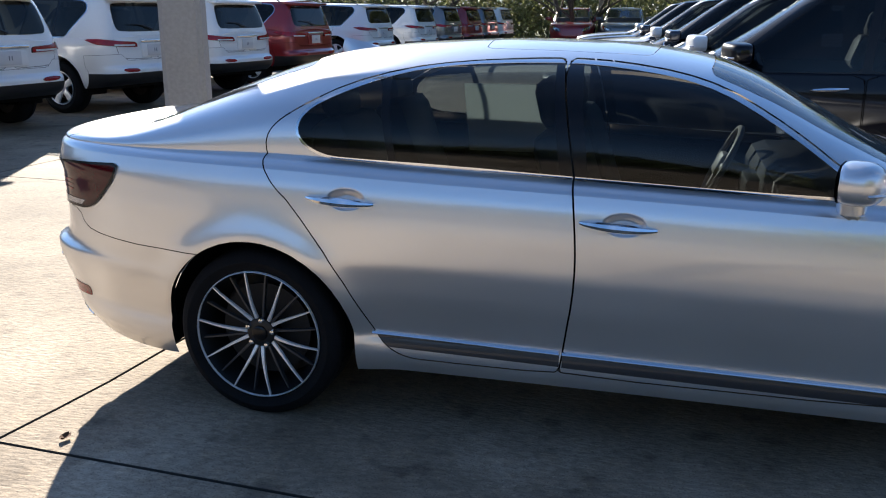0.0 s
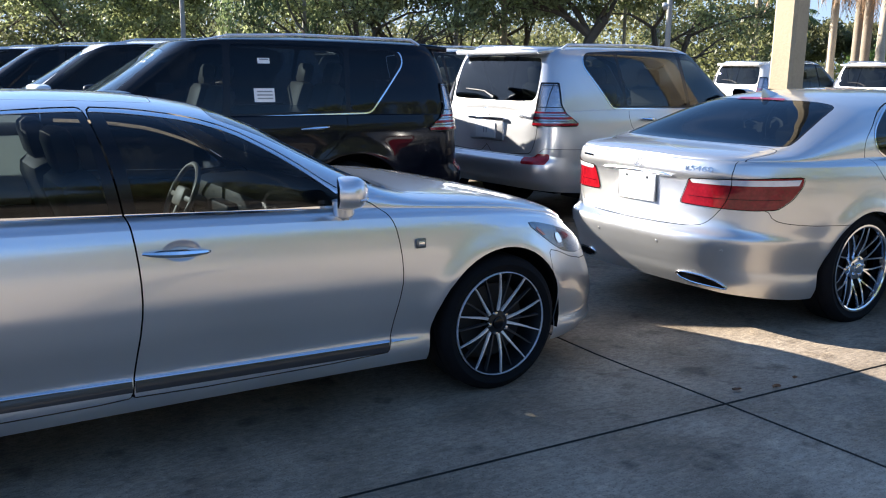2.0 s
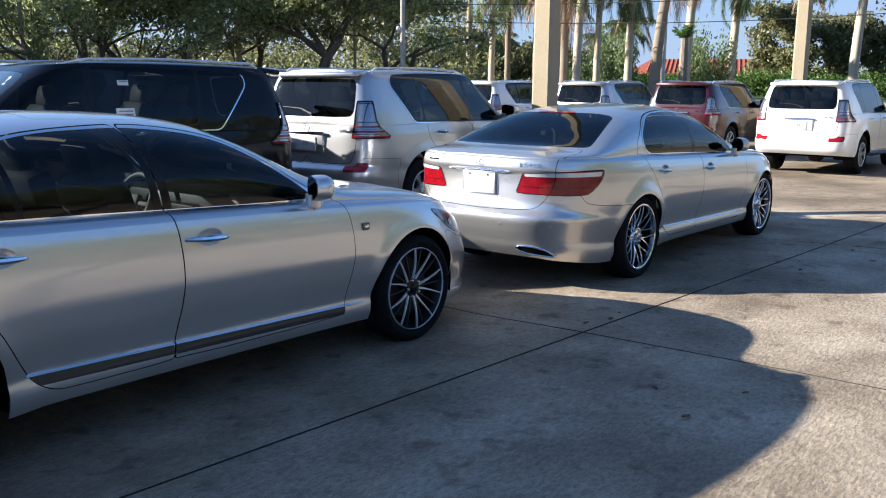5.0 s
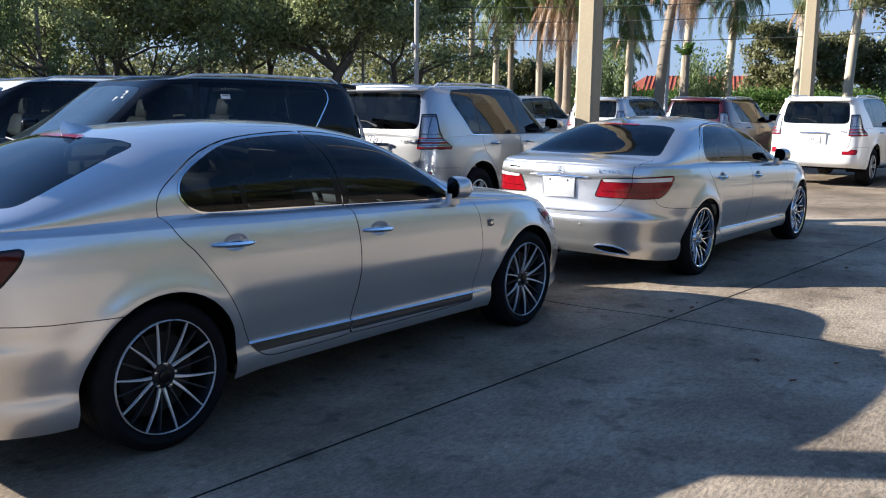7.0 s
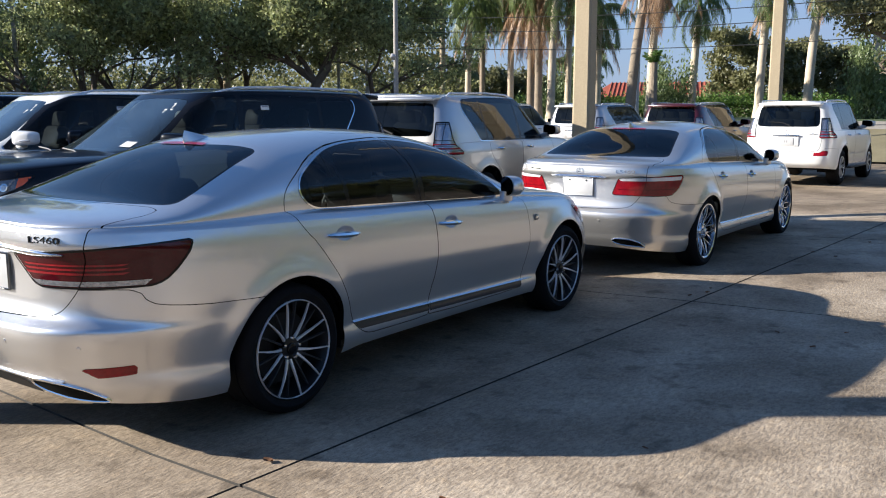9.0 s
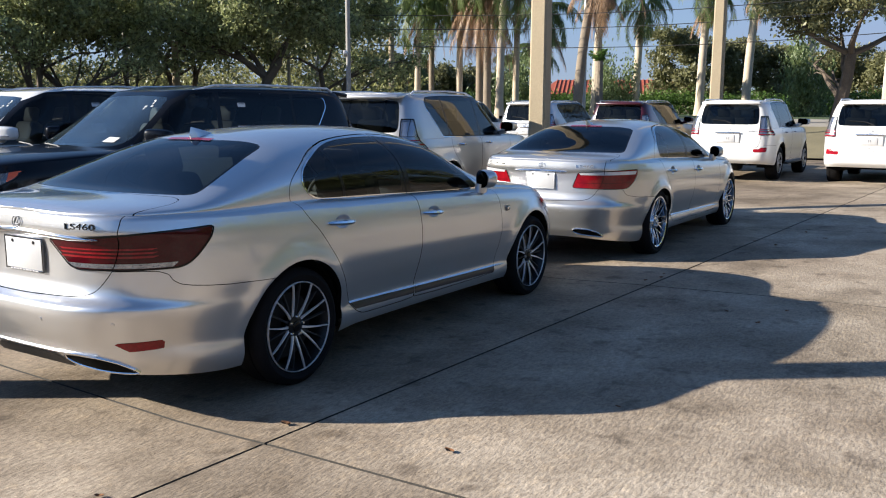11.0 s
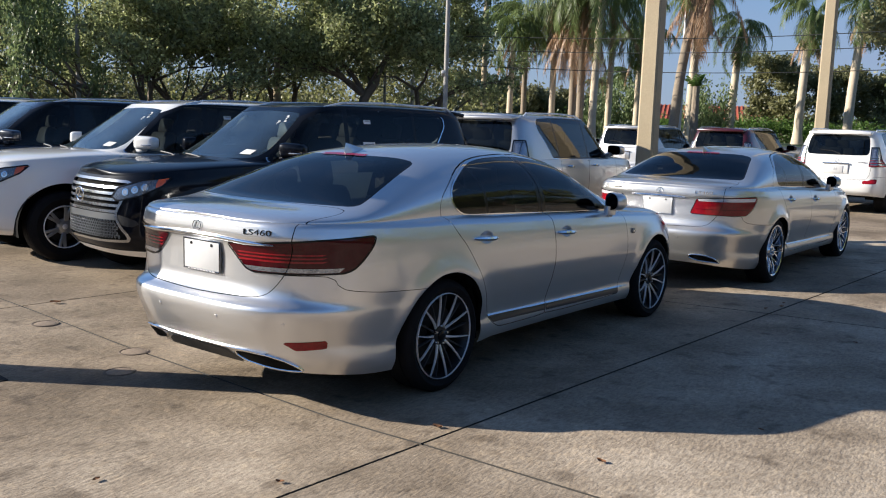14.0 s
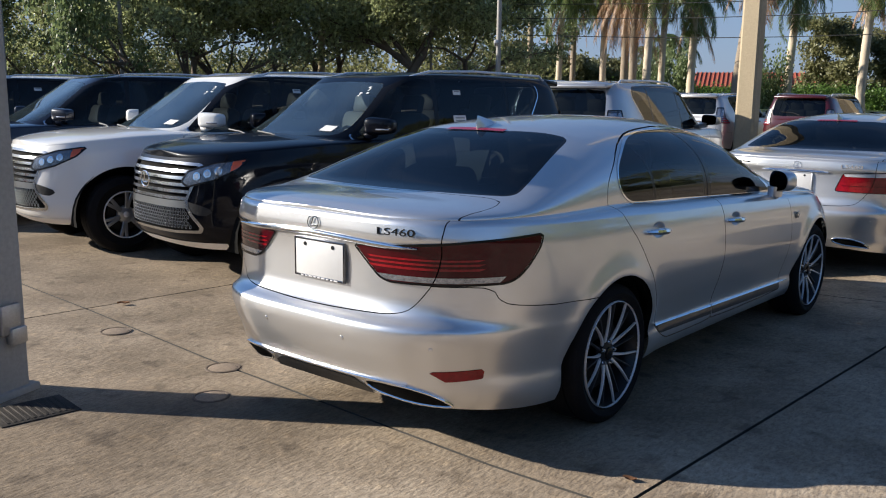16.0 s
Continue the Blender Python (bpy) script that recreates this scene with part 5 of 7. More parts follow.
    head_s = lower.within(head_o, -0.002, uz)
    lower = lower.outside(head_o, 0, uz)

    def heads(s):
        fl = (lambda k: k) if s > 0 else (lambda k: k.mirror())
        ob = skin_part("headlamp", [fl(head_s.push(0.004))], HEAD, car, "clear headlamp with projector lenses")
        skin_part("bezel", [fl(head_s.outside(head_o, -0.014, uz).push(0.008))], GLOSS_BLACK, ob)
        am = head_s.within(head_o, -0.016, uz).convex([(3.0, 0.7), (3.33, 0.7), (3.28, 1.2), (3.0, 1.2)]).push(0.007)
        skin_part("side_marker", [fl(am)], AMBER, ob)
        for uu in (3.40, 3.49, 3.58):
            sk = head_s.within(disc(uu, BELT - 0.258 - (uu - 3.40) * 0.26, 0.034), 0, uz).push(0.012)
            skin_part("projector_lens", [fl(sk.within(disc(uu, BELT - 0.258 - (uu - 3.40) * 0.26, 0.022), 0, uz))], LENS, ob)
            skin_part("lens_ring", [fl(sk.outside(disc(uu, BELT - 0.258 - (uu - 3.40) * 0.26, 0.023), 0, uz))], CHROME, ob)

    pair(heads)
    if big:
        spindle = smooth_outline([(-0.2, 0.995), (0.55, 0.995), (0.60, 0.975), (0.52, 0.78), (0.49, 0.69), (0.54, 0.59), (0.62, 0.49), (0.60, 0.46), (-0.2, 0.46)], 1)
        f_sp = lambda k, g=0.0: np.where(k.A[:, 0] > 2.6, distance(k.A[:, (3, 1)], spindle), 0.6) - g
        inside = lower.cut(f_sp(lower))
        rimmed = lower.cut(f_sp(lower, 0.024))
        rimmed = rimmed.cut(-f_sp(rimmed))
        lower = lower.cut(-f_sp(lower))
        gr = skin_part("grille", [inside.push(-0.05)], CAVITY, car, "spindle grille with chrome bars", both=True)
        skin_part("grille_surround", [rimmed.push(0.006)], GRILLE, gr, both=True)
        for z0 in (0.932, 0.877, 0.822, 0.767, 0.712):
            bar = inside.convex([(-0.7, z0), (0.7, z0), (0.7, z0 + 0.026), (-0.7, z0 + 0.026)], (3, 1))
            skin_part("grille_bar", [bar.push(0.003)], GRILLE, gr, both=True)
        for z0 in (0.645,):
            bar = inside.convex([(-0.7, z0), (0.7, z0), (0.7, z0 + 0.06), (-0.7, z0 + 0.06)], (3, 1))
            skin_part("number_plate_bar", [bar.push(0.004)], GREY, gr, both=True)
        bm = bmesh.new()
        for r in range(6):
            for q in range(33):
                yy = -0.608 + q * 0.038 + (0.019 if r % 2 else 0)
                zz = 0.49 + r * 0.027
                if abs(yy) < 0.47 + (0.72 - zz) * 0.35:
                    xx = XF - 0.016 - 1.32 * (1 - (1 - (abs(yy) / 0.94) ** 2.9) ** (1 / 2.9))
                    pts = [(xx, yy + 0.018 * math.cos(t), zz + 0.015 * math.sin(t)) for t in np.linspace(0, 2 * math.pi, 7)]
                    tube(bm, pts, 0.0035, 4, False)
        part("grille_mesh", bm, GREY, gr)
        emblem(gr, Matrix.Translation((XF + 0.016, 0, 0.86)) @ Matrix(((0, 0, 1, 0), (1, 0, 0, 0), (0, 1, 0, 0), (0, 0, 0, 1))), 0.066)
        fog = smooth_outline([(3.40, 0.63), (3.58, 0.69), (3.84, 0.735), (3.85, 0.71), (3.70, 0.65), (3.50, 0.575)], 1)
        pair(lambda s: skin_part("fog_lamp_recess", [(lower.within(fog, 0, uz).push(0.004)) if s > 0 else lower.within(fog, 0, uz).push(0.004).mirror()], TRIM, car))
        skin_part("chin_strip", [lower.convex([(3.35, 0.30), (3.35, 0.36), (6, 0.40), (6, 0.30)]).push(0.006)], SATIN, car, both=True)
    pieces = []
    for n, o in seam:
        pieces.append((n, lower.cut(flank(lower, o) + 0.003), o))
    for n, o in seam:
        lower = lower.cut(0.003 - flank(lower, o))

    def doors(s):
        fl = (lambda k: k) if s > 0 else (lambda k: k.mirror())
        for n, k, o in pieces:
            d = skin_part(n, [fl(k)], paint, car)
            hx = 0.36 if n == "rear_door" else 1.30
            door_handle(d, hx, HW - 0.004, b - 0.13, s, 0.24)
        for n, k in panes:
            skin_part(n, [fl(k)], TINT_DARK, car, "tinted side window")
        skin_part("window_frame", [fl(frame)], GLOSS_BLACK, car)
        line = house_all.within(day, 0.010).outside(day, -0.002).push(0.004)
        line = line.cut(np.where(line.A[:, 3] > 0.45, np.where(line.A[:, 0] < -0.15, line.A[:, 1] - (b + 0.50), line.A[:, 1] - (b + 0.02)), 0.6)) if big else line
        skin_part("window_trim", [fl(line)], CHROME, car, "chrome window line")
        bm = bmesh.new()
        zr = ROOF - 0.01
        tube(bm, [(XR + 0.42, s * (HW - 0.275), zr - 0.04), (XR + 0.50, s * (HW - 0.275), zr + 0.006), (0.4, s * (HW - 0.27), zr + 0.024), (1.0, s * (HW - 0.275), zr + 0.006), (1.25, s * (HW - 0.285), zr - 0.05)], 0.014, 6)
        part("roof_rail", bm, SATIN if big else TRIM, car)
        bm = bmesh.new()
        if big:
            block(bm, (1.75, 0.16, 0.05), (WB / 2, s * (HW - 0.03), 0.36), 0.015)
            part("running_board", bm, TRIM, car)

    house_all = fix(Skin.grid(G, GA))
    pair(doors)
    if stickers:
        for nm, (xc, zc, w, h) in (("window_sticker", (0.76, b + 0.135, 0.085, 0.055)), ("window_sticker", (0.74, b + 0.41, 0.05, 0.022))):
            q = house_all.convex([(xc - w, zc - h), (xc + w, zc - h), (xc + w, zc + h), (xc - w, zc + h)], (0, 1)).push(0.006)
            st = skin_part(nm, [q], PAPER, car, "white paper price sticker")
            for k in range(3 if h > 0.03 else 1):
                zb = zc + h * (0.55 - 0.5 * k)
                skin_part("print_line", [house_all.convex([(xc - w * 0.8, zb - 0.007), (xc + w * 0.7, zb - 0.007), (xc + w * 0.7, zb + 0.004), (xc - w * 0.8, zb + 0.004)], (0, 1)).push(0.008)], INK, st)
        q = house_all.convex([(0.50, b + 0.045), (0.64, b + 0.04), (0.635, b + 0.085), (0.50, b + 0.09)], (3, 1))
        q = q.cut(1.2 - q.A[:, 0]).push(0.006)
        skin_part("windscreen_sticker", [q], PAPER, car, "white sticker in the windscreen corner")
        for y0, z0, w, h in ((0.44, b + 0.44, 0.03, 0.012), (0.47, b + 0.41, 0.012, 0.03), (0.40, b + 0.385, 0.035, 0.010), (0.49, b + 0.385, 0.03, 0.012), (0.42, b + 0.36, 0.012, 0.022)):
            q = house_all.convex([(y0, z0), (y0 + w, z0), (y0 + w, z0 + h), (y0, z0 + h)], (3, 1))
            q = q.cut(1.0 - q.A[:, 0]).push(0.004)
            skin_part("chalk_mark", [q], PAPER, car, "white hand-written stroke")
    skin_part("body", [lower, bonnet, house, roof], paint, car, both=True)
    # black shell set inside the skin, in place of shade in the gaps
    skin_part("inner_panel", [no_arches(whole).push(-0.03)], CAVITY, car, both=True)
    for x0 in (0.0, WB):
        for s in (1, -1):
            wheel_well(car, x0, s, R, Rz + 0.01, HW - 0.06, HW - 0.42)
    bm = bmesh.new()
    block(bm, (3.7, 1.5, 0.10), (1.05, 0, 0.40), 0.01)
    part("floor_pan", bm, CAVITY, car)
    for x0 in (0.0, WB):
        for s in (1, -1):
            alloy_wheel(car, (x0, s * (HW - 0.035), R), s, R, R - (0.15 if big else 0.125), 0.24, "suv" if big else "plain")
    pair(lambda s: side_mirror(car, 1.90 if big else 1.85, HW - 0.075, b + 0.10, s, paint, 0.145, 0.095, 0.076, 0.09, 0.5))
    # spoiler, wiper, plate
    bm = bmesh.new()
    vs = block(bm, (0.40, 1.30, 0.05), (XR + 0.235, 0, ROOF - 0.055), 0.02)
    for v in vs:                                      # the lip falls and narrows towards the tail
        t = max(0.0, XR + 0.25 - v.co.x) / 0.22
        v.co.z -= 0.03 * t
        v.co.x += 0.10 * t * (v.co.y / 0.65) ** 4
    part("spoiler", bm, paint, car)
    bm = bmesh.new()
    tube(bm, [(XR + 0.085, -0.05, b + 0.08), (XR + 0.10, 0.12, b + 0.14), (XR + 0.10, 0.42, b + 0.16)], [0.016, 0.009, 0.006], 6)
    part("rear_wiper", bm, TRIM, car)
    bm = bmesh.new()
    zp = 0.96 if big else 0.86
    xp = XR + 0.045
    block(bm, (0.03, 0.52, 0.20), (xp, 0, zp), 0.01)
    rec = part("plate_recess", bm, paint, tg)
    bm = bmesh.new()
    block(bm, (0.012, 0.31, 0.155), (xp - 0.02, 0, zp), 0.003)
    part("number_plate", bm, PLATE, rec, "white plate")
    for yy in (-0.02, 0.02):
        bm = bmesh.new()
        block(bm, (0.006, 0.012, 0.05), (xp - 0.027, yy, zp), 0.001)
        part("plate_mark", bm, INK, rec)
    bm = bmesh.new()
    block(bm, (0.04, 0.56, 0.035), (xp - 0.012, 0, zp + 0.125), 0.012)
    part("chrome_bar", bm, CHROME, tg)
    if big:
        emblem(tg, rear_frame(XR + 0.035, 0, b - 0.075), 0.05)
        lettering("badge", "GX460", (0.16, 0.032), rear_frame(XR + 0.05, -0.52, b - 0.085), CHROME, tg)
    for yy in (-0.25, 0.3):
        bm = bmesh.new()
        tube(bm, [(wb0 + 0.03, yy, b - 0.02), (wb0 - 0.01, yy - 0.2, b + 0.006), (wb0 - 0.02, yy - 0.45, b + 0.022)], 0.010, 6)
        part("wiper", bm, TRIM, car)
    seats(car, [(1.15, 0.78, (0.40, -0.40)), (0.20, 0.80, (0.42, -0.42))], seat_mat or SEAT, (1.72, 0.40, 1.12, 2.05))
    return car


# ---- ground ----
def ground_height(y):
    """The lot falls gently towards a gutter line and is level beyond."""
    return float(np.interp(y, [-14, -3.0, -1.5, -0.85, 0.6, 1.4, 3.0, 60], [0.36, 0.09, 0.035, 0.0, -0.012, -0.02, 0.0, 0.0]))


def concrete():
    """Weathered, broomed concrete: broad stains, mottling, grit and pits."""
    m = material("concrete", (0.60, 0.515, 0.40), 0.86, 0.0, 0.22, 0.35, 170.0, 0.0, random_tint=0.05)
    n, l = m.node_tree.nodes, m.node_tree.links
    b = n["Principled BSDF"]
    base = b.inputs["Base Color"].links[0].from_socket
    tc = [k for k in n if k.bl_idname == "ShaderNodeTexCoord"][0]
    grain = None
    for sc, lo, hi, col in ((0.7, 0.38, 0.68, (0.54, 0.52, 0.48)), (0.23, 0.40, 0.64, (0.72, 0.69, 0.66)), (1.9, 0.42, 0.68, (0.68, 0.66, 0.63)), (5.0, 0.58, 0.70, (0.55, 0.53, 0.51)), (11.0, 0.56, 0.66, (1.16, 1.14, 1.10)),
                            (24.0, 0.46, 0.60, (0.88, 0.87, 0.86)), (52.0, 0.46, 0.60, (0.80, 0.79, 0.78)), (130.0, 0.57, 0.64, (0.62, 0.61, 0.60)), (55.0, 0.60, 0.70, (1.28, 1.27, 1.25))):
        tex = n.new("ShaderNodeTexNoise")
        tex.inputs["Scale"].default_value, tex.inputs["Detail"].default_value = sc, 8.0 if sc < 10 else 3.0
        rng = n.new("ShaderNodeMapRange")
        rng.inputs[1].default_value, rng.inputs[2].default_value = lo, hi
        mix = n.new("ShaderNodeMixRGB")
        mix.blend_type = "MULTIPLY"
        mix.inputs[2].default_value = (*col, 1)
        mp = n.new("ShaderNodeMapping")
        mp.inputs["Rotation"].default_value = (0, 0, radians(-3.45))
        mp.inputs["Scale"].default_value = (0.45, 1, 1) if sc == 52.0 else (1, 1, 1)
        l.new(tc.outputs["Object"], mp.inputs["Vector"])
        l.new(mp.outputs[0], tex.inputs["Vector"])
        l.new(tex.outputs["Fac"], rng.inputs[0])
        l.new(rng.outputs[0], mix.inputs[0])
        l.new(base, mix.inputs[1])
        base = mix.outputs[0]
        if sc == 52.0:
            grain = tex
    # dirt washed towards the gutter line, with a ragged edge
    sep, rag, put, along = n.new("ShaderNodeSeparateXYZ"), n.new("ShaderNodeTexNoise"), n.new("ShaderNodeMath"), n.new("ShaderNodeMapRange")
    rag.inputs["Scale"].default_value, rag.inputs["Detail"].default_value = 0.45, 5.0
    put.operation, put.inputs[1].default_value = "MULTIPLY_ADD", 5.0
    along.inputs[1].default_value, along.inputs[2].default_value = -0.6, 3.6
    dirt = n.new("ShaderNodeMixRGB")
    dirt.blend_type = "MULTIPLY"
    dirt.inputs[2].default_value = (0.62, 0.58, 0.52, 1)
    l.new(tc.outputs["Object"], sep.inputs[0])
    l.new(tc.outputs["Object"], rag.inputs["Vector"])
    l.new(rag.outputs["Fac"], put.inputs[0])
    l.new(sep.outputs["Y"], put.inputs[2])
    l.new(put.outputs[0], along.inputs[0])
    l.new(along.outputs[0], dirt.inputs[0])
    l.new(base, dirt.inputs[1])
    l.new(dirt.outputs[0], b.inputs["Base Color"])
    bp = n.new("ShaderNodeBump")
    bp.inputs["Strength"].default_value, bp.inputs["Distance"].default_value = 0.6, 0.009
    l.new(grain.outputs["Fac"], bp.inputs["Height"])
    l.new(bp.outputs[0], b.inputs["Normal"])
    return m


CONCRETE = concrete()
JOINT = material("joint_filler", (0.05, 0.046, 0.04), 0.95, 0.0, 0.3, 8.0, 60.0, 0.2)
GRASS = material("grass", (0.07, 0.10, 0.03), 0.95, 0.0, 0.35, 0.8, 30.0, 0.5)

ys = [-600, -60, -14, -8, -5, -3, -2.2, -1.5, -1.1, -0.85, -0.4, 0.6, 1.0, 1.4, 2.0, 3.0, 6, 20, 60, 200, 900]
xs = [-600, -60, -20, 0, 25, 40, 80, 200, 900]
bm = bmesh.new()
grid_v = [[bm.verts.new((x, y, ground_height(y) - 0.05)) for y in ys] for x in xs]
for i in range(len(xs) - 1):
    for j in range(len(ys) - 1):
        bm.faces.new((grid_v[i][j], grid_v[i + 1][j], grid_v[i + 1][j + 1], grid_v[i][j + 1]))
ground = tagged(part("ground", bm, JOINT, None), "dark soil and filler under the concrete slabs", "ground", kind="structure")

# cast slabs with sawn joints; the grid is turned a little against the parked cars
TURN, PITCH = radians(-3.45), 4.57
slab_origin = Vector((-0.845, -1.43, 0))
for i in range(-4, 6):
    for j in range(-3, 4):
        bm = bmesh.new()
        n = 14
        cols = [[], []]
        g = 0.009
        rows_v = []
        for k in range(n + 1):
            v = g + (PITCH - 2 * g) * k / n
            line = []
            for u in (g, PITCH * 0.25, PITCH * 0.5, PITCH * 0.75, PITCH - g):
                X, Y = i * PITCH + u, j * PITCH + v
                wx = slab_origin.x + X * math.cos(TURN) - Y * math.sin(TURN)
                wy = slab_origin.y + X * math.sin(TURN) + Y * math.cos(TURN)
                line.append(bm.verts.new((wx, wy, ground_height(wy))))
            rows_v.append(line)
        for k in range(n):
            for q in range(4):
                bm.faces.new((rows_v[k][q], rows_v[k][q + 1], rows_v[k + 1][q + 1], rows_v[k + 1][q]))
        rim_e = [e for e in bm.edges if e.is_boundary]
        ret = bmesh.ops.extrude_edge_only(bm, edges=rim_e)
        bmesh.ops.translate(bm, vec=(0, 0, -0.07), verts=[v for v in ret["geom"] if isinstance(v, bmesh.types.BMVert)])
        bmesh.ops.recalc_face_normals(bm, faces=bm.faces)
        for f in bm.faces:
            f.material_index = 1 if abs(f.normal.z) < 0.5 else 0
        part("slab", bm, CONCRETE, ground, smooth=False).data.materials.append(JOINT)

# ---- parked cars ----
main_car = sedan("sedan", SILVER, "new", (0.345, 0.263, "twist"), "silver luxury sedan with dark windows and ten-spoke wheels, parked on concrete")
second_car = sedan("sedan", CHAMPAGNE, "old", (0.365, 0.285, "chrome"), "older silver sedan with red lamps and large chrome wheels", 90)
second_car.matrix_world = pose(5.655, -0.225, 0, 0, 0, 0)


def park(ob, x, y, heading):
    ob.matrix_world = pose(x, y, ground_height(y), 0, 0, heading)
    return ob


black_suv = park(suv("suv", BLACK, "glossy black large estate with spindle chrome grille and price stickers", nq=90, stickers=True), 3.98, 3.36, 173)
silver_suv = park(suv("suv", PEWTER, "silver large estate with clear upright tail lamps", nq=90), 6.86, 3.30, 5)
white_suv = park(suv("suv", WHITE, "white large estate with spindle chrome grille", nq=70, stickers=True), 3.79, 5.5, 171)
navy_suv = park(suv("suv", NAVY, "dark blue large estate in a row of parked cars", nq=50), 3.6, 8.1, 168)
for ob in (black_suv, white_suv, navy_suv):
    tagged(ob, group="cars nosed out of the first row")
tagged(copy_thing(white_suv, pose(3.35, 10.7, 0, 0, 0, 168)), "white large estate in a row of parked cars")
tagged(copy_thing(navy_suv, pose(3.1, 13.3, 0, 0, 0, 168)), "dark blue large estate in a row of parked cars")
tagged(copy_thing(silver_suv, pose(2.9, 15.9, 0, 0, 0, 168)), "silver large estate in a row of parked cars")
tagged(copy_thing(white_suv, pose(6.2, 5.6, 0, 0, 0, 5)), "white large estate behind the silver one", group="cars facing away behind the sedans")
tagged(silver_suv, group="cars facing away behind the sedans")
for i, (ob, x, y, words) in enumerate(((white_suv, 17.6, -2.0, "white large estate at the far kerb, tail towards the sedans"), (white_suv, 17.56, 0.9, "white large estate at the far kerb, tail towards the sedans"),
                                       (None, 20.0, 4.5, "maroon large estate at the far kerb"), (silver_suv, 20.0, 7.3, "silver large estate at the far kerb"), (white_suv, 19.5, 10.4, "white large estate at the far kerb"))):
    if ob is None:
        ob = park(suv("suv", MAROON, words, nq=50), x, y, -1)
    else:
        ob = copy_thing(ob, pose(x, y, 0, 0, 0, -1))
    tagged(ob, words, group="cars at the far kerb")
# crossovers in the far row
small_white = suv("crossover", WHITE, "white crossover in the far row, red tail lamps", "small", 44)
small_red = suv("crossover", RED, "red crossover in the far row with roof rails", "small", 44)
small_grey = suv("crossover", GREY, "grey crossover in the far row", "small", 44)
for src, x, y in ((small_white, -8.3, 6.6), (small_white, -8.1, 9.75), (small_white, -8.0, 12.9), (small_red, -7.85, 16.1), (small_white, -8.5, 23.1), (small_white, -8.2, 27.4), (small_grey, -8.0, 30.6),
                  (small_red, -7.8, 33.6), (small_grey, -7.7, 36.6), (small_white, -7.5, 39.6)):
    m = pose(x + 0.15, y - 0.25, 0, 0, 0, 172) @ Matrix.Scale(1.17, 4)
    ob = copy_thing(src, m)
    tagged(ob, group="crossovers in the far row")
for ob, m in ((small_white, pose(-9.9, 2.4, ground_height(2.4), 0, 0, 170)), (small_red, pose(-3.4, 42, 0, 0, 0, -86)), (small_grey, pose(-0.9, 42, 0, 0, 0, -88))):
    ob.matrix_world = m @ Matrix.Scale(1.17, 4)
    tagged(ob, group="crossovers in the far row")

# ---- columns, drains and other fixtures of the lot ----
COLUMN = material("cream_concrete", (0.37, 0.305, 0.20), 0.85, 0.0, 0.12, 1.2, 40.0, 0.25)
COLUMN_GREY = material("grey_concrete", (0.33, 0.32, 0.295), 0.85, 0.0, 0.15, 1.2, 40.0, 0.3)
STEEL = material("galvanised_steel", (0.42, 0.43, 0.44), 0.45, 0.9, 0.15, 6.0, 80.0, 0.1)
IRON = material("cast_iron", (0.035, 0.030, 0.025), 0.8, 0.4, 0.3, 12.0, 120.0, 0.4)
STAIN_DARK = material("rusty_iron", (0.13, 0.10, 0.075), 0.85, 0.2, 0.35, 14.0, 90.0, 0.3)
STAIN = material("rust_stain", (0.24, 0.185, 0.13), 0.9, 0.0, 0.3, 5.0, 60.0, 0.2)


def square_pole(name, x, y, w0, w1, h, mat, label, turn=0.0, box=False):
    """A tapered square concrete light column on a footing; the lamp head is far above."""
    ob = tagged(new(name), label, "light pole")
    ob.matrix_world = pose(x, y, ground_height(y), 0, 0, turn)
    bm = bmesh.new()
    rings = []
    for z, w in ((-0.1, w0), (0.0, w0), (h * 0.5, (w0 + w1) / 2), (h, w1)):
        c = w * 0.12
        a = w / 2
        rings.append([bm.verts.new((px, py, z)) for px, py in ((-a + c, -a), (a - c, -a), (a, -a + c), (a, a - c), (a - c, a), (-a + c, a), (-a, a - c), (-a, -a + c))])
    for q0, q1 in zip(rings, rings[1:]):
        for k in range(8):
            bm.faces.new((q0[k], q0[(k + 1) % 8], q1[(k + 1) % 8], q1[k]))
    bm.faces.new(rings[-1])
    part("shaft", bm, mat, ob, smooth=False)
    bm = bmesh.new()
    block(bm, (w0 * 1.16, w0 * 1.16, 0.05), (0, 0, 0.012), 0.012)
    part("footing", bm, mat, ob)
    bm = bmesh.new()
    block(bm, (0.5, 0.3, 0.12), (0.45, 0, h + 0.05), 0.03)
    tube(bm, [(0, 0, h - 0.05), (0, 0, h + 0.08), (0.3, 0, h + 0.08)], 0.03, 8)
    part("lamp_head", bm, STEEL, ob)
    if box:
        bm = bmesh.new()
        block(bm, (0.03, 0.12, 0.16), (0.0, -w0 / 2 - 0.02, 0.42), 0.01, Matrix.Rotation(radians(90), 4, "Z"))
        block(bm, (0.10, 0.05, 0.09), (0.03, -w0 / 2 - 0.03, 0.33), 0.01)
        part("junction_box", bm, STEEL, ob, "weathered steel junction box")
    return ob


square_pole("light_pole", -1.815, 1.78, 0.30, 0.24, 8.0, COLUMN_GREY, "grey weathered concrete light pole with a junction box", 20, True)
square_pole("light_pole", 8.90, 1.93, 0.29, 0.23, 8.0, COLUMN, "cream concrete light pole behind the second sedan", 4)
square_pole("light_pole", 22.9, 2.95, 0.36, 0.27, 9.0, COLUMN, "cream concrete light pole by the far kerb", 3)


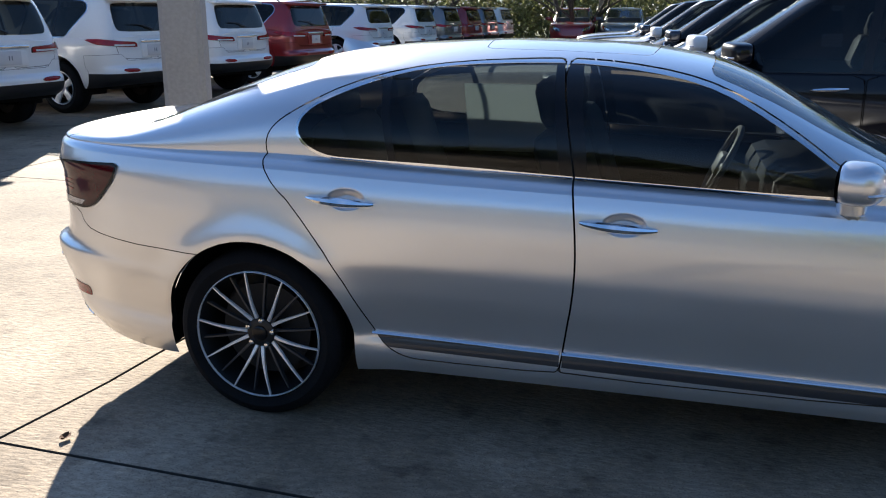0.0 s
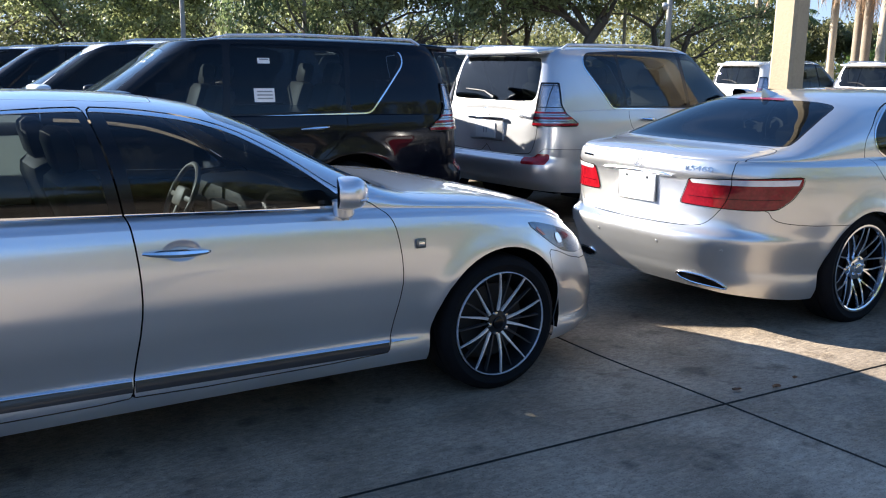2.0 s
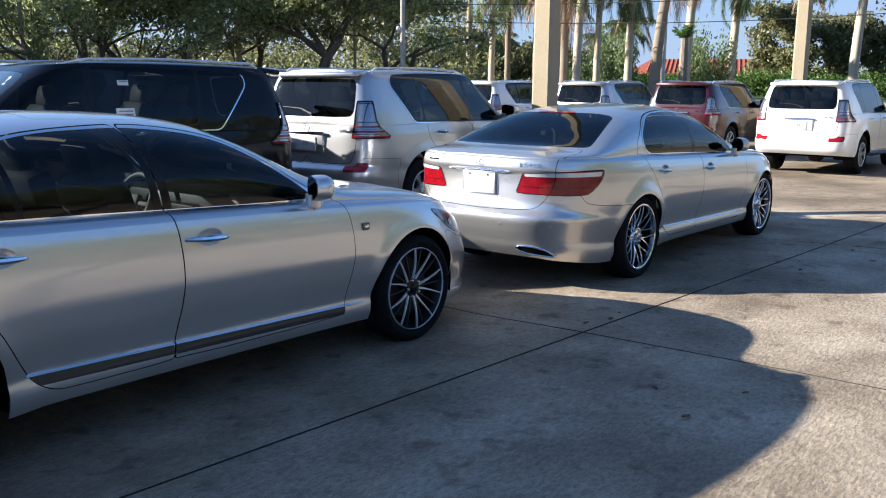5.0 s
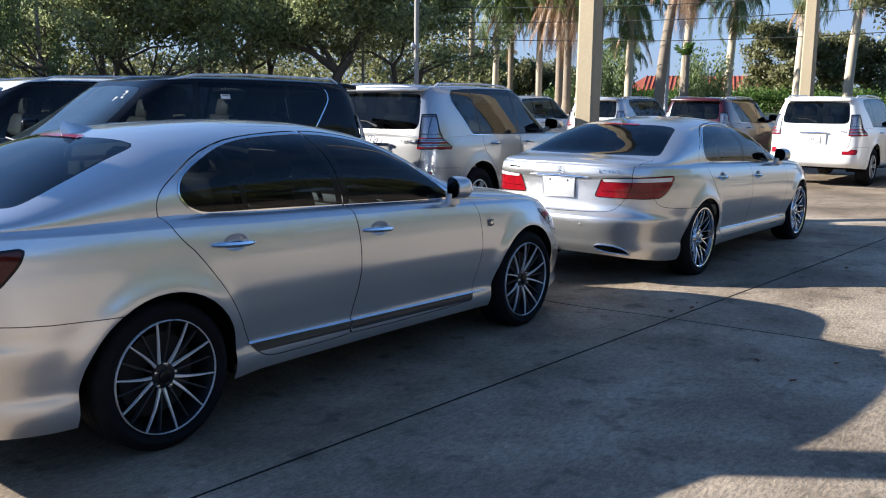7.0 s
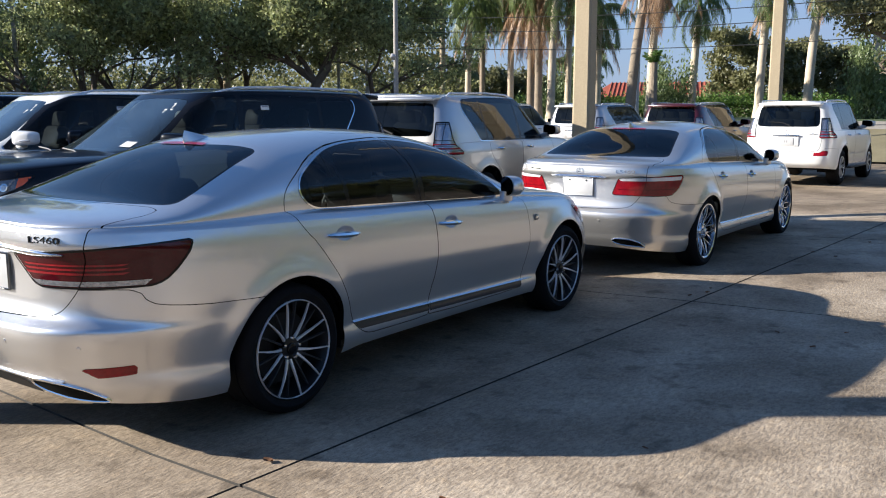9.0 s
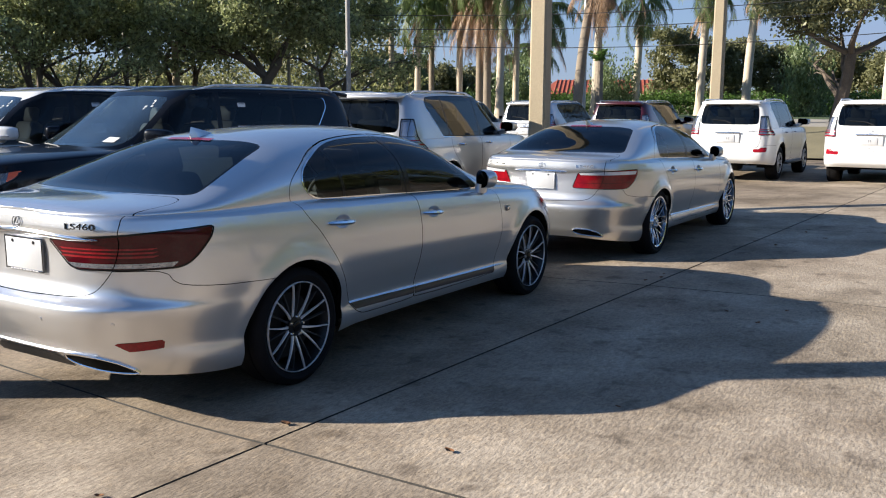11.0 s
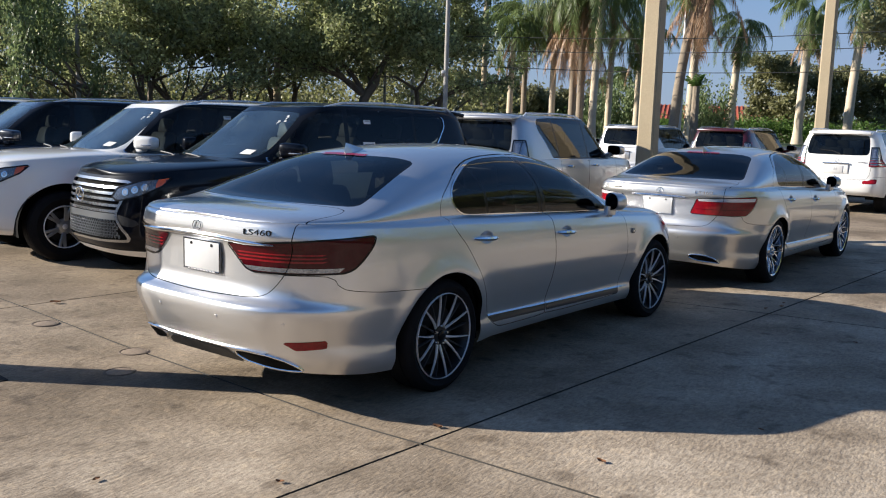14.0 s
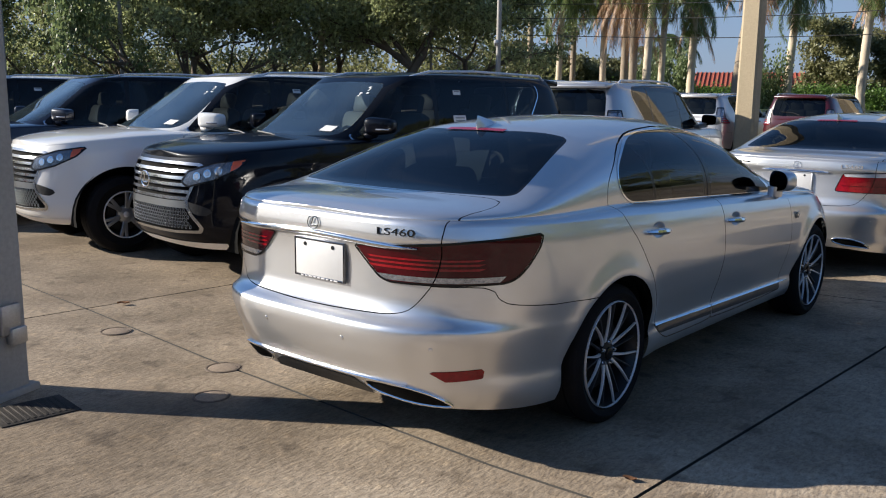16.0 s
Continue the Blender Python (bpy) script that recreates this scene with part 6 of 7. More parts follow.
def thin_pole(name, x, y, r, h, mat, label, extra=None):
    ob = tagged(new(name), label, "pole")
    ob.matrix_world = pose(x, y, 0)
    bm = bmesh.new()
    tube(bm, [(0, 0, -0.1), (0, 0, h * 0.5), (0, 0, h)], [r, r * 0.9, r * 0.75], 10)
    part("shaft", bm, mat, ob)
    bm = bmesh.new()
    if extra == "camera":
        tube(bm, [(0, 0, 3.62), (-0.30, -0.12, 3.66)], 0.03, 6)
        block(bm, (0.34, 0.15, 0.15), (0, 0, 0), 0.04, Matrix.Translation((-0.42, -0.2, 3.58)) @ Matrix.Rotation(radians(35), 4, "Z") @ Matrix.Rotation(radians(18), 4, "Y"))
        part("security_camera", bm, PLATE, ob, "white security camera on an arm")
    elif extra == "arm":
        tube(bm, [(0, 0, h - 0.05), (-0.9, 0.1, h + 0.05)], 0.05, 8)
        block(bm, (0.55, 0.2, 0.10), (-1.1, 0.12, h + 0.04), 0.03)
        part("lamp_head", bm, STEEL, ob)
    else:
        lathe(bm, [(h, 0.0), (h + 0.02, r * 0.8), (h - 0.03, r * 0.85)], 10, "z")
        part("pole_cap", bm, mat, ob)
    return ob


FAR_EYE = (-4.18, -4.17)                                # the bearings of far things start here


def bearing(az, d, eye=(-3.7, -4.2)):
    return eye[0] + d * math.cos(radians(az)), eye[1] + d * math.sin(radians(az))


thin_pole("camera_pole", *bearing(37.8, 33.5, FAR_EYE), 0.095, 9.0, COLUMN_GREY, "grey steel pole with a white security camera", "camera")
for az, d, r, h, mat, extra, words in ((35.3, 58, 0.20, 14, COLUMN, None, "pale round utility pole"), (41.7, 45, 0.08, 8, COLUMN_GREY, None, "thin concrete pole among the trees"), (39.9, 46, 0.12, 8, STEEL, None, "steel pole among the trees"),
                                       (48.54, 43, 0.20, 4.6, COLUMN, None, "pale concrete pole among the trees"), (51.41, 43, 0.13, 7, COLUMN_GREY, None, "thin concrete pole among the trees"), (60.26, 41, 0.10, 7, COLUMN_GREY, None, "thin concrete pole among the trees"),
                                       (22.9, 40, 0.10, 11, STEEL, None, "slim steel pole beside the palms"), (66.5, 36, 0.10, 5.9, COLUMN_GREY, "arm", "street lamp on a concrete pole")):
    thin_pole("utility_pole", *bearing(az, d, FAR_EYE), r, h, mat, words, extra)
thin_pole("utility_pole", -2.1, 42, 0.14, 8, COLUMN_GREY, "concrete pole beyond the far cars")


def drain(x, y, r, label, square=False):
    """A flush cast cover in a ring."""
    ob = tagged(new("drain_cover"), label, "drain cover")
    ob.matrix_world = pose(x, y, ground_height(y) + 0.001, 0, 0, -6)
    bm = bmesh.new()
    if square:
        block(bm, (0.38, 0.30, 0.012), (0, 0, 0.001), 0.004)
        part("frame", bm, IRON, ob)
        for k in range(11):
            bm = bmesh.new()
            block(bm, (0.016, 0.25, 0.006), (-0.15 + k * 0.030, 0, 0.007), 0.002, seg=1)
            part("bar", bm, IRON, ob)
    else:
        lathe(bm, [(0.0, 0.0), (0.004, 0.0), (0.004, r - 0.02), (0.002, r - 0.015)], 32, "z")
        part("cover", bm, STAIN, ob)
        bm = bmesh.new()
        lathe(bm, [(0.0, r - 0.012), (0.005, r - 0.010), (0.005, r), (0.0, r + 0.004)], 32, "z")
        part("ring", bm, STAIN_DARK, ob)
    return ob


drain(-0.72, 1.25, 0.10, "rusty round clean-out cover set in the concrete")
drain(-0.74, 2.41, 0.10, "rusty round clean-out cover set in the concrete")
drain(-1.07, 0.87, 0.095, "rusty round clean-out cover set in the concrete")
drain(-1.79, 1.36, 0.2, "cast iron storm grate beside the light pole", True)

# dry leaves and crumbs on the concrete
LEAF_DRY = material("dry_leaf", (0.16, 0.07, 0.025), 0.85, 0.0, 0.4, 20.0, 120.0, 0.2, random_tint=0.5)
rnd = random.Random(4)


def dry_leaf(x, y, s):
    bm = bmesh.new()
    a = rnd.uniform(0, 6.28)
    n = 7
    top = []
    for k in range(n):
        t = k / (n - 1)
        w = s * 0.34 * math.sin(math.pi * min(0.98, t * 0.9 + 0.06))
        zc = 0.006 + s * 0.22 * (t - 0.5) ** 2 + rnd.uniform(0, 0.1) * s
        top.append([bm.verts.new((s * (t - 0.5), o * w, zc + abs(o) * s * 0.12)) for o in (-1, 0, 1)])
    for q0, q1 in zip(top, top[1:]):
        for k in range(2):
            bm.faces.new((q0[k], q0[k + 1], q1[k + 1], q1[k]))
    ob = part("dry_leaf", bm, LEAF_DRY, None)
    ob.matrix_world = pose(x, y, ground_height(y), 0, 0, math.degrees(a))
    return tagged(ob, "curled brown dry leaf on the concrete", "leaf", "dry leaves on the lot")


for x, y, s in ((-0.53, -2.26, 0.05), (-0.6, -1.34, 0.06), (-1.62, -1.26, 0.04), (-0.32, 3.04, 0.09), (3.9, -1.62, 0.05), (4.1, -1.70, 0.06), (4.3, -1.66, 0.04), (2.6, -2.9, 0.05), (3.1, -3.0, 0.04), (2.9, -2.6, 0.04), (6.6, -2.2, 0.06), (7.4, -2.6, 0.05), (7.9, -2.3, 0.06), (6.9, -1.9, 0.04), (-1.3, -3.0, 0.04), (0.4, -2.7, 0.03), (-2.1, -0.6, 0.04)):
    dry_leaf(x, y, s)


# ---- planting ----
def leaf_material(name, color, through=0.35, tint=0.35):
    m = material(name, color, 0.45, 0.0, 0.2, 0.6, 12.0, 0.0, spec=0.45, random_tint=tint, island=True)
    n, l = m.node_tree.nodes, m.node_tree.links
    b = n["Principled BSDF"]
    tr, mix = n.new("ShaderNodeBsdfTranslucent"), n.new("ShaderNodeMixShader")
    l.new(b.inputs["Base Color"].links[0].from_socket, tr.inputs["Color"])
    mix.inputs[0].default_value = through
    l.new(b.outputs[0], mix.inputs[1])
    l.new(tr.outputs[0], mix.inputs[2])
    l.new(mix.outputs[0], n["Material Output"].inputs["Surface"])
    return m


OAK_LEAF = leaf_material("oak_leaf", (0.31, 0.34, 0.155), 0.5, 0.6)
WEEPING_LEAF = leaf_material("weeping_leaf", (0.19, 0.24, 0.10), 0.45)
# far leaf with shade put into its colour, so reflected woods stay dim
BACK_LEAF = leaf_material("darkened_leaf", (0.075, 0.095, 0.045), 0.25)
FAR_LEAF = leaf_material("far_leaf", (0.20, 0.20, 0.09), 0.4)
SHRUB_LEAF = leaf_material("shrub_leaf", (0.22, 0.23, 0.09), 0.5, 0.5)
HEDGE_LEAF = leaf_material("hedge_leaf", (0.12, 0.20, 0.04), 0.45)
PALM_LEAF = leaf_material("palm_leaf", (0.145, 0.19, 0.062), 0.45)
DEAD_FROND = leaf_material("dead_frond", (0.33, 0.205, 0.11), 0.3)
BARK = material("bark", (0.12, 0.095, 0.07), 0.95, 0.0, 0.35, 3.0, 22.0, 0.6)
PALM_BARK = material("palm_bark", (0.55, 0.465, 0.345), 0.9, 0.0, 0.2, 2.0, 18.0, 0.4)
DARK_PALM = material("rough_palm_bark", (0.26, 0.215, 0.16), 0.95, 0.0, 0.3, 3.0, 22.0, 0.6)
npr = np.random.RandomState(11)


def leaves(name, centres, spread, per, size, mat, parent, long=1.7, hang=0.0):
    """Many small four-cornered leaves in clumps round the given centres; one mesh of stuff."""
    c = np.repeat(np.asarray(centres, float), per, axis=0)
    n = len(c)
    p = c + npr.normal(0, 1, (n, 3)) * np.asarray(spread)
    d = npr.normal(0, 1, (n, 3))
    d[:, 2] -= hang
    d /= np.linalg.norm(d, axis=1, keepdims=True)
    e = np.cross(d, npr.normal(0, 1, (n, 3)))
    e /= np.linalg.norm(e, axis=1, keepdims=True)
    s = size * npr.uniform(0.6, 1.35, (n, 1))
    V = np.stack([p - d * s * long / 2, p + e * s * 0.42, p + d * s * long / 2, p - e * s * 0.42], 1).reshape(-1, 3)
    F = np.arange(4 * n).reshape(-1, 4)
    me = bpy.data.meshes.new(name)
    me.from_pydata(V.tolist(), [], F.tolist())
    ob = link(name, me, mat, parent)
    ob["kind"] = "stuff"
    return ob


def limb(bm, start, way, length, r0, r1, sag=0.0):
    """One crooked limb; returns its points."""
    pts, way = [Vector(start)], Vector(way).normalized()
    for k in range(4):
        way = (way + Vector(npr.normal(0, 0.16, 3)) + Vector((0, 0, sag))).normalized()
        pts.append(pts[-1] + way * length / 4)
    tube(bm, pts, [r0 + (r1 - r0) * k / 4 for k in range(5)], 6)
    return pts


def broad_tree(x, y, crown_z, radius, height, label, mat=OAK_LEAF, stems=1, lobes=15, per=72, leaf=0.118, hang=0.0):
    """A trunk or several stems with crooked limbs, and a crown of lobes, each a shell of leafy twigs with gaps between."""
    ob = tagged(new("tree"), label, "tree", "trees behind the lot")
    ob.matrix_world = pose(x, y, -0.05)
    half = (height - crown_z) / 2
    middle = crown_z + half
    bm = bmesh.new()
    r0 = (0.030 if stems == 1 else 0.017) * height
    ends = []
    for k in range(stems):
        a = 6.28 * k / stems + npr.uniform(0, 1)
        out = Vector((math.cos(a), math.sin(a), 0)) * (0.0 if stems == 1 else npr.uniform(0.35, 0.65))
        trunk = limb(bm, out * 0.2, out + Vector((0, 0, 1)), crown_z * npr.uniform(0.85, 1.05), r0, r0 * 0.72)
        for b in range(6 if stems == 1 else 4):
            a2 = a + npr.uniform(-1.4, 1.4) if stems > 1 else npr.uniform(0, 6.28)
            o = trunk[npr.randint(2, 5)]
            main = limb(bm, o, (math.cos(a2), math.sin(a2), npr.uniform(0.35, 1.1)), radius * npr.uniform(0.6, 0.95), r0 * 0.5, r0 * 0.16, 0.03)
            for c in range(2):
                a3 = a2 + npr.uniform(-1.0, 1.0)
                twig = limb(bm, main[npr.randint(2, 5)], (math.cos(a3), math.sin(a3), npr.uniform(0.0, 1.0)), radius * npr.uniform(0.25, 0.5), r0 * 0.18, r0 * 0.05)
                ends += [twig[2], twig[4]]
            ends.append(main[4])
    part("trunk", bm, BARK, ob)
    cen = [np.array(p) for p in ends if p.z > crown_z * 0.8]
    for k in range(lobes):
        v = npr.normal(0, 1, 3)
        v /= np.linalg.norm(v)
        q = v * npr.uniform(0.35, 0.80) ** 0.6 * np.array([radius, radius, half]) + np.array([0, 0, middle])
        lr = radius * npr.uniform(0.26, 0.42)
        for c in range(int(16 * (lr / 1.2) ** 2) + 6):
            u = npr.normal(0, 1, 3)
            u /= np.linalg.norm(u)
            p = q + u * lr * np.array([1, 1, 0.72]) * npr.uniform(0.72, 1.05)
            if p[2] > crown_z - 0.5:
                cen.append(p)
    leaves("crown", cen, (0.27, 0.27, 0.20) if not hang else (0.16, 0.16, 0.85), per, leaf, mat, ob, hang=hang)
    return ob


def frond(V, F, base, az, rise, length, bend, leaf=0.55, width=0.030, pairs=38, hang=0.8):
    """A feather palm frond: a rib that arches over, with narrow leaflets that hang from both sides."""
    d, up = np.array([math.cos(az), math.sin(az), 0.0]), np.array([0.0, 0.0, 1.0])
    side = np.array([-d[1], d[0], 0.0])
    n = 12
    pts, fwd, p = [np.array(base, float)], [], np.array(base, float)
    for k in range(n):
        th = rise - bend * ((k + 0.5) / n) ** 0.8
        w = d * math.cos(th) + up * math.sin(th)
        fwd.append(w)
        p = p + w * length / n
        pts.append(p)

    def quad(*vs):
        F.append(tuple(range(len(V), len(V) + len(vs))))
        V.extend(tuple(v) for v in vs)

    for k in range(n):
        w0, w1 = side * 0.028 * (1 - k / n) + side * 0.006, side * 0.028 * (1 - (k + 1) / n) + side * 0.006
        quad(pts[k] - w0, pts[k] + w0, pts[k + 1] + w1, pts[k + 1] - w1)
    for k in range(pairs):
        t = 0.14 + 0.86 * (k + npr.uniform(0, 0.6)) / pairs
        i = min(n - 1, int(t * n))
        o = pts[i] + (pts[i + 1] - pts[i]) * (t * n - i)
        ln = leaf * (0.5 + 0.75 * math.sin(math.pi * min(1.0, 0.12 + 0.80 * t))) * npr.uniform(0.7, 1.15)
        for s in (1, -1):
            w = side * s * npr.uniform(0.45, 0.9) + fwd[i] * 0.5 - up * npr.uniform(0.4, 1.3) * hang
            w /= np.linalg.norm(w)
            m = o + w * ln * 0.5
            e = m + (w - up * 0.55 * hang) * ln * 0.45
            c = fwd[i] * width
            quad(o - c * 0.6, o + c * 0.6, m + c, m - c)
            quad(m - c, m + c, e + c * 0.15, e - c * 0.15)


def leaf_mesh(name, V, F, mat, parent, label=""):
    me = bpy.data.meshes.new(name)
    me.from_pydata(V, [], F)
    return link(name, me, mat, parent, label)


def bank_height(x):
    return float(np.interp(x, [27.5, 33, 40, 160], [0, 0.95, 1.22, 1.3]))


def palm(x, y, h, label, lean=(0, 0), fronds=20, length=2.6, dead=4, bark=PALM_BARK, r=0.20, bend=1.9, leaf=0.62, skirt=1.0):
    """trunk with leaf scars > crown shaft, arching crown, hanging dead fronds. h: the height of the crown's foot above the lot."""
    z0 = bank_height(x) * (y < 28) - 0.05
    ob = tagged(new("palm_tree"), label, "palm", "palms along the road")
    ob.matrix_world = pose(x, y, z0)
    h = h - z0
    bm = bmesh.new()
    steps = 26
    pts = [(lean[0] * t * t, lean[1] * t * t, h * t) for t in np.linspace(0, 1, steps)]
    tube(bm, pts, [r * (1.45 - 0.4 * min(1, k / 3) - 0.22 * k / steps + (0.035 if k % 2 else 0.0)) for k in range(steps)], 12)
    part("trunk", bm, bark, ob)
    top = Vector(pts[-1])
    bm = bmesh.new()
    tube(bm, [top, top + Vector((0, 0, 0.45)), top + Vector((0, 0, 0.9))], [r * 0.80, r * 0.66, r * 0.25], 10)
    part("crownshaft", bm, HEDGE_LEAF, ob, "smooth green crown shaft")
    V, F = [], []
    for k in range(fronds):
        up = npr.uniform(0.0, 1.0)
        frond(V, F, top + Vector((0, 0, 0.4 + 0.4 * up)), 2.4 * k + npr.uniform(-0.25, 0.25), -0.35 + 1.65 * up, length * npr.uniform(0.85, 1.12), bend * npr.uniform(0.75, 1.25), leaf)
    leaf_mesh("crown", V, F, PALM_LEAF, ob)
    if dead:
        V, F = [], []
        for k in range(dead):
            frond(V, F, top + Vector((0, 0, npr.uniform(-0.6, 0.35))), npr.uniform(0, 6.28), npr.uniform(-1.3, -0.75), length * skirt * npr.uniform(0.6, 1.15), npr.uniform(0.25, 0.65), 0.50, 0.030, 30, 1.3)
        leaf_mesh("dead_fronds", V, F, DEAD_FROND, ob, "hanging brown fronds")
    return ob


# oaks over the far side of the lot
for az, d, cz, rad, hh, st, words in ((56.2, 40, 4.0, 4.0, 8.6, 4, "live oak with several stems and dark foliage"), (52.6, 43, 4.0, 4.2, 9.0, 3, "live oak with several stems and dark foliage"), (48.3, 46, 4.2, 4.4, 9.6, 2, "live oak with forked trunk and dark foliage"),
                                      (44.1, 39, 4.2, 4.3, 8.8, 1, "dense dark live oak with a thick trunk"), (39.2, 43, 3.9, 3.5, 9.0, 2, "live oak with forked trunk and dark foliage"), (60.5, 50, 4.0, 4.2, 9.6, 3, "live oak with several stems and dark foliage"),
                                      (66.5, 44, 3.4, 4.2, 8.0, 3, "live oak with several stems and dark foliage"), (72, 44, 3.2, 4.2, 7.5, 3, "live oak with several stems and dark foliage"), (80, 44, 3.2, 4.4, 7.5, 3, "live oak with several stems and dark foliage"),
                                      (89, 44, 3.2, 4.4, 7.8, 3, "live oak with several stems and dark foliage"), (98, 46, 3.2, 4.4, 7.8, 3, "live oak with several stems and dark foliage"), (8.2, 41, 4.6, 3.3, 10.0, 1, "broad-leaved tree by the road")):
    broad_tree(*bearing(az, d, FAR_EYE), cz, rad, hh, words, OAK_LEAF if az > 30 else FAR_LEAF, st, 15 if st == 1 else 9)
broad_tree(*bearing(62.3, 36, FAR_EYE), 3.0, 1.5, 8.4, "weeping tree with light green hanging foliage", WEEPING_LEAF, 2, 9, 95, 0.10, 2.5)
# large oaks on the near side of the street, seen only as reflections in the glass and paint
for az, d, hh in ((297, 30, 11.0), (310, 27, 12.0), (323, 29, 11.5), (337, 32, 11.0)):
    broad_tree(*bearing(az, d), 3.4, 5.0, hh, "large live oak on the near side of the street", OAK_LEAF, 2, 16)
# bushy trees further back
for az, d, cz, rad, hh in ((29.5, 76, 1.8, 3.6, 5.0), (17.5, 70, 2.2, 2.5, 8.0), (14.4, 74, 2.4, 2.8, 7.6), (11.4, 76, 2.4, 2.8, 7.0), (8.0, 76, 2.2, 3.0, 6.4), (4, 72, 2.6, 3.4, 7.0), (33.5, 74, 2.0, 3.6, 5.2), (0, 72, 2.6, 3.4, 7.0)):
    broad_tree(*bearing(az, d, FAR_EYE), cz, rad, hh, "round leafy tree beyond the road", FAR_LEAF, 1, 12, 60, 0.17)
# low weeping trees among the palms
for az, d, cz, rad, hh in ((21.2, 62, 1.6, 1.5, 4.8), (26.6, 60, 1.6, 1.4, 4.4), (27.9, 62, 1.4, 1.2, 4.0), (9.9, 52, 1.6, 1.5, 5.2)):
    broad_tree(*bearing(az, d, FAR_EYE), cz, rad, hh, "low weeping tree with light green hanging foliage", WEEPING_LEAF, 1, 8, 60, 0.12, 2.5)
# palms
for az, d, h, lx, ly, fr, ln, dead, bark, r, bend, skirt in (
        (33.6, 50, 6.6, 0.2, 0.0, 24, 2.9, 3, PALM_BARK, 0.17, 2.3, 1.0), (32.7, 52, 7.6, 0.3, 0.2, 24, 3.0, 4, DARK_PALM, 0.16, 2.3, 1.1), (30.9, 50, 8.8, 0.1, 0.0, 32, 4.0, 14, PALM_BARK, 0.18, 2.5, 1.1),
        (29.6, 49, 9.0, 0.0, 0.0, 24, 3.8, 30, DARK_PALM, 0.20, 2.3, 1.25), (29.1, 48, 8.6, 0.0, 0.0, 18, 3.6, 36, DARK_PALM, 0.20, 2.3, 1.3), (28.3, 47, 8.6, 0.1, -0.2, 32, 4.0, 4, PALM_BARK, 0.20, 2.5, 1.0), (27.3, 52, 8.6, 0.2, 0.0, 30, 4.0, 3, PALM_BARK, 0.18, 2.5, 1.0),
        (25.5, 54, 7.0, 0.1, 0.0, 22, 2.6, 5, PALM_BARK, 0.22, 2.2, 1.0), (23.3, 38, 8.6, 0.30, -0.95, 24, 2.9, 20, DARK_PALM, 0.20, 2.2, 1.3), (22.3, 60, 10.0, 0.1, -0.35, 24, 3.4, 16, PALM_BARK, 0.27, 2.2, 0.9),
        (19.8, 62, 8.1, 0.1, -0.25, 22, 3.1, 2, PALM_BARK, 0.26, 2.4, 0.8), (15.9, 58, 8.6, 0.1, -0.25, 22, 2.9, 5, PALM_BARK, 0.26, 2.2, 0.9), (13.2, 58, 9.0, 0.1, -0.4, 22, 3.1, 2, PALM_BARK, 0.27, 2.2, 0.8),
        (9.7, 60, 9.2, 0.2, 0.0, 22, 3.3, 2, PALM_BARK, 0.27, 2.2, 0.8), (5.5, 60, 9.2, 0.2, 0.0, 22, 3.3, 2, PALM_BARK, 0.27, 2.2, 0.8), (36.5, 70, 4.6, 0.0, 0.0, 18, 2.5, 2, PALM_BARK, 0.15, 1.8, 1.0),
        (34.4, 70, 4.2, 0.0, 0.0, 18, 2.5, 2, PALM_BARK, 0.15, 1.8, 1.0), (26.0, 72, 5.6, 0.0, 0.0, 18, 2.6, 0, PALM_BARK, 0.15, 1.8, 1.0), (27.2, 70, 4.4, 0.0, 0.0, 18, 2.4, 0, PALM_BARK, 0.15, 1.8, 1.0)):
    palm(*bearing(az, d, FAR_EYE), h, "tall palm with feathered fronds" + (" and hanging brown leaves" if dead > 5 else ""), (lx, ly), fr, ln, dead, bark, r, bend, 0.62, skirt)


def stub_palm(x, y, h):
    """A rough trunk with a short green tuft."""
    ob = tagged(new("palm_tree"), "short rough palm trunk with a green tuft", "palm", "palms along the road")
    ob.matrix_world = pose(x, y, bank_height(x) - 0.05)
    bm = bmesh.new()
    tube(bm, [(0, 0, h * k / 30) for k in range(31)], [0.17 + 0.05 * (1 - k / 30) + (0.012 if k % 2 else -0.008) + npr.uniform(-0.012, 0.012) for k in range(31)], 9)
    part("trunk", bm, DARK_PALM, ob)
    V, F = [], []
    for k in range(16):
        frond(V, F, (0, 0, h - 0.1), 2.4 * k, npr.uniform(0.7, 1.4), 0.75, 0.5, 0.22, 0.018, 18, 0.3)
    leaf_mesh("crown", V, F, HEDGE_LEAF, ob)
    return ob


stub_palm(*bearing(22.0, 45, FAR_EYE), 2.9)


# clipped hedge, undergrowth and far woods
def stuff(name, label, category, centres, spread, per, size, mat):
    ob = leaves(name, centres, spread, per, size, mat, None)
    return tagged(ob, label, category, kind="stuff")


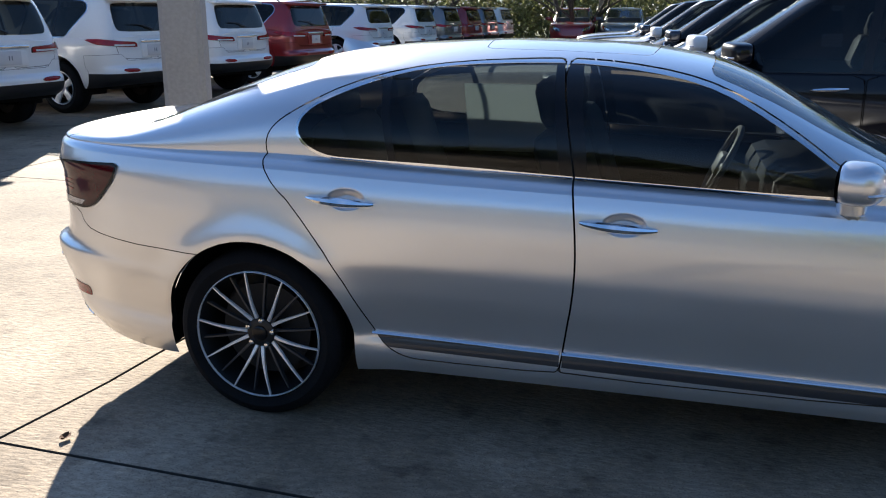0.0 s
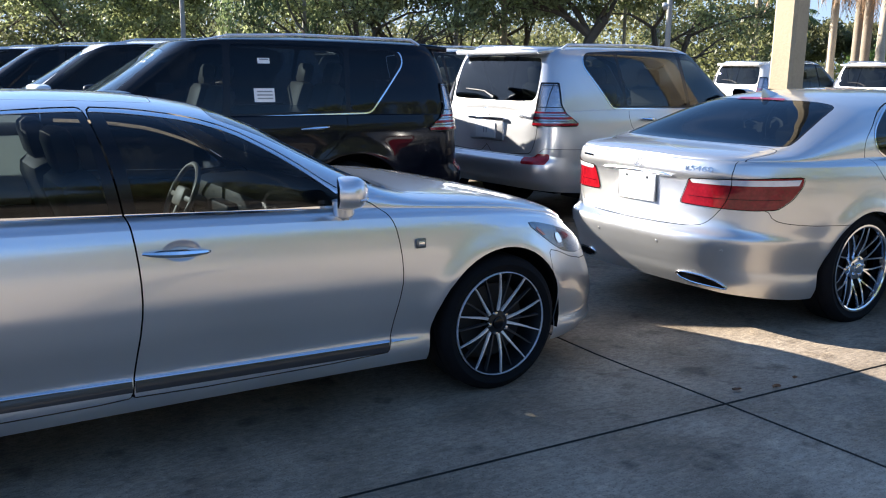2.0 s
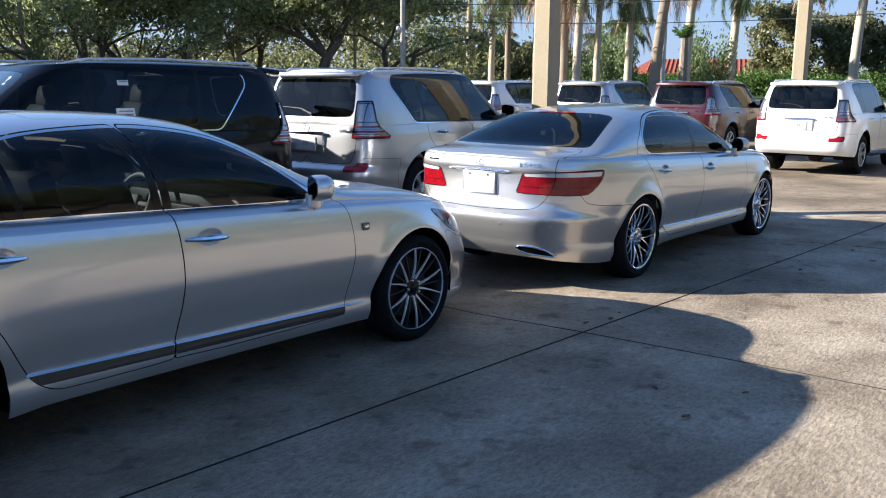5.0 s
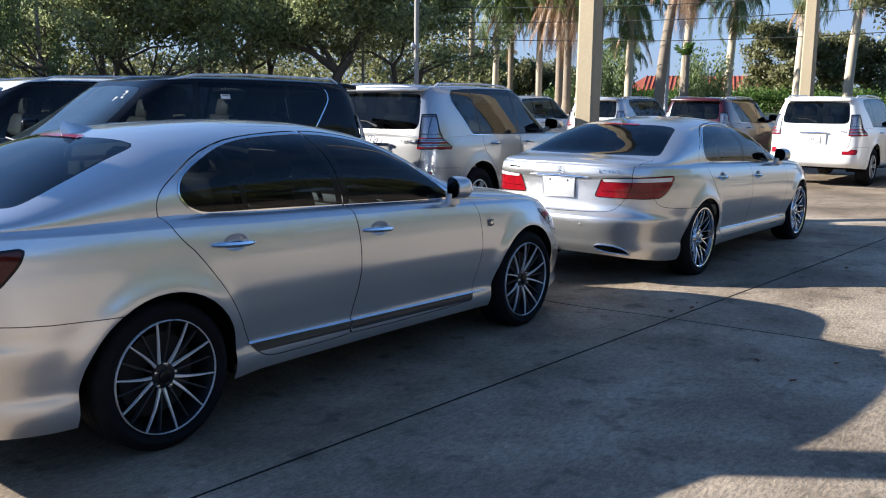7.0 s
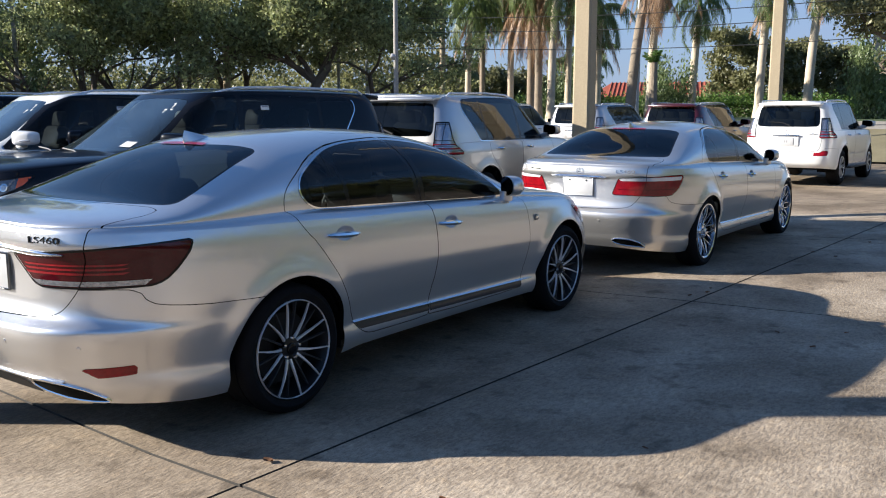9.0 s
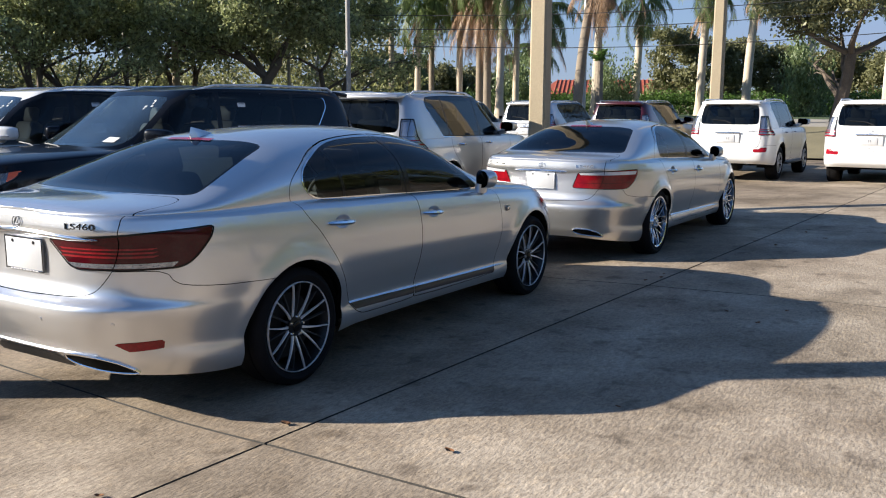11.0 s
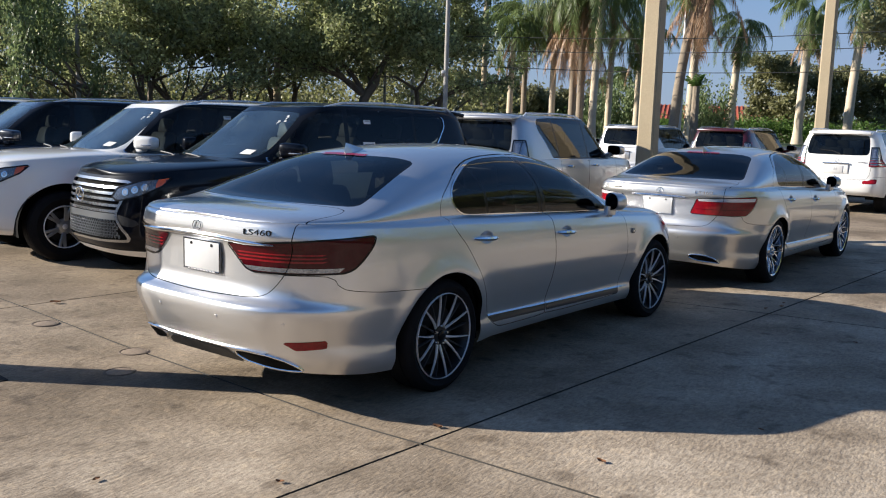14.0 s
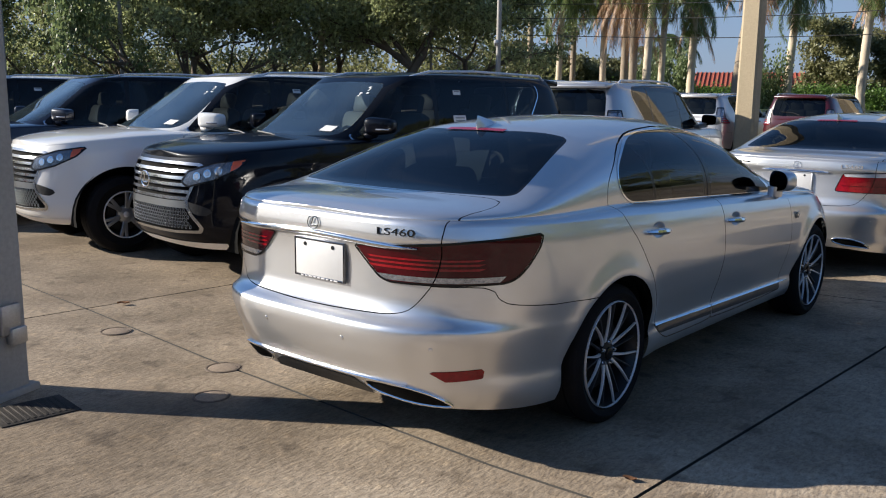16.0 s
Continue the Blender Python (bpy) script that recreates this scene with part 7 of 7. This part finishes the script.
hedge_c = [(*bearing(az, d + npr.uniform(-0.6, 0.6)), npr.uniform(1.2, 2.6)) for az in np.arange(-4, 31, 0.2) for d in (67,) for _ in range(4)]
stuff("hedge", "clipped green hedge beyond the palms", "hedge", hedge_c, (0.45, 0.45, 0.26), 60, 0.12, HEDGE_LEAF)
under_c = [(*bearing(az, npr.uniform(52, 60)), 0.2 + 3.4 * npr.uniform(0, 1) ** 1.6) for az in np.arange(34, 128, 0.4) for _ in range(4)]
stuff("undergrowth", "rough shrubs under the trees", "shrubs", under_c, (0.6, 0.6, 0.45), 55, 0.16, SHRUB_LEAF)
wood_c = [(*bearing(az, npr.uniform(56, 74)), 0.5 + (3.6 if 45 < az < 64 else 7.0) * npr.uniform(0, 1) ** 1.3) for az in np.arange(36, 150, 0.30) for _ in range(5)] + [(*bearing(az, npr.uniform(84, 98)), 0.5 + 3.4 * npr.uniform(0, 1) ** 1.2) for az in np.arange(-2, 36, 0.3) if not 17 < az < 26.5 for _ in range(3)]
stuff("far_woods", "hazy woods behind the lot", "woods", wood_c, (1.0, 1.0, 0.8), 80, 0.22, FAR_LEAF)

# road and verge beyond the kerb
bank = (-80, -40, 0, 20, 26, 34)          # the ground rises to the road and falls off again to the north


def raised(xs):
    bm = bmesh.new()
    grid = [[bm.verts.new((x, y, 0.012 + bank_height(x) * (1 if y < 30 else 0))) for y in bank] for x in xs]
    for p, q in zip(grid, grid[1:]):
        for k in range(len(bank) - 1):
            bm.faces.new((p[k], q[k], q[k + 1], p[k + 1]))
    return bm


tagged(part("verge", raised((27.5, 29, 31, 33)), material("dry_grass", (0.20, 0.175, 0.10), 0.95, 0.0, 0.35, 0.8, 30.0, 0.5), None), "strip of grass rising to the road", "grass", kind="structure")
tagged(part("road", raised((33, 36, 39)), material("pale_asphalt", (0.36, 0.33, 0.28), 0.9, 0.0, 0.15, 1.0, 40.0, 0.2), None), "pale sunlit road behind the lot", "road", kind="structure")
bm = raised((39, 44, 60, 100, 160))
vs = [bm.verts.new((x, y, 0.004)) for x, y in ((-60, 36), (160, 36), (160, 120), (-60, 120))]
bm.faces.new(vs)
tagged(part("lawn", bm, GRASS, None), "grass beyond the road and the lot", "grass", kind="structure")

# tiled-roof building beyond the road
ROOF_TILE = material("clay_tile", (0.34, 0.085, 0.045), 0.85, 0.0, 0.2, 3.0, 20.0, 0.4)
STUCCO = material("cream_stucco", (0.62, 0.53, 0.36), 0.85, 0.0, 0.08, 0.8, 30.0, 0.2)


def tiled_house(az0, az1, d, eave, ridge, label):
    ob = tagged(new("house"), label, "house")
    a, b = Vector((*bearing(az0, d), 0)), Vector((*bearing(az1, d), 0))
    u = (b - a).normalized()
    v = Vector((-u.y, u.x, 0)) * (1 if Vector((-u.y, u.x, 0)).dot(a) > 0 else -1)
    ln = (b - a).length
    ob.matrix_world = Matrix.Translation(a) @ Matrix(((u.x, v.x, 0, 0), (u.y, v.y, 0, 0), (0, 0, 1, 0), (0, 0, 0, 1)))
    bm = bmesh.new()
    block(bm, (ln, 9, eave), (ln / 2, 5, eave / 2), 0.02)
    part("wall", bm, STUCCO, ob, smooth=False)
    bm = bmesh.new()
    p = [bm.verts.new(q) for q in ((-0.6, 0, eave), (ln + 0.6, 0, eave), (ln + 0.6, 10, eave), (-0.6, 10, eave), (1.2, 5, ridge), (ln - 1.2, 5, ridge))]
    for f in ((0, 1, 5, 4), (1, 2, 5), (2, 3, 4, 5), (3, 0, 4), (3, 2, 1, 0)):
        bm.faces.new([p[k] for k in f])
    roof = part("roof", bm, ROOF_TILE, ob, smooth=False)
    bm = bmesh.new()
    n = int(ln / 0.45)
    for k in range(n):
        x = 1.2 + (ln - 2.4) * k / n
        tube(bm, [(x, 0.0, eave + 0.03), (x, 5, ridge + 0.02)], 0.06, 5)
    part("tile_rib", bm, ROOF_TILE, roof, smooth=False)
    for k in range(3):
        bm = bmesh.new()
        block(bm, (1.4, 0.1, 1.1), (ln * (k + 0.7) / 3.4, 0.5, eave * 0.55), 0.02)
        part("window", bm, GLOSS_BLACK, ob)
    return ob


tiled_house(26.0, 16.4, 80, 2.95, 4.35, "low house with a red clay tile roof")

# overhead wires
WIRE = material("wire", (0.03, 0.03, 0.03), 0.7, 0.0, 0.1, 4.0, 40.0, 0.0)
for z0, z1 in ((5.1, 5.6), (5.7, 6.1), (4.4, 4.7)):
    a, b = Vector((*bearing(37, 40), z0)), Vector((*bearing(-4, 36), z1))
    bm = bmesh.new()
    tube(bm, [a.lerp(b, t) - Vector((0, 0, 0.5 * math.sin(math.pi * t))) for t in np.linspace(0, 1, 25)], 0.016, 5)
    tagged(part("overhead_wire", bm, WIRE, None), "black overhead wire along the road", "wire", "overhead wires")

# unseen woods added on the other sides, behind the viewer, darkened for reflections
back_c = [(*bearing(az, npr.uniform(56, 70)), 0.5 + 10.0 * npr.uniform(0, 1) ** 1.1 * (0.75 + 0.25 * math.sin(az * 0.31))) for az in np.arange(150, 340, 0.6) for _ in range(7)]
stuff("far_woods", "added unseen woods on the far side of the street, darkened", "woods", back_c, (1.3, 1.3, 0.9), 40, 0.5, BACK_LEAF)
